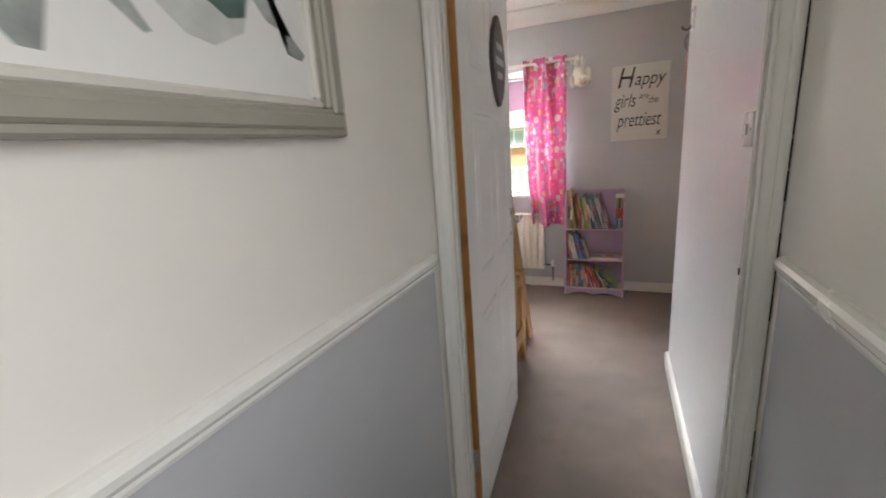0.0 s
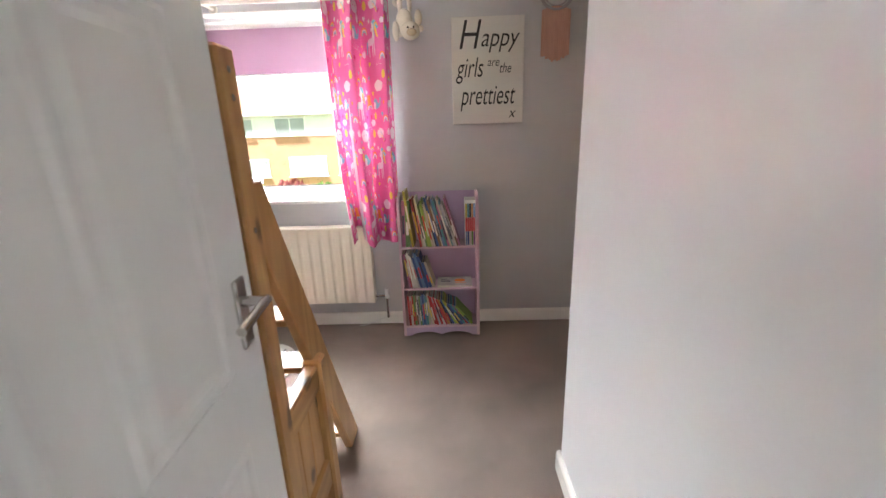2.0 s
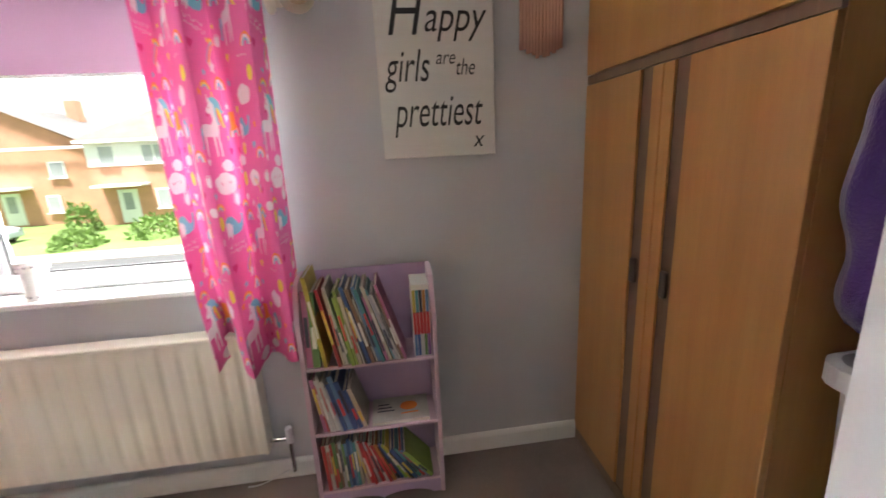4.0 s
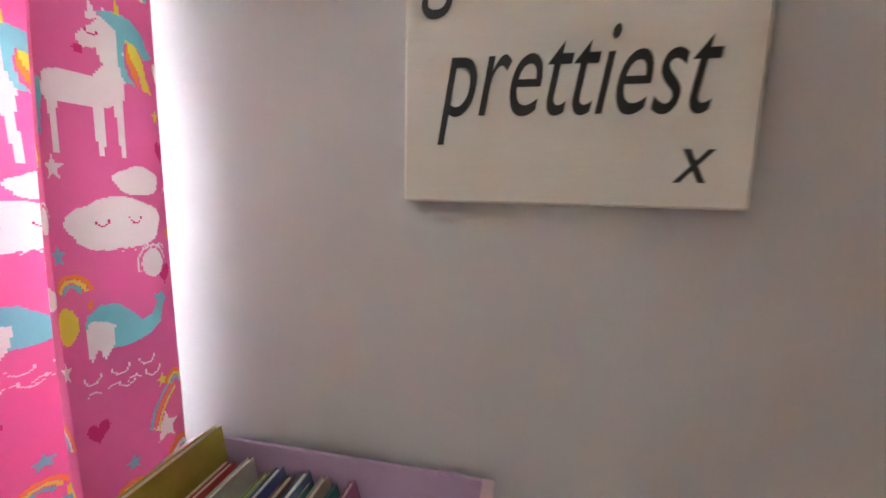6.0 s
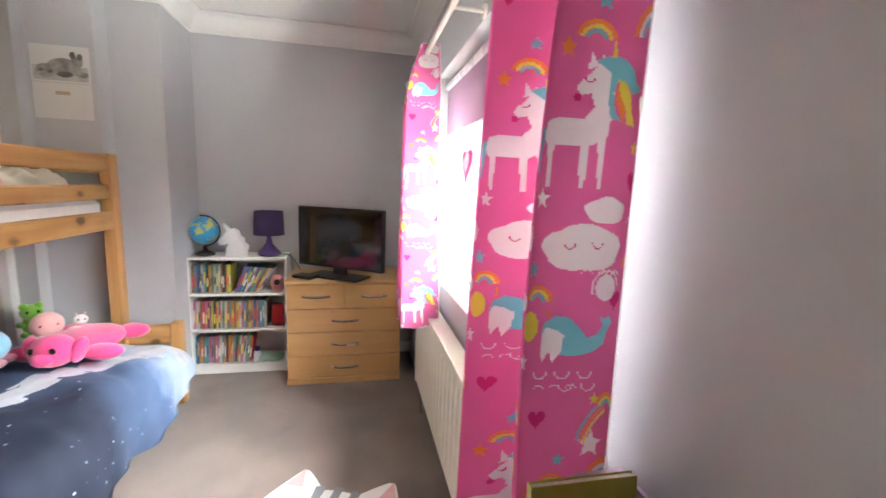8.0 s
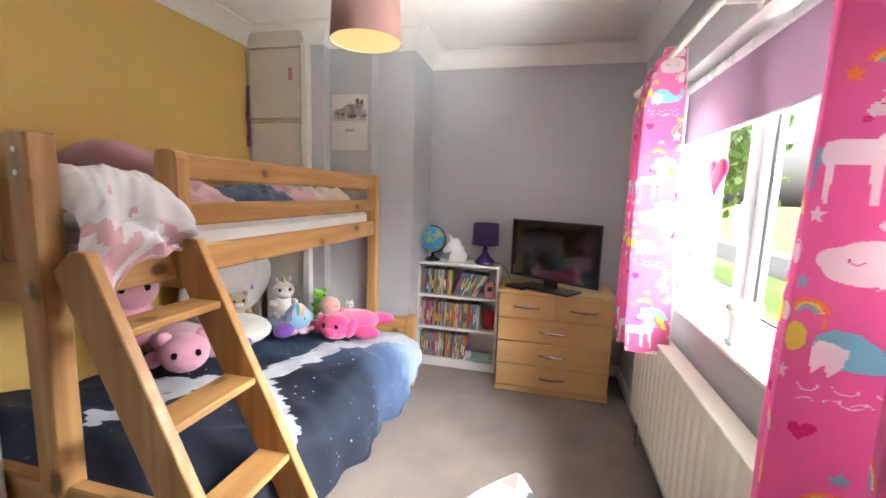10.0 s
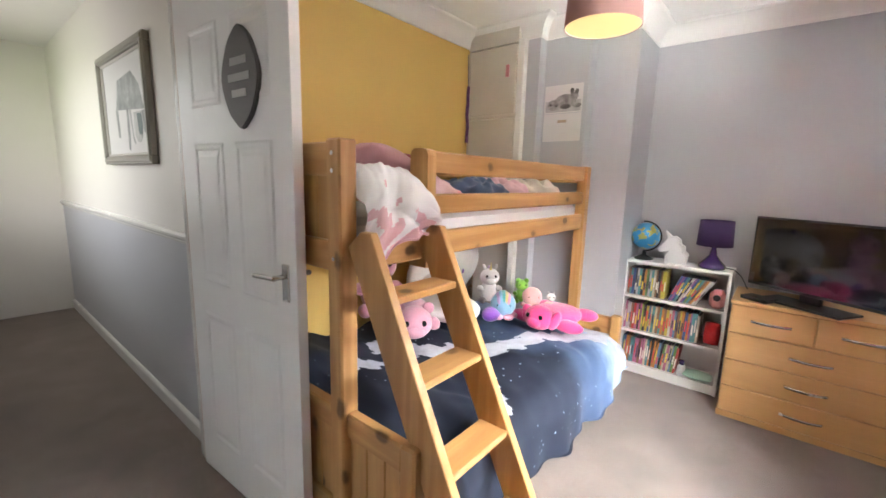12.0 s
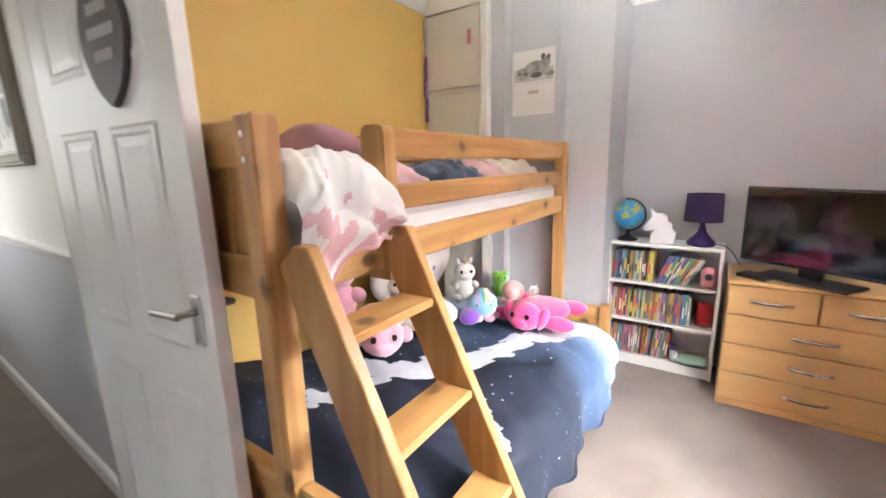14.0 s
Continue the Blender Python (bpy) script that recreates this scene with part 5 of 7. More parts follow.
def shelf_row(origin, turn, length, h_lo, h_hi, t_lo, t_hi, d, lean, rnd, what, where, group, cols=None):
    """A row of books from the origin along the shelf, leaning by lean degrees."""
    x = 0.0
    base = Matrix.Translation(origin) @ pose(0, 0, 0, 0, 0, turn)
    i = 0
    while True:
        t, h = rnd.uniform(t_lo, t_hi), rnd.uniform(h_lo, h_hi)
        a = lean(x / length) + rnd.uniform(-1, 1)
        step = t / math.cos(radians(a)) + 0.0012
        if x + step > length:
            break
        ci = (cols[i % len(cols)] if cols else rnd.randrange(len(COVERS)))
        lift = max(0.0, t * math.sin(radians(-a))) if a < 0 else 0.0
        book(base @ Matrix.Translation((x + (0 if a >= 0 else 0), rnd.uniform(0, 0.012), 0.0012 + (t * math.sin(radians(a)) if a > 0 else 0.0))) @ pose(0, 0, 0, 0, a, 0), t, h, d, ci, rnd, what, where, group)
        x += step
        i += 1
    return x


rnd = random.Random(11)
G1, G2 = "books in the lilac bookcase", "discs in the white bookcase"
W1, W2 = "the lilac bookcase", "the white bookcase"
OX, OY = 0.176 + 0.018, 4.70
# own x of a row runs along +x here; leaning to the left is a negative angle about y
shelf_row((OX + 0.002, OY + 0.002, 0.592), 0, 0.055, 0.26, 0.30, 0.018, 0.026, 0.155, lambda s: 1, rnd, "book", W1, G1, [5, 3])
book(pose(OX + 0.062, OY - 0.004, 0.594, 0, -7, 0), 0.014, 0.335, 0.165, 2, rnd, "book", W1, G1)
x = OX + 0.083
seq = [0, 11, 4, 3, 10, 10, 11, 4, 9, 1, 14, 4, 12, 6, 5, 11, 6, 13, 4, 14, 5]
for i, ci in enumerate(seq):
    t = rnd.uniform(0.006, 0.013)
    a = -9 - 9 * i / len(seq) + rnd.uniform(-1.5, 1.5)
    book(pose(x + 0.03, OY + rnd.uniform(-0.012, 0.01), 0.5935, 0, a, 0), t, rnd.uniform(0.25, 0.30), 0.155, ci, rnd, "book", W1, G1)
    x += t / math.cos(radians(a)) + 0.001
bs = thing("book_box_set", "slipcase of small colourful paperbacks on the top shelf", "book set", pose(OX + 0.382, OY + 0.004, 0.5935), G1)
piece("slipcase", BAR[0], bs, (0.0, 0.062, 0.004, 0.13, 0.0, 0.272), 0.001)
for k, ci in enumerate((12, 1, 4, 3, 7)):
    for j, cj in enumerate((ci, 0, (ci + 5) % 15)):
        piece("volume_spine", COVERS[cj], bs, (0.002 + k * 0.0117, 0.0125 + k * 0.0117, 0.0, 0.0035, 0.004 + j * 0.083, 0.086 + j * 0.083), 0.0005)
# middle shelf: a few upright, one lying
x = OX + 0.004
for i, ci in enumerate([5, 0, 4, 4, 4, 13, 1, 12, 1, 1, 11]):
    t = rnd.uniform(0.006, 0.013) if i < 6 else rnd.uniform(0.012, 0.02)
    book(pose(x + 0.026, OY + rnd.uniform(0, 0.012), 0.3265, 0, -8 - i * 0.9, 0), t, rnd.uniform(0.19, 0.235) if i < 9 else 0.17, 0.15, ci, rnd, "book", W1, G1)
    x += t + 0.0022
flat = thing("book", "white picture book with an orange fruit lying flat", "book", pose(OX + 0.205, OY + 0.008, 0.3255), G1)
piece("page_block", PAGES, flat, (0.002, 0.214, 0.002, 0.148, 0.002, 0.012), 0)
piece("cover", COVERS[4], flat, (0, 0.216, 0, 0.15, 0.0122, 0.014), 0)
piece("cover", COVERS[4], flat, (0, 0.216, 0, 0.15, 0.0, 0.0018), 0)
bm = bmesh.new()
slab(bm, circle(0.034, 0.14, 0.085, 18, 0.8), Matrix.Translation((0, 0, 0.0141)), 0.0006)
slab(bm, [(0.11, 0.035), (0.175, 0.04), (0.175, 0.047), (0.11, 0.042)], Matrix.Translation((0, 0, 0.0141)), 0.0006)
part("cover_picture", bm, P_ORANGE, flat, "orange fruit picture")
for k in range(3):
    piece("title_bar", BAR[1], flat, (0.02, 0.085 - 0.01 * k, 0.06 + k * 0.02, 0.067 + k * 0.02, 0.0141, 0.0146), 0)
# bottom shelf
x = OX + 0.003
for i, ci in enumerate([0, 4, 0, 3, 14, 13, 3, 12, 1, 12, 6, 11, 11, 0, 0, 13, 0, 4, 0, 8, 9, 1, 10, 2, 9, 1, 6, 0, 12, 10]):
    t = rnd.uniform(0.008, 0.015)
    a = -3 if i < 12 else -10 - 1.75 * (i - 12)
    book(pose(x + (0.018 if i < 12 else 0.03 + 0.003 * (i - 12)), OY + rnd.uniform(0, 0.014), 0.0735, 0, a, 0), t, rnd.uniform(0.19, 0.215) - (0.0 if i < 12 else 0.003 * (i - 12)), 0.15, ci, rnd, "book", W1, G1)
    x += t * 0.93 + 0.0012

# white bookcase: own x of the row runs along +y, spines turned to +x
BX = -2.195
for z, length, lean in ((0.0692, 0.36, lambda s: 2 if s < 0.6 else 6), (0.3162, 0.47, lambda s: 1.5), (0.5662, 0.25, lambda s: 1)):
    shelf_row((BX - 0.02, 3.372 + 0.024, z), 90, length, 0.183, 0.196, 0.009, 0.016, 0.14, lean, rnd, "disc_case", W2, G2)
x = 0.30
for i in range(14):
    t = rnd.uniform(0.010, 0.014)
    a = 20 + i * 0.7
    book(Matrix.Translation((BX - 0.02, 3.372 + x - 0.015, 0.5668 + t * math.sin(radians(a)))) @ pose(0, 0, 0, 0, 0, 90) @ pose(0, 0, 0, 0, a, 0), t, 0.188, 0.14, rnd.randrange(15), rnd, "disc_case", W2, G2)
    x += t * 0.95

# ---- bedding ----
def duvet_material():
    """Printed cotton: navy night sky with specks, fading to pale blue towards the foot."""
    m, n, l, p = nodes_of("galaxy_duvet_print")
    v = coords(n, l)
    sep = n.new("ShaderNodeSeparateXYZ")
    l.new(v, sep.inputs[0])
    wob = noise_of(n, l, v, 2.6, 4, 0.6)
    add = n.new("ShaderNodeMath")
    add.operation = "MULTIPLY_ADD"
    add.inputs[1].default_value = -0.55
    l.new(wob, add.inputs[0])
    l.new(sep.outputs["X"], add.inputs[2])
    c = mixed(n, l, ramp(n, l, add.outputs[0], -1.2, -1.7), (0.009, 0.014, 0.032), (0.085, 0.14, 0.26))
    c = mixed(n, l, ramp(n, l, add.outputs[0], -1.62, -1.98), c, (0.50, 0.61, 0.80))
    vo = n.new("ShaderNodeTexVoronoi")
    vo.inputs["Scale"].default_value = 24
    l.new(v, vo.inputs["Vector"])
    big = noise_of(n, l, v, 5, 2)
    st = n.new("ShaderNodeMath")
    st.operation = "MULTIPLY"
    l.new(ramp(n, l, vo.outputs["Distance"], 0.16, 0.03), st.inputs[0])
    l.new(ramp(n, l, big, 0.52, 0.62), st.inputs[1])
    c = mixed(n, l, st.outputs[0], c, (0.62, 0.74, 0.88))
    l.new(c, p.inputs["Base Color"])
    p.inputs["Roughness"].default_value = 0.8
    link_bump(n, l, p, noise_of(n, l, v, 340, 2), 0.12, 0.001)
    return m


GALAXY = duvet_material()
PRINT_PALE = surface("duvet_pale_print", (0.55, 0.57, 0.62), 0.8, vary=0.25, scale=14, grain=300, bump=0.1)
SHEET = surface("white_cotton_sheet", (0.78, 0.77, 0.78), 0.85, vary=0.04, scale=6, grain=300, bump=0.1)
PINK_SHEET = surface("pale_pink_cotton", (0.74, 0.47, 0.52), 0.85, vary=0.14, scale=9, grain=300, bump=0.1)


def seg_dist(x, y, a, b):
    ax_, ay_, bx_, by_ = *a, *b
    t = np.clip(((x - ax_) * (bx_ - ax_) + (y - ay_) * (by_ - ay_)) / ((bx_ - ax_) ** 2 + (by_ - ay_) ** 2), 0, 1)
    return np.hypot(x - ax_ - t * (bx_ - ax_), y - ay_ - t * (by_ - ay_))


def wrinkle(x, y, s):
    return np.sin(7 * x + 3 * np.sin(4 * y + s)) * 0.5 + np.sin(13 * y + 4 * np.sin(5 * x + 2 * s)) * 0.3 + np.sin(23 * x - 11 * y + s) * 0.2


def sheet_mesh(name, parent, X, Y, Z, mats, colour=None):
    nv, nu = X.shape
    idx = np.arange(nu * nv).reshape(nv, nu)
    quads = np.stack([idx[:-1, :-1], idx[:-1, 1:], idx[1:, 1:], idx[1:, :-1]], -1).reshape(-1, 4)
    me = bpy.data.meshes.new(name)
    me.from_pydata(np.stack([X, Y, Z], -1).reshape(-1, 3).tolist(), [], quads.tolist())
    for m in mats:
        me.materials.append(m)
    if colour is not None:
        me.polygons.foreach_set("material_index", colour.reshape(-1).astype(np.int32))
    me.polygons.foreach_set("use_smooth", np.ones(len(me.polygons), bool))
    ob = new(name, me)
    ob.parent = parent
    return ob


mat_low = thing("lower_mattress", "white mattress on the lower bunk", "mattress")
piece("mattress", SHEET, mat_low, (-1.80, 0.015, 2.345, 3.42, 0.217, 0.375), 0.03)

duv = thing("galaxy_duvet", "rumpled navy blue galaxy-print duvet hanging over the lower bunk", "duvet")
nx, na = 280, 250
X0, A = np.meshgrid(np.linspace(-1.80, 0.0, nx), np.linspace(0, 1.56, na))
# arc length across: back to front edge, then down the side
EDGE = 1.06
over = np.clip(A - EDGE, 0, None)
R = 0.14
turn_ = np.clip(over / R, 0, math.pi / 2)
Yd = 2.36 + np.minimum(A, EDGE) + R * np.sin(turn_) + 0.012 * np.sin(9 * X0 + 2) * np.clip(over * 4, 0, 1) + 0.02 * np.sin(4 * X0) * np.clip(over * 3, 0, 1)
Zd = -R * (1 - np.cos(turn_)) - np.clip(over - R * math.pi / 2, 0, None)
puff = 0.5 + 0.026 * wrinkle(X0, A, 1.0) + 0.010 * wrinkle(2.3 * X0 + 1, 2.1 * A, 3.0) + 0.03 * np.sin(2.6 * X0 + 0.5)
puff = puff + 0.055 * np.exp(-((X0 + 0.12) / 0.18) ** 2) * np.clip(1.1 - A, 0, 1) - 0.03 * np.clip((X0 + 0.1) * 8, 0, 1)
footdrop = np.clip((-1.62 - X0) / 0.18, 0, 1)
puff = puff - 0.09 * np.clip((-1.15 - X0) / 0.5, 0, 1)
Zd = puff + Zd - 0.06 * footdrop ** 2
Zd = np.maximum(Zd, 0.155 + 0.012 * np.sin(6 * X0) + 0.008 * np.sin(17 * X0) + 0.03 * np.clip((-1.25 - X0) / 0.55, 0, 1))
Yd = Yd + (0.016 * np.sin(14 * X0 + 1) + 0.012 * np.sin(31 * X0 + 5 * A)) * np.clip((over - 0.15) * 3, 0, 1)
headroom = np.clip((X0 + 0.10) / 0.10, 0, 1)
Yd = np.where(over > 0, Yd - headroom * np.minimum(over, 0.12), Yd)
Zd = np.where(over > 0, np.maximum(Zd, 0.30 * headroom), Zd)
xc, ac = X0[:-1, :-1], A[:-1, :-1]
jag = 0.02 + 0.012 * np.sin(70 * xc + 25 * ac) + 0.009 * np.sin(43 * ac - 51 * xc) + 0.006 * np.sin(120 * (xc + ac))
pale = np.zeros(xc.shape, bool)
for a, b, w in (((-0.30, 0.45), (-0.62, 0.52), 0.03), ((-0.62, 0.52), (-0.90, 0.74), 0.05), ((-0.90, 0.74), (-1.15, 0.86), 0.045), ((-1.15, 0.86), (-1.60, 1.06), 0.05), ((-0.80, 0.70), (-0.60, 0.92), 0.035),
                ((-0.60, 0.92), (-0.42, 1.12), 0.03), ((-0.62, 0.52), (-0.55, 0.30), 0.05), ((-1.75, 0.7), (-1.70, 1.15), 0.09)):
    pale |= seg_dist(xc, ac, a, b) < w + jag
sheet_mesh("duvet_cover", duv, X0, Yd, Zd, [GALAXY, PRINT_PALE], pale)
bm = bmesh.new()
for i in range(0, nx - 4, 4):
    a, b = (Vector((X0[-1, j], Yd[-1, j], Zd[-1, j])) for j in (i, i + 4))
    ring = [[bm.verts.new(q + Vector((0, 0.005 * math.cos(t), 0.005 * math.sin(t)))) for t in (0.5, 2.07, 3.64, 5.21)] for q in (a, b)]
    for k in range(4):
        bm.faces.new((ring[0][k], ring[0][(k + 1) % 4], ring[1][(k + 1) % 4], ring[1][k]))
bmesh.ops.remove_doubles(bm, verts=bm.verts[:], dist=0.0002)
part("hem", bm, GALAXY, duv)

# upper bunk
mat_up = thing("upper_mattress", "white mattress on the upper bunk", "mattress")
piece("mattress", SHEET, mat_up, (-1.79, 0.012, 2.345, 3.15, 1.072, 1.195), 0.025)
duv2 = thing("pink_duvet", "rumpled white and pink unicorn duvet bundled on the upper bunk", "duvet")
nx, na = 90, 130
U, A = np.meshgrid(np.linspace(0, 1, nx), np.linspace(0, 1, na))
Xp = -0.278 + 0.300 * U + 0.010 * np.sin(9 * A)
arc = 1.10 * A
flat_ = np.minimum(arc, 0.76)
ov = np.clip(arc - 0.76, 0, None)
turn_ = np.clip(ov / 0.10, 0, math.pi / 2)
Yp = 2.40 + flat_ + 0.105 * np.sin(turn_) + 0.018 * np.sin(14 * U + 2) * np.clip(ov * 8, 0, 1)
rim = np.clip((np.abs(U - 0.5) - 0.26) / 0.24, 0, 1) ** 2
Zp = 1.338 + 0.030 * np.sin(3.0 * arc + 0.3) + 0.016 * wrinkle(3 * Xp, 3 * arc, 2.0) + 0.007 * wrinkle(9 * Xp, 8 * arc, 1.0)
Zp = Zp - 0.085 * rim * (1 - 0.6 * np.clip(ov * 6, 0, 1)) - 0.100 * (1 - np.cos(turn_))
Zp = np.where(arc < 0.74, np.maximum(Zp, 1.199), Zp)
# the loose end drops lower beside the head post than by the guard post
drop = np.clip(ov - 0.157, 0, None)
Zp = Zp - drop * (0.25 + 0.80 * U + 0.12 * np.sin(11 * U))
Yp = Yp - 0.10 * drop + 0.02 * np.sin(9 * U + 30 * drop) * np.clip(drop * 12, 0, 1)
fleck = wrinkle(5 * Xp + 1, 5 * arc, 0.4)[:-1, :-1]
colr = (fleck + 7.0 * (A[:-1, :-1] - 0.88) + 0.8 * (U[:-1, :-1] - 0.5) > 0.25)
sheet_mesh("duvet_cover", duv2, Xp, Yp, Zp, [SHEET, PINK_SHEET], colr)
bm = bmesh.new()
rings = [[bm.verts.new((Xp[-1, k], Yp[-1, k] + 0.006 * math.cos(t), Zp[-1, k] + 0.006 * math.sin(t))) for t in (0.5, 2.07, 3.64, 5.21)] for k in range(0, nx, 3)]
for ra, rb in zip(rings, rings[1:]):
    for k in range(4):
        bm.faces.new((ra[k], ra[(k + 1) % 4], rb[(k + 1) % 4], rb[k]))
part("hem", bm, PINK_SHEET, duv2, "pale pink sewn hem")


def cushion(name, label, m, size, mat_, cat="cushion", seed=0.0):
    """A stuffed cushion: a squashed ball with pinched corners."""
    t = thing(name, label, cat, m)
    bm = bmesh.new()
    fine_ = 2 if cat == "blanket" else 1
    bmesh.ops.create_uvsphere(bm, u_segments=32 * fine_, v_segments=18 * fine_, radius=1)
    for v in bm.verts:
        x, y, z = v.co
        k = 1.0 / max(abs(x), abs(y), 1e-3) if abs(z) < 0.999 else 1.0
        sq = min(k, 1.45)
        r = math.hypot(x, y)
        x, y = x * (1 + (sq - 1) * r * 0.75), y * (1 + (sq - 1) * r * 0.75)
        z = z * (1 - 0.55 * min(1, r) ** 6) + 0.03 * math.sin(9 * x + seed) * math.sin(7 * y)
        if cat == "blanket":
            z += (0.22 * math.sin(7 * x + 5 * math.sin(3 * y + seed)) + 0.14 * math.sin(13 * y + 6 * x + 2 * seed) + 0.10 * math.sin(19 * x - 8 * y)) * max(0.0, z)
            x += 0.06 * math.sin(9 * y + seed)
            y += 0.05 * math.sin(8 * x + 2 * seed)
        v.co = Vector((x * size[0], y * size[1], z * size[2]))
    part("cushion_cover", bm, mat_, t, smooth=True)
    return t


ROSE = surface("dusty_rose_fabric", (0.60, 0.33, 0.36), 0.9, vary=0.08, scale=10, grain=260, bump=0.15, sheen=0.2)
CRIMSON = surface("crimson_fabric", (0.33, 0.02, 0.05), 0.85, vary=0.1, sheen=0.2)
CREAM_F = surface("cream_fleece", (0.72, 0.66, 0.56), 0.95, vary=0.1, scale=15, grain=150, bump=0.4, sheen=0.3)
NAVY_F = surface("slate_blue_fabric", (0.10, 0.14, 0.24), 0.9, vary=0.15, sheen=0.2)
cushion("cushion", "dusty pink cushion propped on the upper bunk", pose(-0.62, 2.55, 1.40, 18, -12, 8), (0.19, 0.14, 0.06), ROSE)
cushion("cushion", "crimson cushion behind the guard rail on the upper bunk", pose(-0.86, 2.45, 1.36, 50, 0, 10), (0.15, 0.12, 0.06), CRIMSON)
for i, (x, y, sx, mt, lab) in enumerate([(-0.55, 2.85, 0.22, PINK_SHEET, "folded pink blanket on the upper bunk"), (-0.95, 2.90, 0.18, NAVY_F, "slate blue blanket bundled on the upper bunk"), (-1.22, 2.88, 0.17, PINK_SHEET, "pink blanket bundled on the upper bunk"), (-1.55, 2.92, 0.20, CREAM_F, "cream fleece blanket at the upper bunk's foot")]):
    cushion("blanket", lab, pose(x, y, 1.255, 0, 0, 10 * i), (sx, 0.19, 0.072), mt, "blanket", i)

# ---- soft toys on the lower bunk ----
def plush(col, name=None, rough=0.95):
    return surface(name, col, rough, vary=0.12, scale=14, grain=170, bump=0.6, sheen=0.5, deep=0.004)


PL = {"white": plush((0.72, 0.69, 0.66), "white_plush"), "pink": plush((0.74, 0.36, 0.46), "pink_plush"), "hot": plush((0.78, 0.06, 0.24), "hot_pink_plush"), "beige": plush((0.55, 0.43, 0.29), "beige_plush"),
      "green": plush((0.22, 0.52, 0.06), "green_plush"), "purple": plush((0.20, 0.06, 0.42), "purple_plush"), "blue": plush((0.25, 0.50, 0.66), "sky_blue_plush"), "peach": plush((0.76, 0.40, 0.38), "peach_plush"),
      "lilac": plush((0.50, 0.36, 0.62), "lilac_plush"), "teal": plush((0.10, 0.42, 0.40), "teal_plush"), "yellow": plush((0.72, 0.60, 0.22), "yellow_plush")}
EYE = surface("black_button_eye", (0.01, 0.01, 0.012), 0.12, vary=0.1)


def soft_toy(label, m, s, body, head, limbs="sit", ears="round", extra=None, muzzle=None, category="soft toy"):
    """Stuffed animal facing its own +y, seated or lying: body, head, ears, limbs, muzzle, eyes."""
    t = thing("soft_toy", label, category, m, "soft toys on the bunk")
    def blob(name, c, r, mat_, parent=t, rot=(0, 0, 0), n=14):
        bm = bmesh.new()
        ball(bm, tuple(s * k for k in c), tuple(s * k for k in r), n, rot)
        return part(name, bm, mat_, parent, smooth=True)
    if limbs == "lie":
        blob("body", (0, -0.35, 0.34), (0.62, 1.0, 0.36), body, n=20)
        hc = (0, 0.72, 0.36)
        lim = [(0.62, 0.3, 0.16), (-0.62, 0.3, 0.16), (0.6, -1.0, 0.16), (-0.6, -1.0, 0.16)]
    elif limbs == "octo":
        hc = (0, 0, 0.85)
        lim = [(0.62 * math.cos(k * 1.05), 0.62 * math.sin(k * 1.05), 0.2) for k in range(6)]
    else:
        blob("body", (0, 0, 0.55), (0.48, 0.42, 0.58), body, n=18)
        hc = (0, 0.08, 1.36)
        lim = [(0.42, 0.42, 0.16), (-0.42, 0.42, 0.16), (0.5, 0.16, 0.72), (-0.5, 0.16, 0.72)]
    h = blob("head", hc, (0.52, 0.48, 0.46) if limbs != "octo" else (0.78, 0.76, 0.74), head, n=20)
    for c in lim:
        blob("leg", c, (0.19, 0.34, 0.17) if limbs != "octo" else (0.3, 0.3, 0.18), body)
    k = 1.5 if limbs == "octo" else 1.0
    for sx in (-1, 1):
        if ears == "round":
            blob("ear", (hc[0] + sx * 0.40, hc[1] - 0.05, hc[2] + 0.38), (0.17, 0.09, 0.17), head, h)
        elif ears == "long":
            blob("ear", (hc[0] + sx * 0.52, hc[1] - 0.05, hc[2] - 0.05), (0.13, 0.2, 0.36), head, h, (0, 20 * sx, 0))
        elif ears == "point":
            blob("ear", (hc[0] + sx * 0.3, hc[1] - 0.05, hc[2] + 0.5), (0.09, 0.08, 0.2), head, h, (0, 20 * sx, 0))
        elif ears == "eyes":
            blob("eye_bump", (hc[0] + sx * 0.32, hc[1] + 0.1, hc[2] + 0.40), (0.2, 0.2, 0.2), head, h)
        blob("eye", (hc[0] + sx * 0.23 * k, hc[1] + 0.41 * k, hc[2] + 0.09), (0.075, 0.05, 0.085), EYE, h, n=10)
    if muzzle is not None:
        blob("muzzle", (hc[0], hc[1] + 0.4 * k, hc[2] - 0.15), (0.26, 0.17, 0.17), muzzle, h)
    if extra == "horn":
        bm = bmesh.new()
        rod(bm, tuple(s * q for q in (hc[0], hc[1] + 0.15, hc[2] + 0.42)), tuple(s * q for q in (hc[0], hc[1] + 0.2, hc[2] + 0.86)), 0.075 * s, 0.008 * s, 9)
        part("horn", bm, PL["yellow"], h)
        for j in range(5):
            blob("mane_tuft", (hc[0] + 0.04 * math.sin(j * 2), hc[1] - 0.1 - 0.1 * j, hc[2] + 0.46 - 0.14 * j), (0.13, 0.13, 0.16), PL["teal" if j % 2 else "lilac"], h, n=8)
    if extra == "rainbow":
        for j, key in enumerate(("pink", "yellow", "teal", "blue", "lilac")):
            bm = bmesh.new()
            a = -60 + j * 30
            ball(bm, (s * 0.28 * math.sin(radians(a)), -0.02 * s, s * (0.95 + 0.2 * math.cos(radians(a)))), (s * 0.3, s * 0.72, s * 0.56), 12)
            part("rainbow_patch", bm, PL[key], h, smooth=True)
    return t


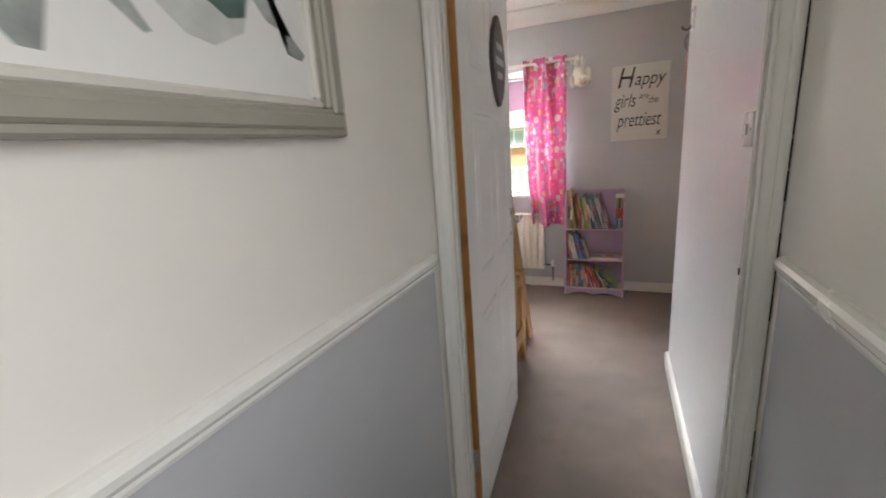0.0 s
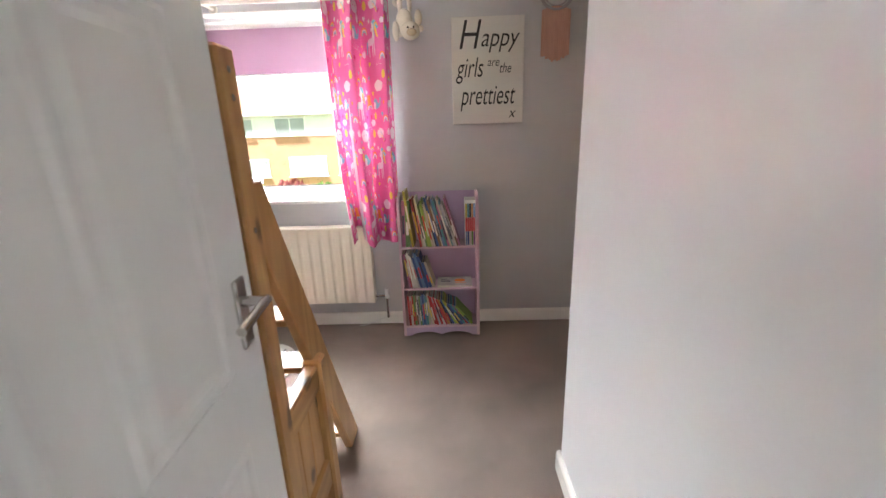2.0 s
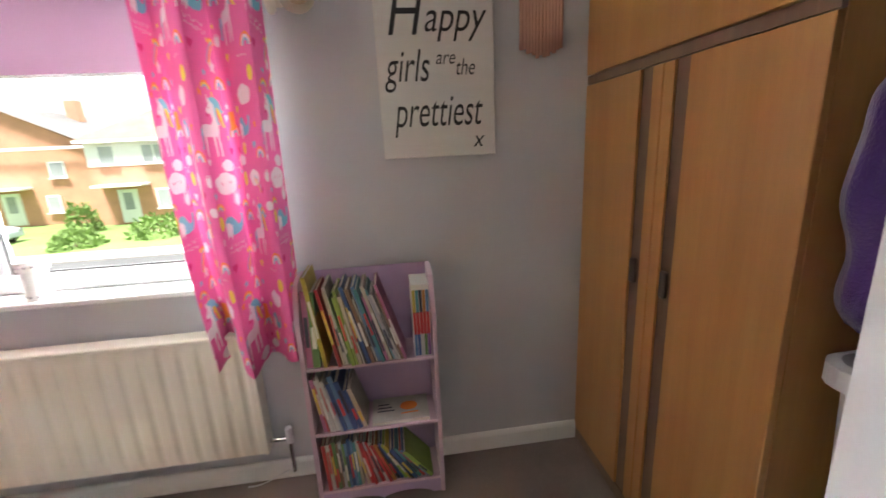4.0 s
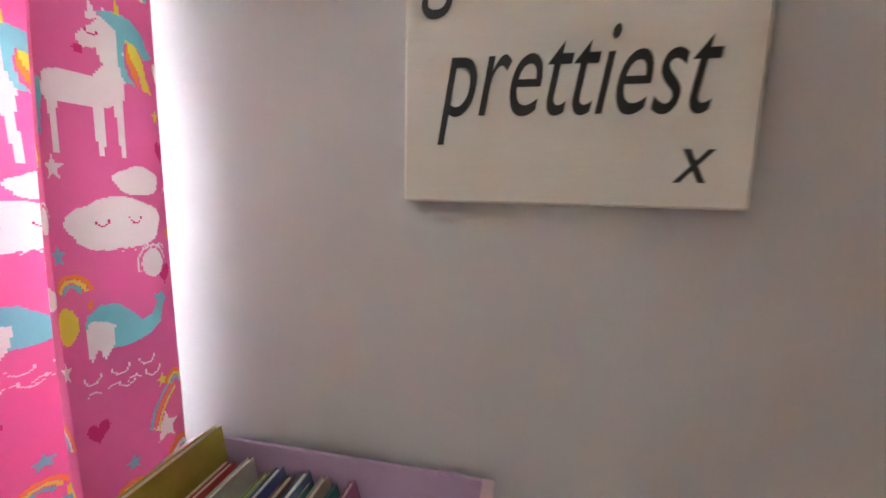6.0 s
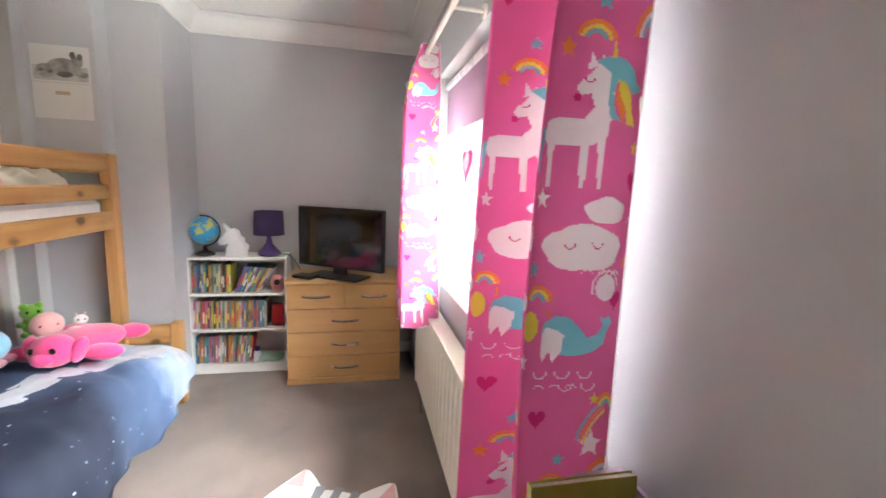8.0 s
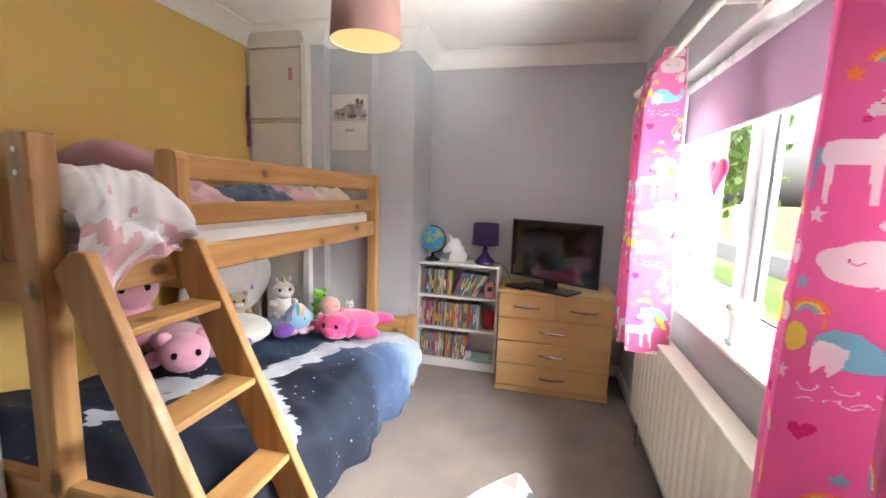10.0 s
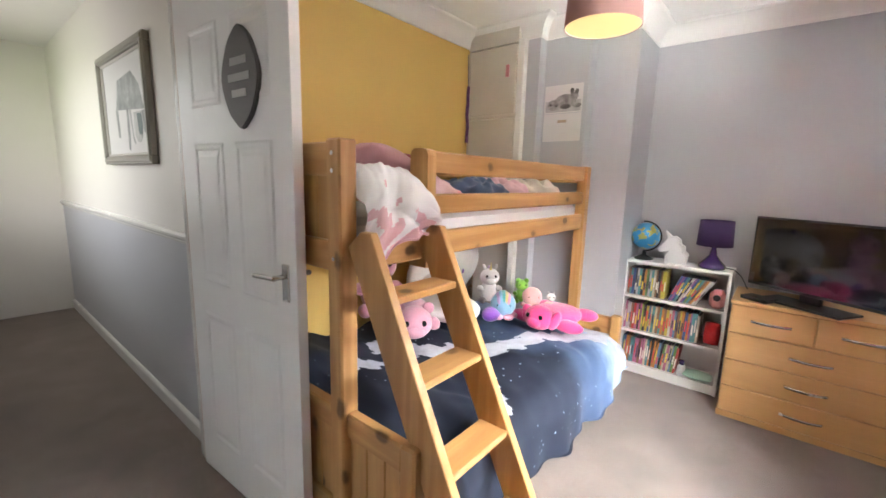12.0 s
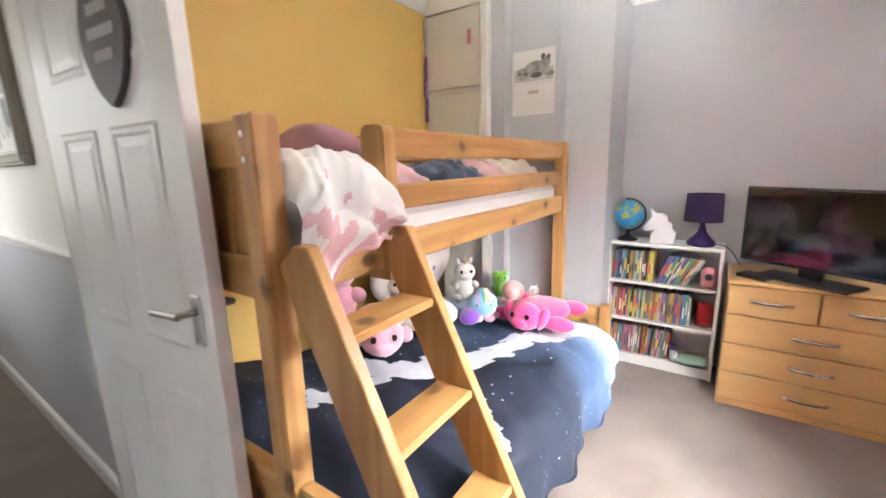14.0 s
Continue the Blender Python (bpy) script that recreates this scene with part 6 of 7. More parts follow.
ZB = 0.515
soft_toy("large pale pink plush pig slumped on the bunk", pose(-0.78, 2.66, ZB, 0, 0, -40), 0.19, PL["pink"], PL["pink"], "lie", "round", muzzle=PL["pink"])
soft_toy("pale pink plush cushion toy beside the wall", pose(-0.70, 2.47, ZB + 0.06, 0, 0, -30), 0.20, PL["pink"], PL["pink"], "sit", "point")
soft_toy("white plush unicorn with a teal mane sitting up", pose(-1.10, 2.52, ZB, 0, 0, -40), 0.125, PL["white"], PL["white"], "sit", "point", "horn", PL["white"])
soft_toy("beige plush bear sitting among the toys", pose(-1.26, 2.56, ZB, 0, 0, -40), 0.105, PL["beige"], PL["beige"], "sit", "round", muzzle=PL["white"])
soft_toy("white plush llama with a grey forelock", pose(-1.50, 2.70, ZB, 0, 0, -45), 0.125, PL["white"], PL["white"], "sit", "point", "horn", PL["white"])
soft_toy("rainbow plush octopus with a pink body", pose(-1.26, 2.96, ZB, 0, 0, -55), 0.098, PL["pink"], PL["blue"], "octo", "none", "rainbow")
soft_toy("green plush frog peeking over the toys", pose(-1.70, 2.84, ZB - 0.02, 0, 0, -50), 0.088, PL["green"], PL["green"], "sit", "eyes")
soft_toy("peach plush octopus with round ears", pose(-1.55, 3.00, ZB + 0.01, 0, 0, -50), 0.082, PL["peach"], PL["peach"], "octo", "round")
soft_toy("small lilac and white plush kitten", pose(-1.64, 3.09, ZB, 0, 0, -55), 0.055, PL["lilac"], PL["white"], "sit", "point", muzzle=PL["white"])
pup = thing("soft_toy", "hot pink plush puppy cushion lying flat on its front", "soft toy", pose(-1.44, 3.20, ZB - 0.02, 0, 0, -92), "soft toys on the bunk")
# own +y is the way it faces
for nm, c, r, key in (("body", (0, -0.03, 0.05), (0.15, 0.18, 0.052), "hot"), ("leg", (0.14, 0.09, 0.035), (0.085, 0.05, 0.036), "hot"), ("leg", (-0.14, 0.09, 0.035), (0.085, 0.05, 0.036), "hot"),
                      ("leg", (0.13, -0.17, 0.04), (0.075, 0.06, 0.036), "hot"), ("leg", (-0.13, -0.17, 0.04), (0.075, 0.06, 0.036), "hot"), ("heart_patch", (0.06, -0.06, 0.092), (0.03, 0.025, 0.012), "peach")):
    bm = bmesh.new()
    ball(bm, c, r, 20)
    part(nm, bm, PL[key], pup, smooth=True)
bm = bmesh.new()
ball(bm, (0, 0.17, 0.075), (0.085, 0.075, 0.07), 20)
pup_head = part("head", bm, PL["hot"], pup, smooth=True)
for nm, c, r, key, rot in (("ear", (0.085, 0.15, 0.07), (0.028, 0.045, 0.06), "hot", (0, 18, 0)), ("ear", (-0.085, 0.15, 0.07), (0.028, 0.045, 0.06), "hot", (0, -18, 0)), ("muzzle", (0, 0.235, 0.06), (0.042, 0.03, 0.03), "hot", (0, 0, 0))):
    bm = bmesh.new()
    ball(bm, c, r, 14, rot)
    part(nm, bm, PL[key], pup_head, smooth=True)
for sx in (-1, 1):
    bm = bmesh.new()
    ball(bm, (sx * 0.038, 0.232, 0.095), (0.013, 0.009, 0.014), 10)
    part("eye", bm, EYE, pup_head, smooth=True)

big = thing("unicorn_cushion", "large white unicorn cushion with a purple mane leaning on the wall", "cushion", pose(-1.33, 2.45, ZB, 0, 0, 0))
bm = bmesh.new()
ball(bm, (0, 0, 0.215), (0.36, 0.10, 0.245), 28, (-14, 0, 0))
part("cushion_body", bm, PL["white"], big, smooth=True)
bm = bmesh.new()
ball(bm, (0.28, 0.26, 0.055), (0.17, 0.2, 0.075), 20)
part("front_paw", bm, PL["white"], big, smooth=True)
for x, y in ((0.36, 0.38), (0.15, 0.48)):
    bm = bmesh.new()
    ball(bm, (x, y, 0.035), (0.085, 0.055, 0.04), 16, (0, 0, 20))
    part("hoof", bm, PL["purple"], big, "purple hoof", smooth=True)
for k in range(5):
    bm = bmesh.new()
    ball(bm, (0.05 - 0.03 * k, 0.07, 0.41 - 0.05 * k), (0.035, 0.03, 0.05), 12, (0, 30, 0))
    part("mane_tuft", bm, PL["purple"], big, smooth=True)

# ---- things on the white bookcase ----
TOPZ = 0.8125
OCEAN = surface("globe_map", (0.05, 0.32, 0.55), 0.3, vary=0.1, coat=0.3)


def globe_material():
    m, n, l, p = nodes_of("globe_sea_and_land")
    v = coords(n, l)
    f = noise_of(n, l, v, 16, 4, 0.55)
    land = mixed(n, l, noise_of(n, l, v, 40, 2), (0.55, 0.44, 0.10), (0.30, 0.36, 0.10))
    l.new(mixed(n, l, ramp(n, l, f, 0.515, 0.535), (0.04, 0.30, 0.55), land), p.inputs["Base Color"])
    p.inputs["Roughness"].default_value = 0.3
    return m


globe = thing("globe", "small desk globe with blue seas on a black stand", "globe", pose(-2.29, 3.465, TOPZ))
bm = bmesh.new()
ball(bm, (0, 0, 0.165), 0.092, 30)
part("sphere", bm, globe_material(), globe, smooth=True)
bm = bmesh.new()
lathe(bm, [(0.0, 0.0), (0.06, 0.0), (0.062, 0.008), (0.045, 0.02), (0.014, 0.034), (0.011, 0.062), (0.0, 0.064)], 26)
part("base", bm, BLACK_PLASTIC, globe, smooth=True)
bm = bmesh.new()
for k in range(14):
    a, b = radians(-90 + k * 13.5 - 0), radians(-90 + (k + 1) * 13.5)
    rod(bm, (0.02, 0.102 * math.cos(a), 0.165 + 0.102 * math.sin(a)), (0.02, 0.102 * math.cos(b), 0.165 + 0.102 * math.sin(b)), 0.005, n=8)
part("meridian_arm", bm, BLACK_PLASTIC, globe)

ORN = surface("white_faceted_resin", (0.80, 0.80, 0.80), 0.5, vary=0.03)
uni = thing("unicorn_head_lamp", "white faceted unicorn head ornament", "ornament", pose(-2.27, 3.655, TOPZ))
bm = bmesh.new()
slab(bm, [(0.075, 0.0), (-0.055, 0.0), (-0.05, 0.05), (-0.028, 0.085), (-0.06, 0.075), (-0.088, 0.07), (-0.10, 0.092), (-0.07, 0.13), (-0.045, 0.165), (-0.062, 0.215), (-0.022, 0.178), (0.0, 0.185), (0.03, 0.165), (0.035, 0.135), (0.06, 0.12), (0.062, 0.09), (0.085, 0.07), (0.08, 0.035)],
     Matrix.Translation((-0.02, 0, 0)) @ Matrix(((0, 0, 1, 0), (1, 0, 0, 0), (0, 1, 0, 0), (0, 0, 0, 1))), 0.05, 0.012)
part("head", bm, ORN, uni)

PURPLE_G = surface("glossy_purple_ceramic", (0.045, 0.018, 0.12), 0.16, vary=0.1, coat=0.6)
PURPLE_S = surface("purple_shade_fabric", (0.045, 0.022, 0.085), 0.85, vary=0.1, grain=300, bump=0.15)
tl = thing("table_lamp", "purple ceramic table lamp with a purple drum shade", "table lamp", pose(-2.28, 3.872, TOPZ))
bm = bmesh.new()
lathe(bm, [(0.0, 0.0), (0.072, 0.0), (0.078, 0.012), (0.07, 0.03), (0.045, 0.055), (0.022, 0.085), (0.014, 0.125), (0.012, 0.15), (0.0, 0.15)], 30)
part("base", bm, PURPLE_G, tl, smooth=True)
bm = bmesh.new()
lathe(bm, [(0.098, 0.145), (0.1, 0.145), (0.093, 0.305), (0.091, 0.305), (0.098, 0.145)], 36)
part("shade", bm, PURPLE_S, tl, smooth=True)
bm = bmesh.new()
pts = [(0.0, 0.075, 0.012), (-0.02, 0.12, 0.004), (-0.01, 0.16, -0.03), (0.0, 0.20, -0.10)]
for a, b in zip(pts, pts[1:]):
    rod(bm, a, b, 0.003, n=6)
part("cable", bm, BLACK_PLASTIC, tl)

PINK_TOY = surface("pink_plastic_toy", (0.62, 0.26, 0.27), 0.35, vary=0.08)
cam_toy = thing("toy_camera", "pink plastic toy camera on the shelf", "toy camera", pose(-2.21, 3.93, 0.5655))
piece("toy_body", PINK_TOY, cam_toy, (-0.08, 0.0, -0.042, 0.042, 0, 0.12), 0.022)
bm = bmesh.new()
rod(bm, (0.0, 0, 0.075), (0.012, 0, 0.075), 0.02)
part("lens", bm, BLACK_PLASTIC, cam_toy)
RED_P = surface("red_fabric_bag", (0.48, 0.015, 0.02), 0.6, vary=0.12)
cushion("pouch", "small red fabric pouch on the middle shelf", pose(-2.27, 3.925, 0.39, 0, 80, 0), (0.075, 0.045, 0.06), RED_P, "pouch")
GREEN_P = surface("pale_green_plastic", (0.30, 0.46, 0.36), 0.4, vary=0.08)
cushion("pencil_case", "pale green case on the bottom shelf", pose(-2.25, 3.88, 0.092, 0, 0, 0), (0.06, 0.085, 0.024), GREEN_P, "pencil case")
bot = thing("small_bottle", "small clear bottle with a purple lid", "bottle", pose(-2.235, 3.785, 0.0685))
bm = bmesh.new()
lathe(bm, [(0, 0), (0.024, 0), (0.025, 0.06), (0.018, 0.075), (0, 0.076)], 16)
part("bottle_body", bm, surface("frosted_plastic", (0.55, 0.55, 0.58), 0.3), bot, smooth=True)
bm = bmesh.new()
lathe(bm, [(0.014, 0.076), (0.017, 0.078), (0.017, 0.105), (0, 0.107)], 16)
part("lid", bm, PURPLE_G, bot, smooth=True)

box_b = thing("set_top_box", "flat black set-top box on the chest of drawers", "set-top box", pose(-2.06, 4.135, 0.7025, 0, 0, -32))
piece("box_body", BLACK_PLASTIC, box_b, (-0.05, 0.05, -0.07, 0.07, 0.0, 0.02), 0.003)

# ---- window sill and wall pieces ----
JAR = surface("white_glazed_pot", (0.74, 0.72, 0.70), 0.3, vary=0.04)
jar = thing("candle_pot", "white patterned candle pot on the window sill", "candle pot", pose(-0.73, 4.925, wz0 + 0.003))
bm = bmesh.new()
lathe(bm, [(0, 0), (0.04, 0), (0.042, 0.01), (0.038, 0.02), (0.036, 0.10), (0.046, 0.105), (0.047, 0.14), (0.042, 0.142), (0.04, 0.11), (0, 0.108)], 24)
part("pot", bm, JAR, jar, smooth=True)
for z, nn in ((0.122, 14), (0.014, 12)):
    for k in range(nn):
        a = 2 * math.pi * k / nn
        bm = bmesh.new()
        r = 0.047 if z > 0.1 else 0.0425
        ball(bm, (r * math.cos(a), r * math.sin(a), z), 0.005, 6)
        part("pattern_dot", bm, GREY_YARN, jar)

HEART = surface("hot_pink_foil", (0.72, 0.02, 0.13), 0.4, vary=0.2, scale=20, grain=80, translucent=0.15)
hrt = thing("hanging_heart", "hot pink padded heart hanging in the window", "window decoration", pose(-1.185, 4.962, 1.44))
bm = bmesh.new()
pts = heart_outline()
rings = []
for f, yy in ((1.0, 0.0), (0.96, -0.008), (0.82, -0.014), (0.5, -0.018), (0.2, -0.0195), (0.02, -0.02)):
    rings.append([bm.verts.new((0.20 * f * x, yy, 0.18 * f * y)) for x, y in pts])
for ra, rb in zip(rings, rings[1:]):
    for i in range(len(pts)):
        bm.faces.new((ra[i], ra[(i + 1) % len(pts)], rb[(i + 1) % len(pts)], rb[i]))
bm.faces.new(rings[-1]), bm.faces.new(list(reversed(rings[0])))
part("heart", bm, HEART, hrt, smooth=True)
bm = bmesh.new()
rod(bm, (0, 0, 0.05), (0, 0, 0.42), 0.0012, n=5)
part("thread", bm, PVC, hrt)

mon = thing("soft_toy", "cream plush monkey hanging from the curtain pole end", "soft toy", pose(0.275, PY - 0.01, 1.80))
for nm, c, r in (("body", (0, 0, 0.02), (0.045, 0.04, 0.06)), ("head", (0.03, -0.02, -0.03), (0.052, 0.046, 0.046)), ("leg", (-0.045, -0.02, -0.03), (0.02, 0.02, 0.05)), ("leg", (0.075, -0.02, 0.03), (0.02, 0.02, 0.04)),
                 ("arm", (-0.02, 0, 0.10), (0.014, 0.014, 0.06)), ("arm", (0.03, 0, 0.11), (0.013, 0.013, 0.055)), ("muzzle", (0.04, -0.06, -0.045), (0.028, 0.02, 0.02)), ("ear", (0.085, -0.01, -0.02), (0.016, 0.01, 0.016)), ("ear", (-0.02, -0.02, -0.045), (0.016, 0.01, 0.016))):
    bm = bmesh.new()
    ball(bm, c, r, 14)
    part(nm, bm, CREAM_F if nm != "muzzle" else PL["beige"], mon, smooth=True)
for x in (0.022, 0.052):
    bm = bmesh.new()
    ball(bm, (x, -0.064, -0.022), 0.005, 8)
    part("eye", bm, EYE, mon)

PAPER = surface("calendar_paper", (0.70, 0.67, 0.65), 0.7, vary=0.04)
PHOTO = surface("grey_animal_photo", (0.40, 0.37, 0.36), 0.5, vary=0.6, scale=16, grain=60)
cal = thing("wall_calendar", "wall calendar with a grey sleeping kitten photo", "calendar", pose(-1.884, 2.835, 1.60))
piece("lower_page", PAPER, cal, (0.001, 0.004, 0, 0.262, 0.0, 0.178), 0)
piece("upper_page", PAPER, cal, (0.001, 0.004, 0, 0.262, 0.182, 0.362), 0)
PHOTO_DARK = surface("dark_animal_photo", (0.16, 0.14, 0.135), 0.5, vary=0.6, scale=22, grain=60)
CAL_M = Matrix(((0, 0, 1, 0), (1, 0, 0, 0), (0, 1, 0, 0), (0, 0, 0, 1)))
piece("photo_ground", surface("pale_photo_ground", (0.56, 0.54, 0.53), 0.5, vary=0.3, scale=12), cal, (0.0042, 0.0046, 0.008, 0.254, 0.19, 0.262), 0)
for outline, lift, mt in ((circle(0.075, 0.145, 0.255, 20, 0.62), 0.0048, PHOTO), (circle(0.044, 0.065, 0.235, 18, 0.8), 0.0052, PHOTO), (circle(0.03, 0.205, 0.285, 14, 0.9), 0.0052, PHOTO),
                          (circle(0.014, 0.19, 0.318, 10, 1.3), 0.0056, PHOTO_DARK), (circle(0.013, 0.222, 0.312, 10, 1.3), 0.0056, PHOTO_DARK), (circle(0.010, 0.045, 0.238, 10, 0.8), 0.0056, PHOTO_DARK),
                          (circle(0.010, 0.085, 0.232, 10, 0.8), 0.0056, PHOTO_DARK), (circle(0.035, 0.150, 0.222, 14, 0.45), 0.0056, PHOTO_DARK), (circle(0.03, 0.228, 0.225, 14, 0.5), 0.0054, PHOTO)):
    bm = bmesh.new()
    slab(bm, outline, Matrix.Translation((lift, 0, 0)) @ CAL_M, 0.0003)
    part("photo_shape", bm, mt, cal, "grey kitten photograph")
piece("title_bar", surface("tan_print", (0.50, 0.38, 0.28), 0.6), cal, (0.0042, 0.005, 0.10, 0.165, 0.12, 0.138), 0)

RIB = surface("purple_ribbon", (0.24, 0.10, 0.26), 0.7, vary=0.2, scale=20)
rib = thing("ribbon_garland", "purple ribbon hanging in the corner by the cupboard", "ribbon", pose(-1.735, 2.29, 1.62))
bm = bmesh.new()
for k in range(8):
    z0 = 0.38 - 0.05 * k
    rod(bm, (0.004 * math.sin(k * 2), 0.003 * math.cos(k), z0), (0.004 * math.sin(k * 2 + 2), 0.003 * math.cos(k + 1), z0 - 0.05), 0.011, 0.012, 7)
part("ribbon", bm, RIB, rib, smooth=True)
bm = bmesh.new()
rod(bm, (0, 0, 0.38), (0, -0.01, 0.60), 0.004, n=6)
part("cord", bm, GREY_YARN, rib)

# ---- cat rug ----
RUG = surface("cream_cat_rug", (0.72, 0.70, 0.66), 0.95, vary=0.08, scale=8, grain=180, bump=0.6, sheen=0.2, deep=0.004)
RUG_GREY = surface("grey_rug_print", (0.22, 0.23, 0.24), 0.95, vary=0.1, scale=8, grain=180, bump=0.5)
RUG_PINK = surface("pink_rug_print", (0.70, 0.42, 0.42), 0.95, vary=0.1, scale=8, grain=180, bump=0.5)
rug = thing("cat_rug", "cream cat-face rug lying on the carpet", "rug", pose(-0.69, 4.305, 0.001, 0, 0, 69))
# own +y is the top of the cat's head
out = []
for k in range(60):
    t = 2 * math.pi * k / 60
    x, y = 0.325 * math.cos(t), 0.27 * math.sin(t)
    for ex in (-0.21, 0.21):
        d = abs(x - ex)
        if y > 0 and d < 0.13:
            y += 0.17 * (1 - d / 0.13)
    out.append((x, y))
bm = bmesh.new()
slab(bm, out, Matrix.Identity(4), 0.012)
part("rug_pile", bm, RUG, rug)
for pts, mt, nm in (([(-0.03, 0.12), (0.0, 0.12), (0.008, 0.29), (-0.03, 0.29)], RUG_GREY, "stripe"), ([(0.04, 0.14), (0.068, 0.14), (0.09, 0.275), (0.05, 0.285)], RUG_GREY, "stripe"), ([(-0.10, 0.14), (-0.072, 0.14), (-0.07, 0.285), (-0.115, 0.275)], RUG_GREY, "stripe"),
                    (circle(0.035, -0.15, 0.02, 16, 0.8), INK, "eye"), (circle(0.035, 0.15, 0.02, 16, 0.8), INK, "eye"), (circle(0.022, 0.0, -0.07, 12, 0.7), RUG_PINK, "nose"),
                    ([(-0.25, 0.26), (-0.17, 0.26), (-0.21, 0.37)], RUG_PINK, "inner_ear"), ([(0.25, 0.26), (0.17, 0.26), (0.21, 0.37)], RUG_PINK, "inner_ear"),
                    ([(-0.28, -0.06), (-0.20, -0.075), (-0.20, -0.083), (-0.28, -0.07)], INK, "whisker"), ([(-0.28, -0.11), (-0.20, -0.10), (-0.20, -0.108), (-0.28, -0.12)], INK, "whisker"),
                    ([(0.28, -0.06), (0.20, -0.075), (0.20, -0.083), (0.28, -0.07)], INK, "whisker"), ([(0.28, -0.11), (0.20, -0.10), (0.20, -0.108), (0.28, -0.12)], INK, "whisker"),
                    (arc_outline(0.02, 0.027, math.pi, 2 * math.pi, 8), INK, "mouth")):
    bm = bmesh.new()
    if nm == "mouth":
        pts = [(x, y - 0.10) for x, y in pts]
    slab(bm, pts, Matrix.Translation((0, 0, 0.0122)), 0.0012)
    part(nm, bm, mt, rug)

# ---- door plaque, picture, switch, hook ----
SLATE = surface("dark_plaque", (0.10, 0.085, 0.085), 0.5, vary=0.15)
pl = thing("door_plaque", "dark oval door plaque with scalloped ends", "plaque", door.matrix_world @ pose(0.50, -0.001, 1.62))
bm = bmesh.new()
o = []
for k in range(40):
    t = 2 * math.pi * k / 40
    r = 1 + 0.10 * max(0, math.cos(2 * t)) ** 4 + 0.08 * max(0, -math.cos(2 * t)) ** 8
    o.append((0.105 * r * math.cos(t), 0.15 * r * math.sin(t)))
slab(bm, o, Matrix(((1, 0, 0, 0), (0, 0, -1, 0), (0, 1, 0, 0), (0, 0, 0, 1))), 0.014, 0.004)
part("plaque_board", bm, SLATE, pl)
for z, w in ((0.05, 0.10), (0.0, 0.13), (-0.05, 0.09)):
    piece("text_bar", surface("plaque_lettering", (0.42, 0.40, 0.40), 0.5), pl, (-w / 2, w / 2, -0.0155, -0.0142, z - 0.012, z + 0.012), 0.0003)

FRAME_G = surface("grey_green_picture_frame", (0.33, 0.315, 0.27), 0.42, vary=0.06, scale=8, stretch=(1, 0.2, 1))
FRAME_IN = surface("pale_silver_slip", (0.60, 0.58, 0.54), 0.4, vary=0.05)
PRINTP = surface("white_print_paper", (0.74, 0.735, 0.73), 0.35, vary=0.03)
WASH = surface("grey_green_watercolour", (0.40, 0.43, 0.42), 0.5, vary=0.5, scale=14, grain=40)
WASH_D = surface("dark_green_watercolour", (0.12, 0.19, 0.18), 0.5, vary=0.5, scale=14, grain=40)
pic = thing("framed_print", "framed grey-green watercolour print on the hall wall", "picture", pose(HX + 0.001, 1.768, 1.36, 0, 0, -90))
# own x runs back along the hall, own -y... the face is turned to the hall
PWD, PHT = 0.90, 0.62
for d0, d1, dep, mt in ((0.0, 0.045, 0.030, FRAME_G), (0.012, 0.036, 0.036, FRAME_G), (0.045, 0.060, 0.020, FRAME_IN)):
    for x0, x1, z0, z1 in ((d0, PWD - d0, d0, d1), (d0, PWD - d0, PHT - d1, PHT - d0), (d0, d1, d1, PHT - d1), (PWD - d1, PWD - d0, d1, PHT - d1)):
        bm = bmesh.new()
        box(bm, x0, x1, 0.0, dep, z0, z1, 0.004)
        part("frame_moulding", bm, mt, pic)
piece("print_sheet", PRINTP, pic, (0.06, PWD - 0.06, 0.006, 0.010, 0.06, PHT - 0.06), 0)
PALE_WASH = surface("pale_grey_wash", (0.56, 0.58, 0.565), 0.5, vary=0.25, scale=16, grain=40)
for pts, mt in (([(0.30, 0.145), (0.268, 0.118), (0.232, 0.112), (0.184, 0.135), (0.166, 0.18), (0.17, 0.27), (0.31, 0.27)], PALE_WASH), ([(0.066, 0.126), (0.076, 0.117), (0.105, 0.122), (0.102, 0.15), (0.122, 0.195), (0.12, 0.27), (0.165, 0.27), (0.16, 0.185), (0.138, 0.16), (0.09, 0.146)], WASH),
                ([(0.44, 0.09), (0.43, 0.076), (0.412, 0.075), (0.40, 0.118), (0.39, 0.30), (0.43, 0.30)], WASH), ([(0.347, 0.132), (0.318, 0.108), (0.310, 0.112), (0.335, 0.15), (0.36, 0.30), (0.372, 0.30)], WASH),
                ([(0.58, 0.15), (0.62, 0.15), (0.64, 0.30), (0.60, 0.34)], WASH), ([(0.12, 0.275), (0.62, 0.305), (0.56, 0.46), (0.30, 0.48), (0.18, 0.40)], WASH)):
    bm = bmesh.new()
    slab(bm, pts, Matrix.Translation((0, 0.0102, 0)) @ Matrix(((1, 0, 0, 0), (0, 0, 1, 0), (0, 1, 0, 0), (0, 0, 0, 1))), 0.0005)
    part("brush_shape", bm, mt, pic)
bm = bmesh.new()
slab(bm, [(0.238, 0.165), (0.205, 0.148), (0.178, 0.155), (0.168, 0.19), (0.18, 0.26), (0.25, 0.26)], Matrix.Translation((0, 0.0109, 0)) @ Matrix(((1, 0, 0, 0), (0, 0, 1, 0), (0, 1, 0, 0), (0, 0, 0, 1))), 0.0004)
part("brush_shape", bm, WASH_D, pic)

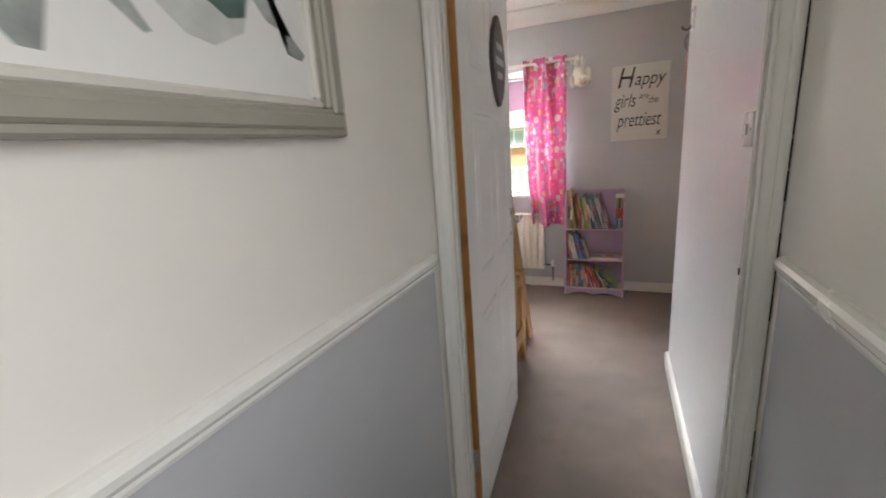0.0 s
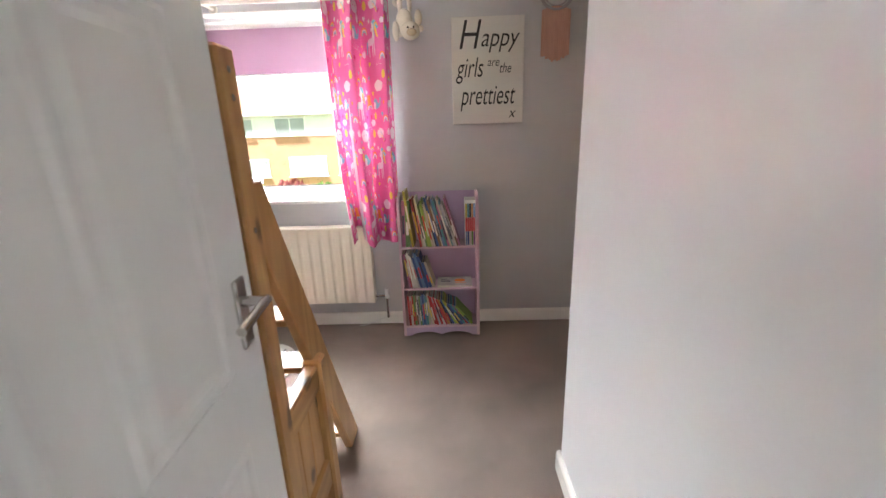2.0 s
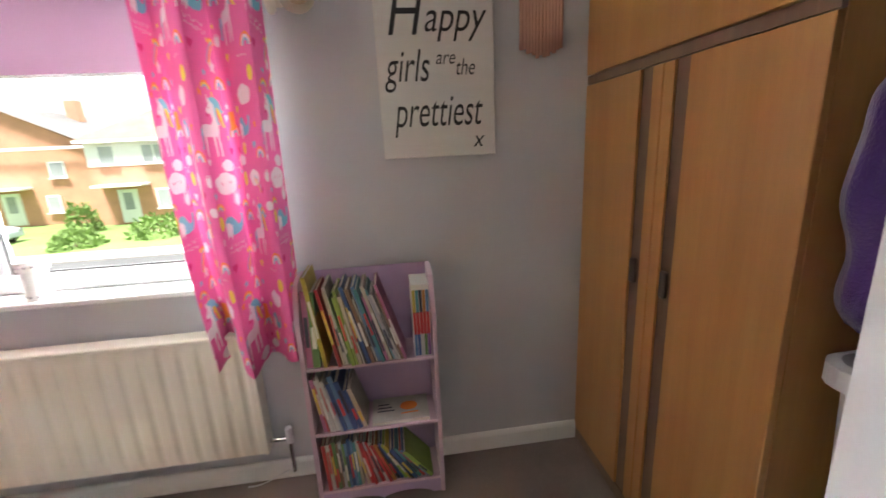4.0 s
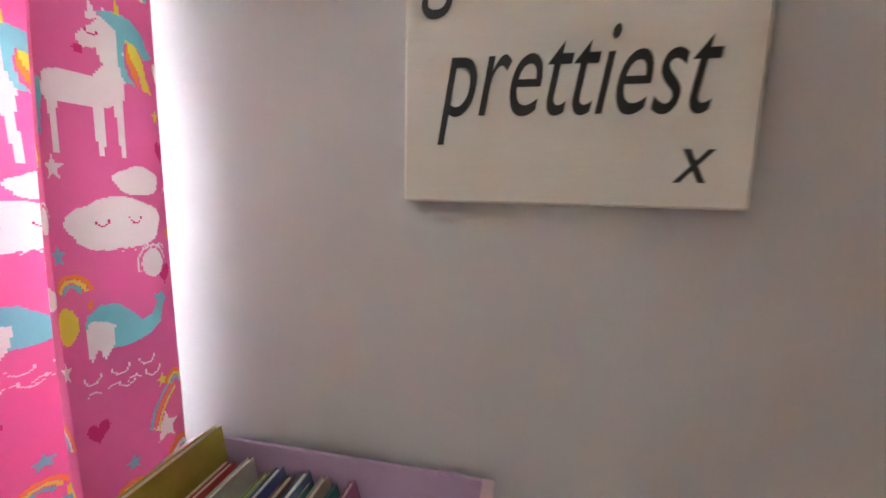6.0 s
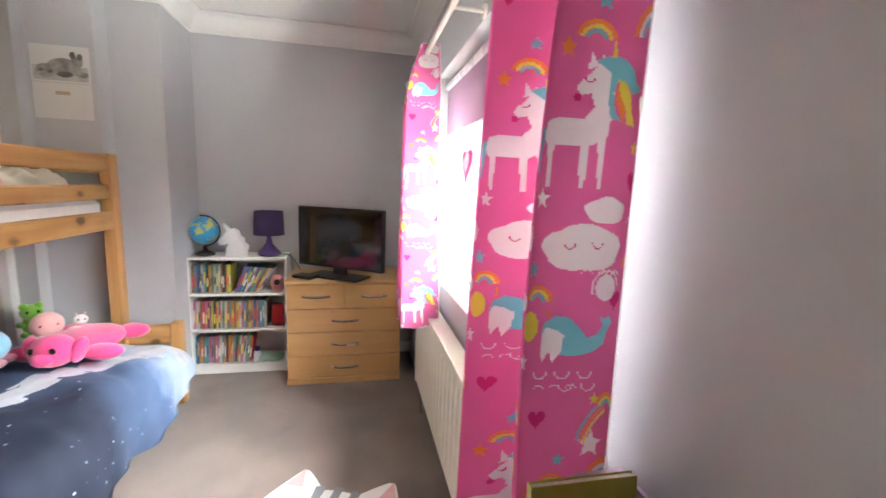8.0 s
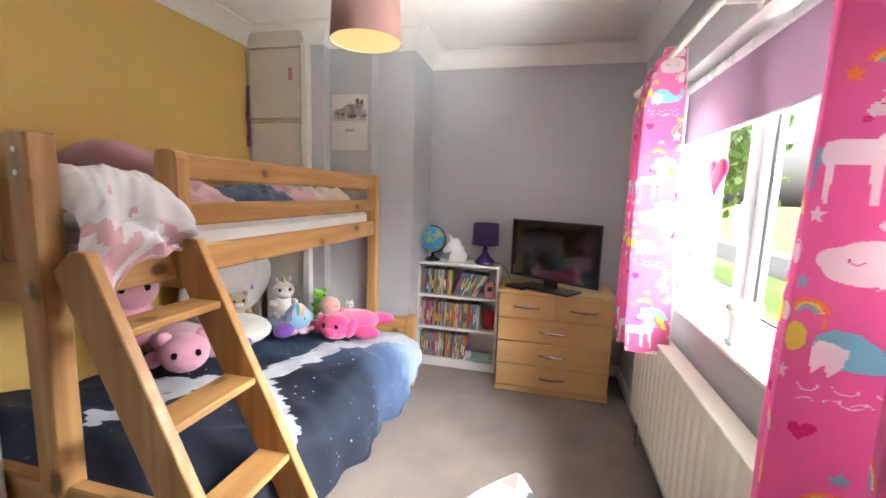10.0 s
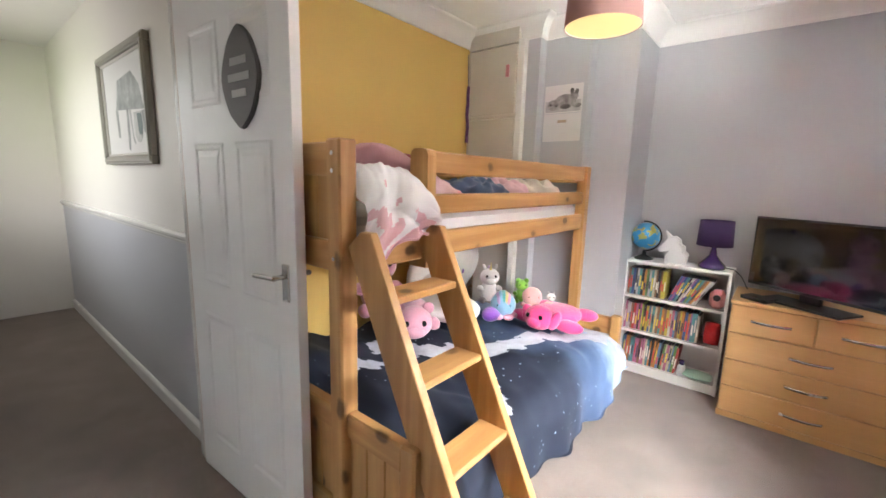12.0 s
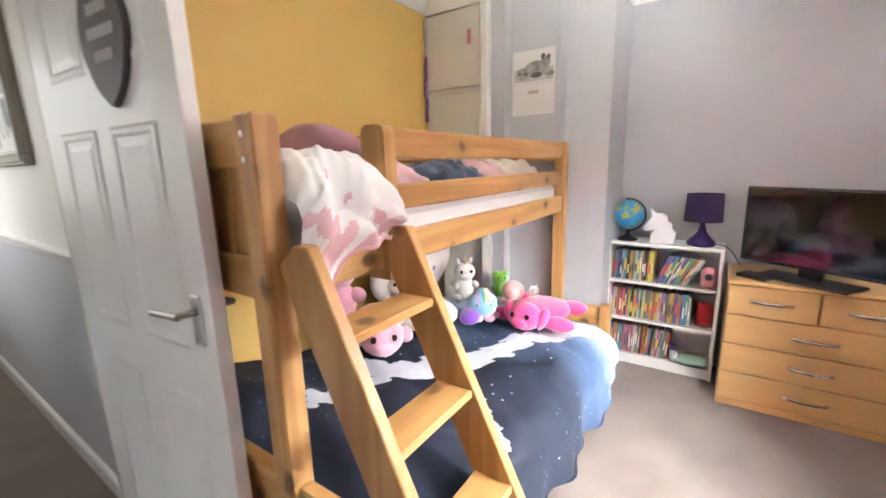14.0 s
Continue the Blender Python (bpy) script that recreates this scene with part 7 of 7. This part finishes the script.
sw = thing("light_switch", "white plastic single light switch on the pale wall", "light switch", pose(SX - 0.0005, 2.39, 1.322))
piece("plate", PVC, sw, (-0.011, 0, -0.043, 0.043, -0.043, 0.043), 0.004)
piece("rocker", PVC, sw, (-0.017, -0.0112, -0.008, 0.008, -0.013, 0.013), 0.002, "grey rocker")
for y in (-0.03, 0.03):
    bm = bmesh.new()
    rod(bm, (-0.0118, y, 0), (-0.0108, y, 0), 0.0035, n=10)
    part("screw", bm, DARK_METAL, sw)
hk = thing("wall_hook", "white plastic wall hook on the pale wall", "wall hook", pose(SX - 0.0005, 3.47, 1.80))
piece("plate", PVC, hk, (-0.012, 0, -0.03, 0.03, -0.03, 0.07), 0.005)
bm = bmesh.new()
for k in range(7):
    a, b = radians(180 + k * 26), radians(180 + (k + 1) * 26)
    rod(bm, (-0.03 + 0.018 * math.cos(a), 0, -0.005 + 0.018 * math.sin(a)), (-0.03 + 0.018 * math.cos(b), 0, -0.005 + 0.018 * math.sin(b)), 0.005, n=8)
part("hook", bm, DARK_METAL, hk)

# loose white cable along the skirting
cab = thing("loose_cable", "thin white cable trailing along the skirting board", "cable", pose(0.02, 4.868, 0))
pts = [Vector((-0.16 + 0.03 * k, -0.006 - 0.012 * math.sin(k * 0.5), 0.004 + 0.062 * math.sin(min(1.0, k / 7) * 1.57) ** 2)) for k in range(8)]
bm = bmesh.new()
for a, b in zip(pts, pts[1:]):
    rod(bm, a, b, 0.0025, n=6)
part("cable", bm, PVC, cab)

# ---- wardrobe nook: laundry bin, bag, dressing gown ----
BIN = surface("pale_grey_plastic", (0.60, 0.60, 0.62), 0.35, vary=0.05)
bn = thing("laundry_bin", "tall pale grey plastic laundry bin beside the wardrobe", "laundry bin", pose(1.50, 3.80, 0))
bm = bmesh.new()
def rrect(w, d, z, r=0.05):
    pts = []
    for cx, cy, a0 in ((w / 2 - r, d / 2 - r, 0), (-w / 2 + r, d / 2 - r, 90), (-w / 2 + r, -d / 2 + r, 180), (w / 2 - r, -d / 2 + r, 270)):
        for k in range(5):
            a = radians(a0 + 22.5 * k)
            pts.append((cx + r * math.cos(a), cy + r * math.sin(a), z))
    return pts
levels = [rrect(0.30, 0.24, 0.0), rrect(0.36, 0.30, 0.86), rrect(0.40, 0.34, 0.865), rrect(0.40, 0.34, 0.905), rrect(0.37, 0.31, 0.91), rrect(0.35, 0.29, 0.86), rrect(0.31, 0.25, 0.25)]
rings = [[bm.verts.new(p) for p in lv] for lv in levels]
for ra, rb in zip(rings, rings[1:]):
    for i in range(len(ra)):
        bm.faces.new((ra[i], ra[(i + 1) % len(ra)], rb[(i + 1) % len(ra)], rb[i]))
bm.faces.new(list(reversed(rings[0]))), bm.faces.new(rings[-1])
part("bin_body", bm, BIN, bn)
cushion("cloth_bundle", "pale pink dotted cloth bundled on top of the laundry bin", pose(1.50, 3.76, 0.97, 60, 0, 0), (0.13, 0.15, 0.09), PINK_SHEET, "cloth")
PURP = surface("purple_fleece", (0.075, 0.025, 0.20), 0.95, vary=0.25, scale=12, grain=150, bump=0.6, sheen=0.5, deep=0.005)


def garment(name, label, m, rows, mat_, folds, thick, n=44, cat="dressing gown"):
    """A hanging garment: rows of (height, half width, offset), with vertical folds back and front."""
    t = thing(name, label, cat, m)
    bm = bmesh.new()
    rings = []
    zs = np.linspace(rows[0][0], rows[-1][0], 30)
    ws = np.interp(-zs, [-r[0] for r in rows], [r[1] for r in rows])
    for _ in range(3):
        ws[1:-1] = (ws[:-2] + 2 * ws[1:-1] + ws[2:]) / 4
    for i, (z, w) in enumerate(zip(zs.tolist(), ws.tolist())):
        j, ox = i / 5, 0.012 * math.sin(0.55 * i)
        ring = []
        for k in range(n):
            a = 2 * math.pi * k / n
            c, s_ = math.cos(a), math.sin(a)
            wob = 1 + 0.22 * math.sin(folds * a + 0.5 * j) * min(1.0, j / 2)
            ring.append(bm.verts.new((ox + w * c, thick * (s_ * wob * 0.5 + 0.5), z)))
        rings.append(ring)
    for ra, rb in zip(rings, rings[1:]):
        for i in range(n):
            bm.faces.new((ra[i], ra[(i + 1) % n], rb[(i + 1) % n], rb[i]))
    bm.faces.new(rings[0]), bm.faces.new(list(reversed(rings[-1])))
    part("cloth", bm, mat_, t, smooth=True)
    return t


garment("dressing_gown", "purple fleece dressing gown hanging on the wardrobe side", pose(1.445, 4.014, 0.0, 0, 0, 180), [(1.44, 0.03, 0), (1.40, 0.09, 0), (1.28, 0.15, 0.02), (1.20, 0.13, 0.01), (1.05, 0.11, 0), (0.98, 0.085, 0), (0.94, 0.05, 0)], PURP, 7, 0.12)
# garments on the bed side of the open door
TAUPE = surface("taupe_fleece", (0.30, 0.25, 0.22), 0.95, vary=0.15, scale=10, grain=150, bump=0.5, sheen=0.4)
STARRY = surface("pink_and_teal_fleece", (0.55, 0.10, 0.36), 0.95, vary=0.5, scale=5, grain=150, bump=0.4, sheen=0.4)
back = door.matrix_world
for x, mt, lab, zb in ((0.56, TAUPE, "taupe fleece all-in-one hanging on the door back", 0.62), (0.25, STARRY, "pink and teal fleece dressing gown on the door back", 0.80)):
    g = garment("dressing_gown", lab, back @ pose(x, LEAF_T + 0.0095, 0), [(1.93, 0.02, 0), (1.86, 0.06, 0), (1.70, 0.10, 0), (1.40, 0.12, 0), (1.1, 0.13, 0), (0.85, 0.11, 0), (zb, 0.07, 0)], mt, 6, 0.03)
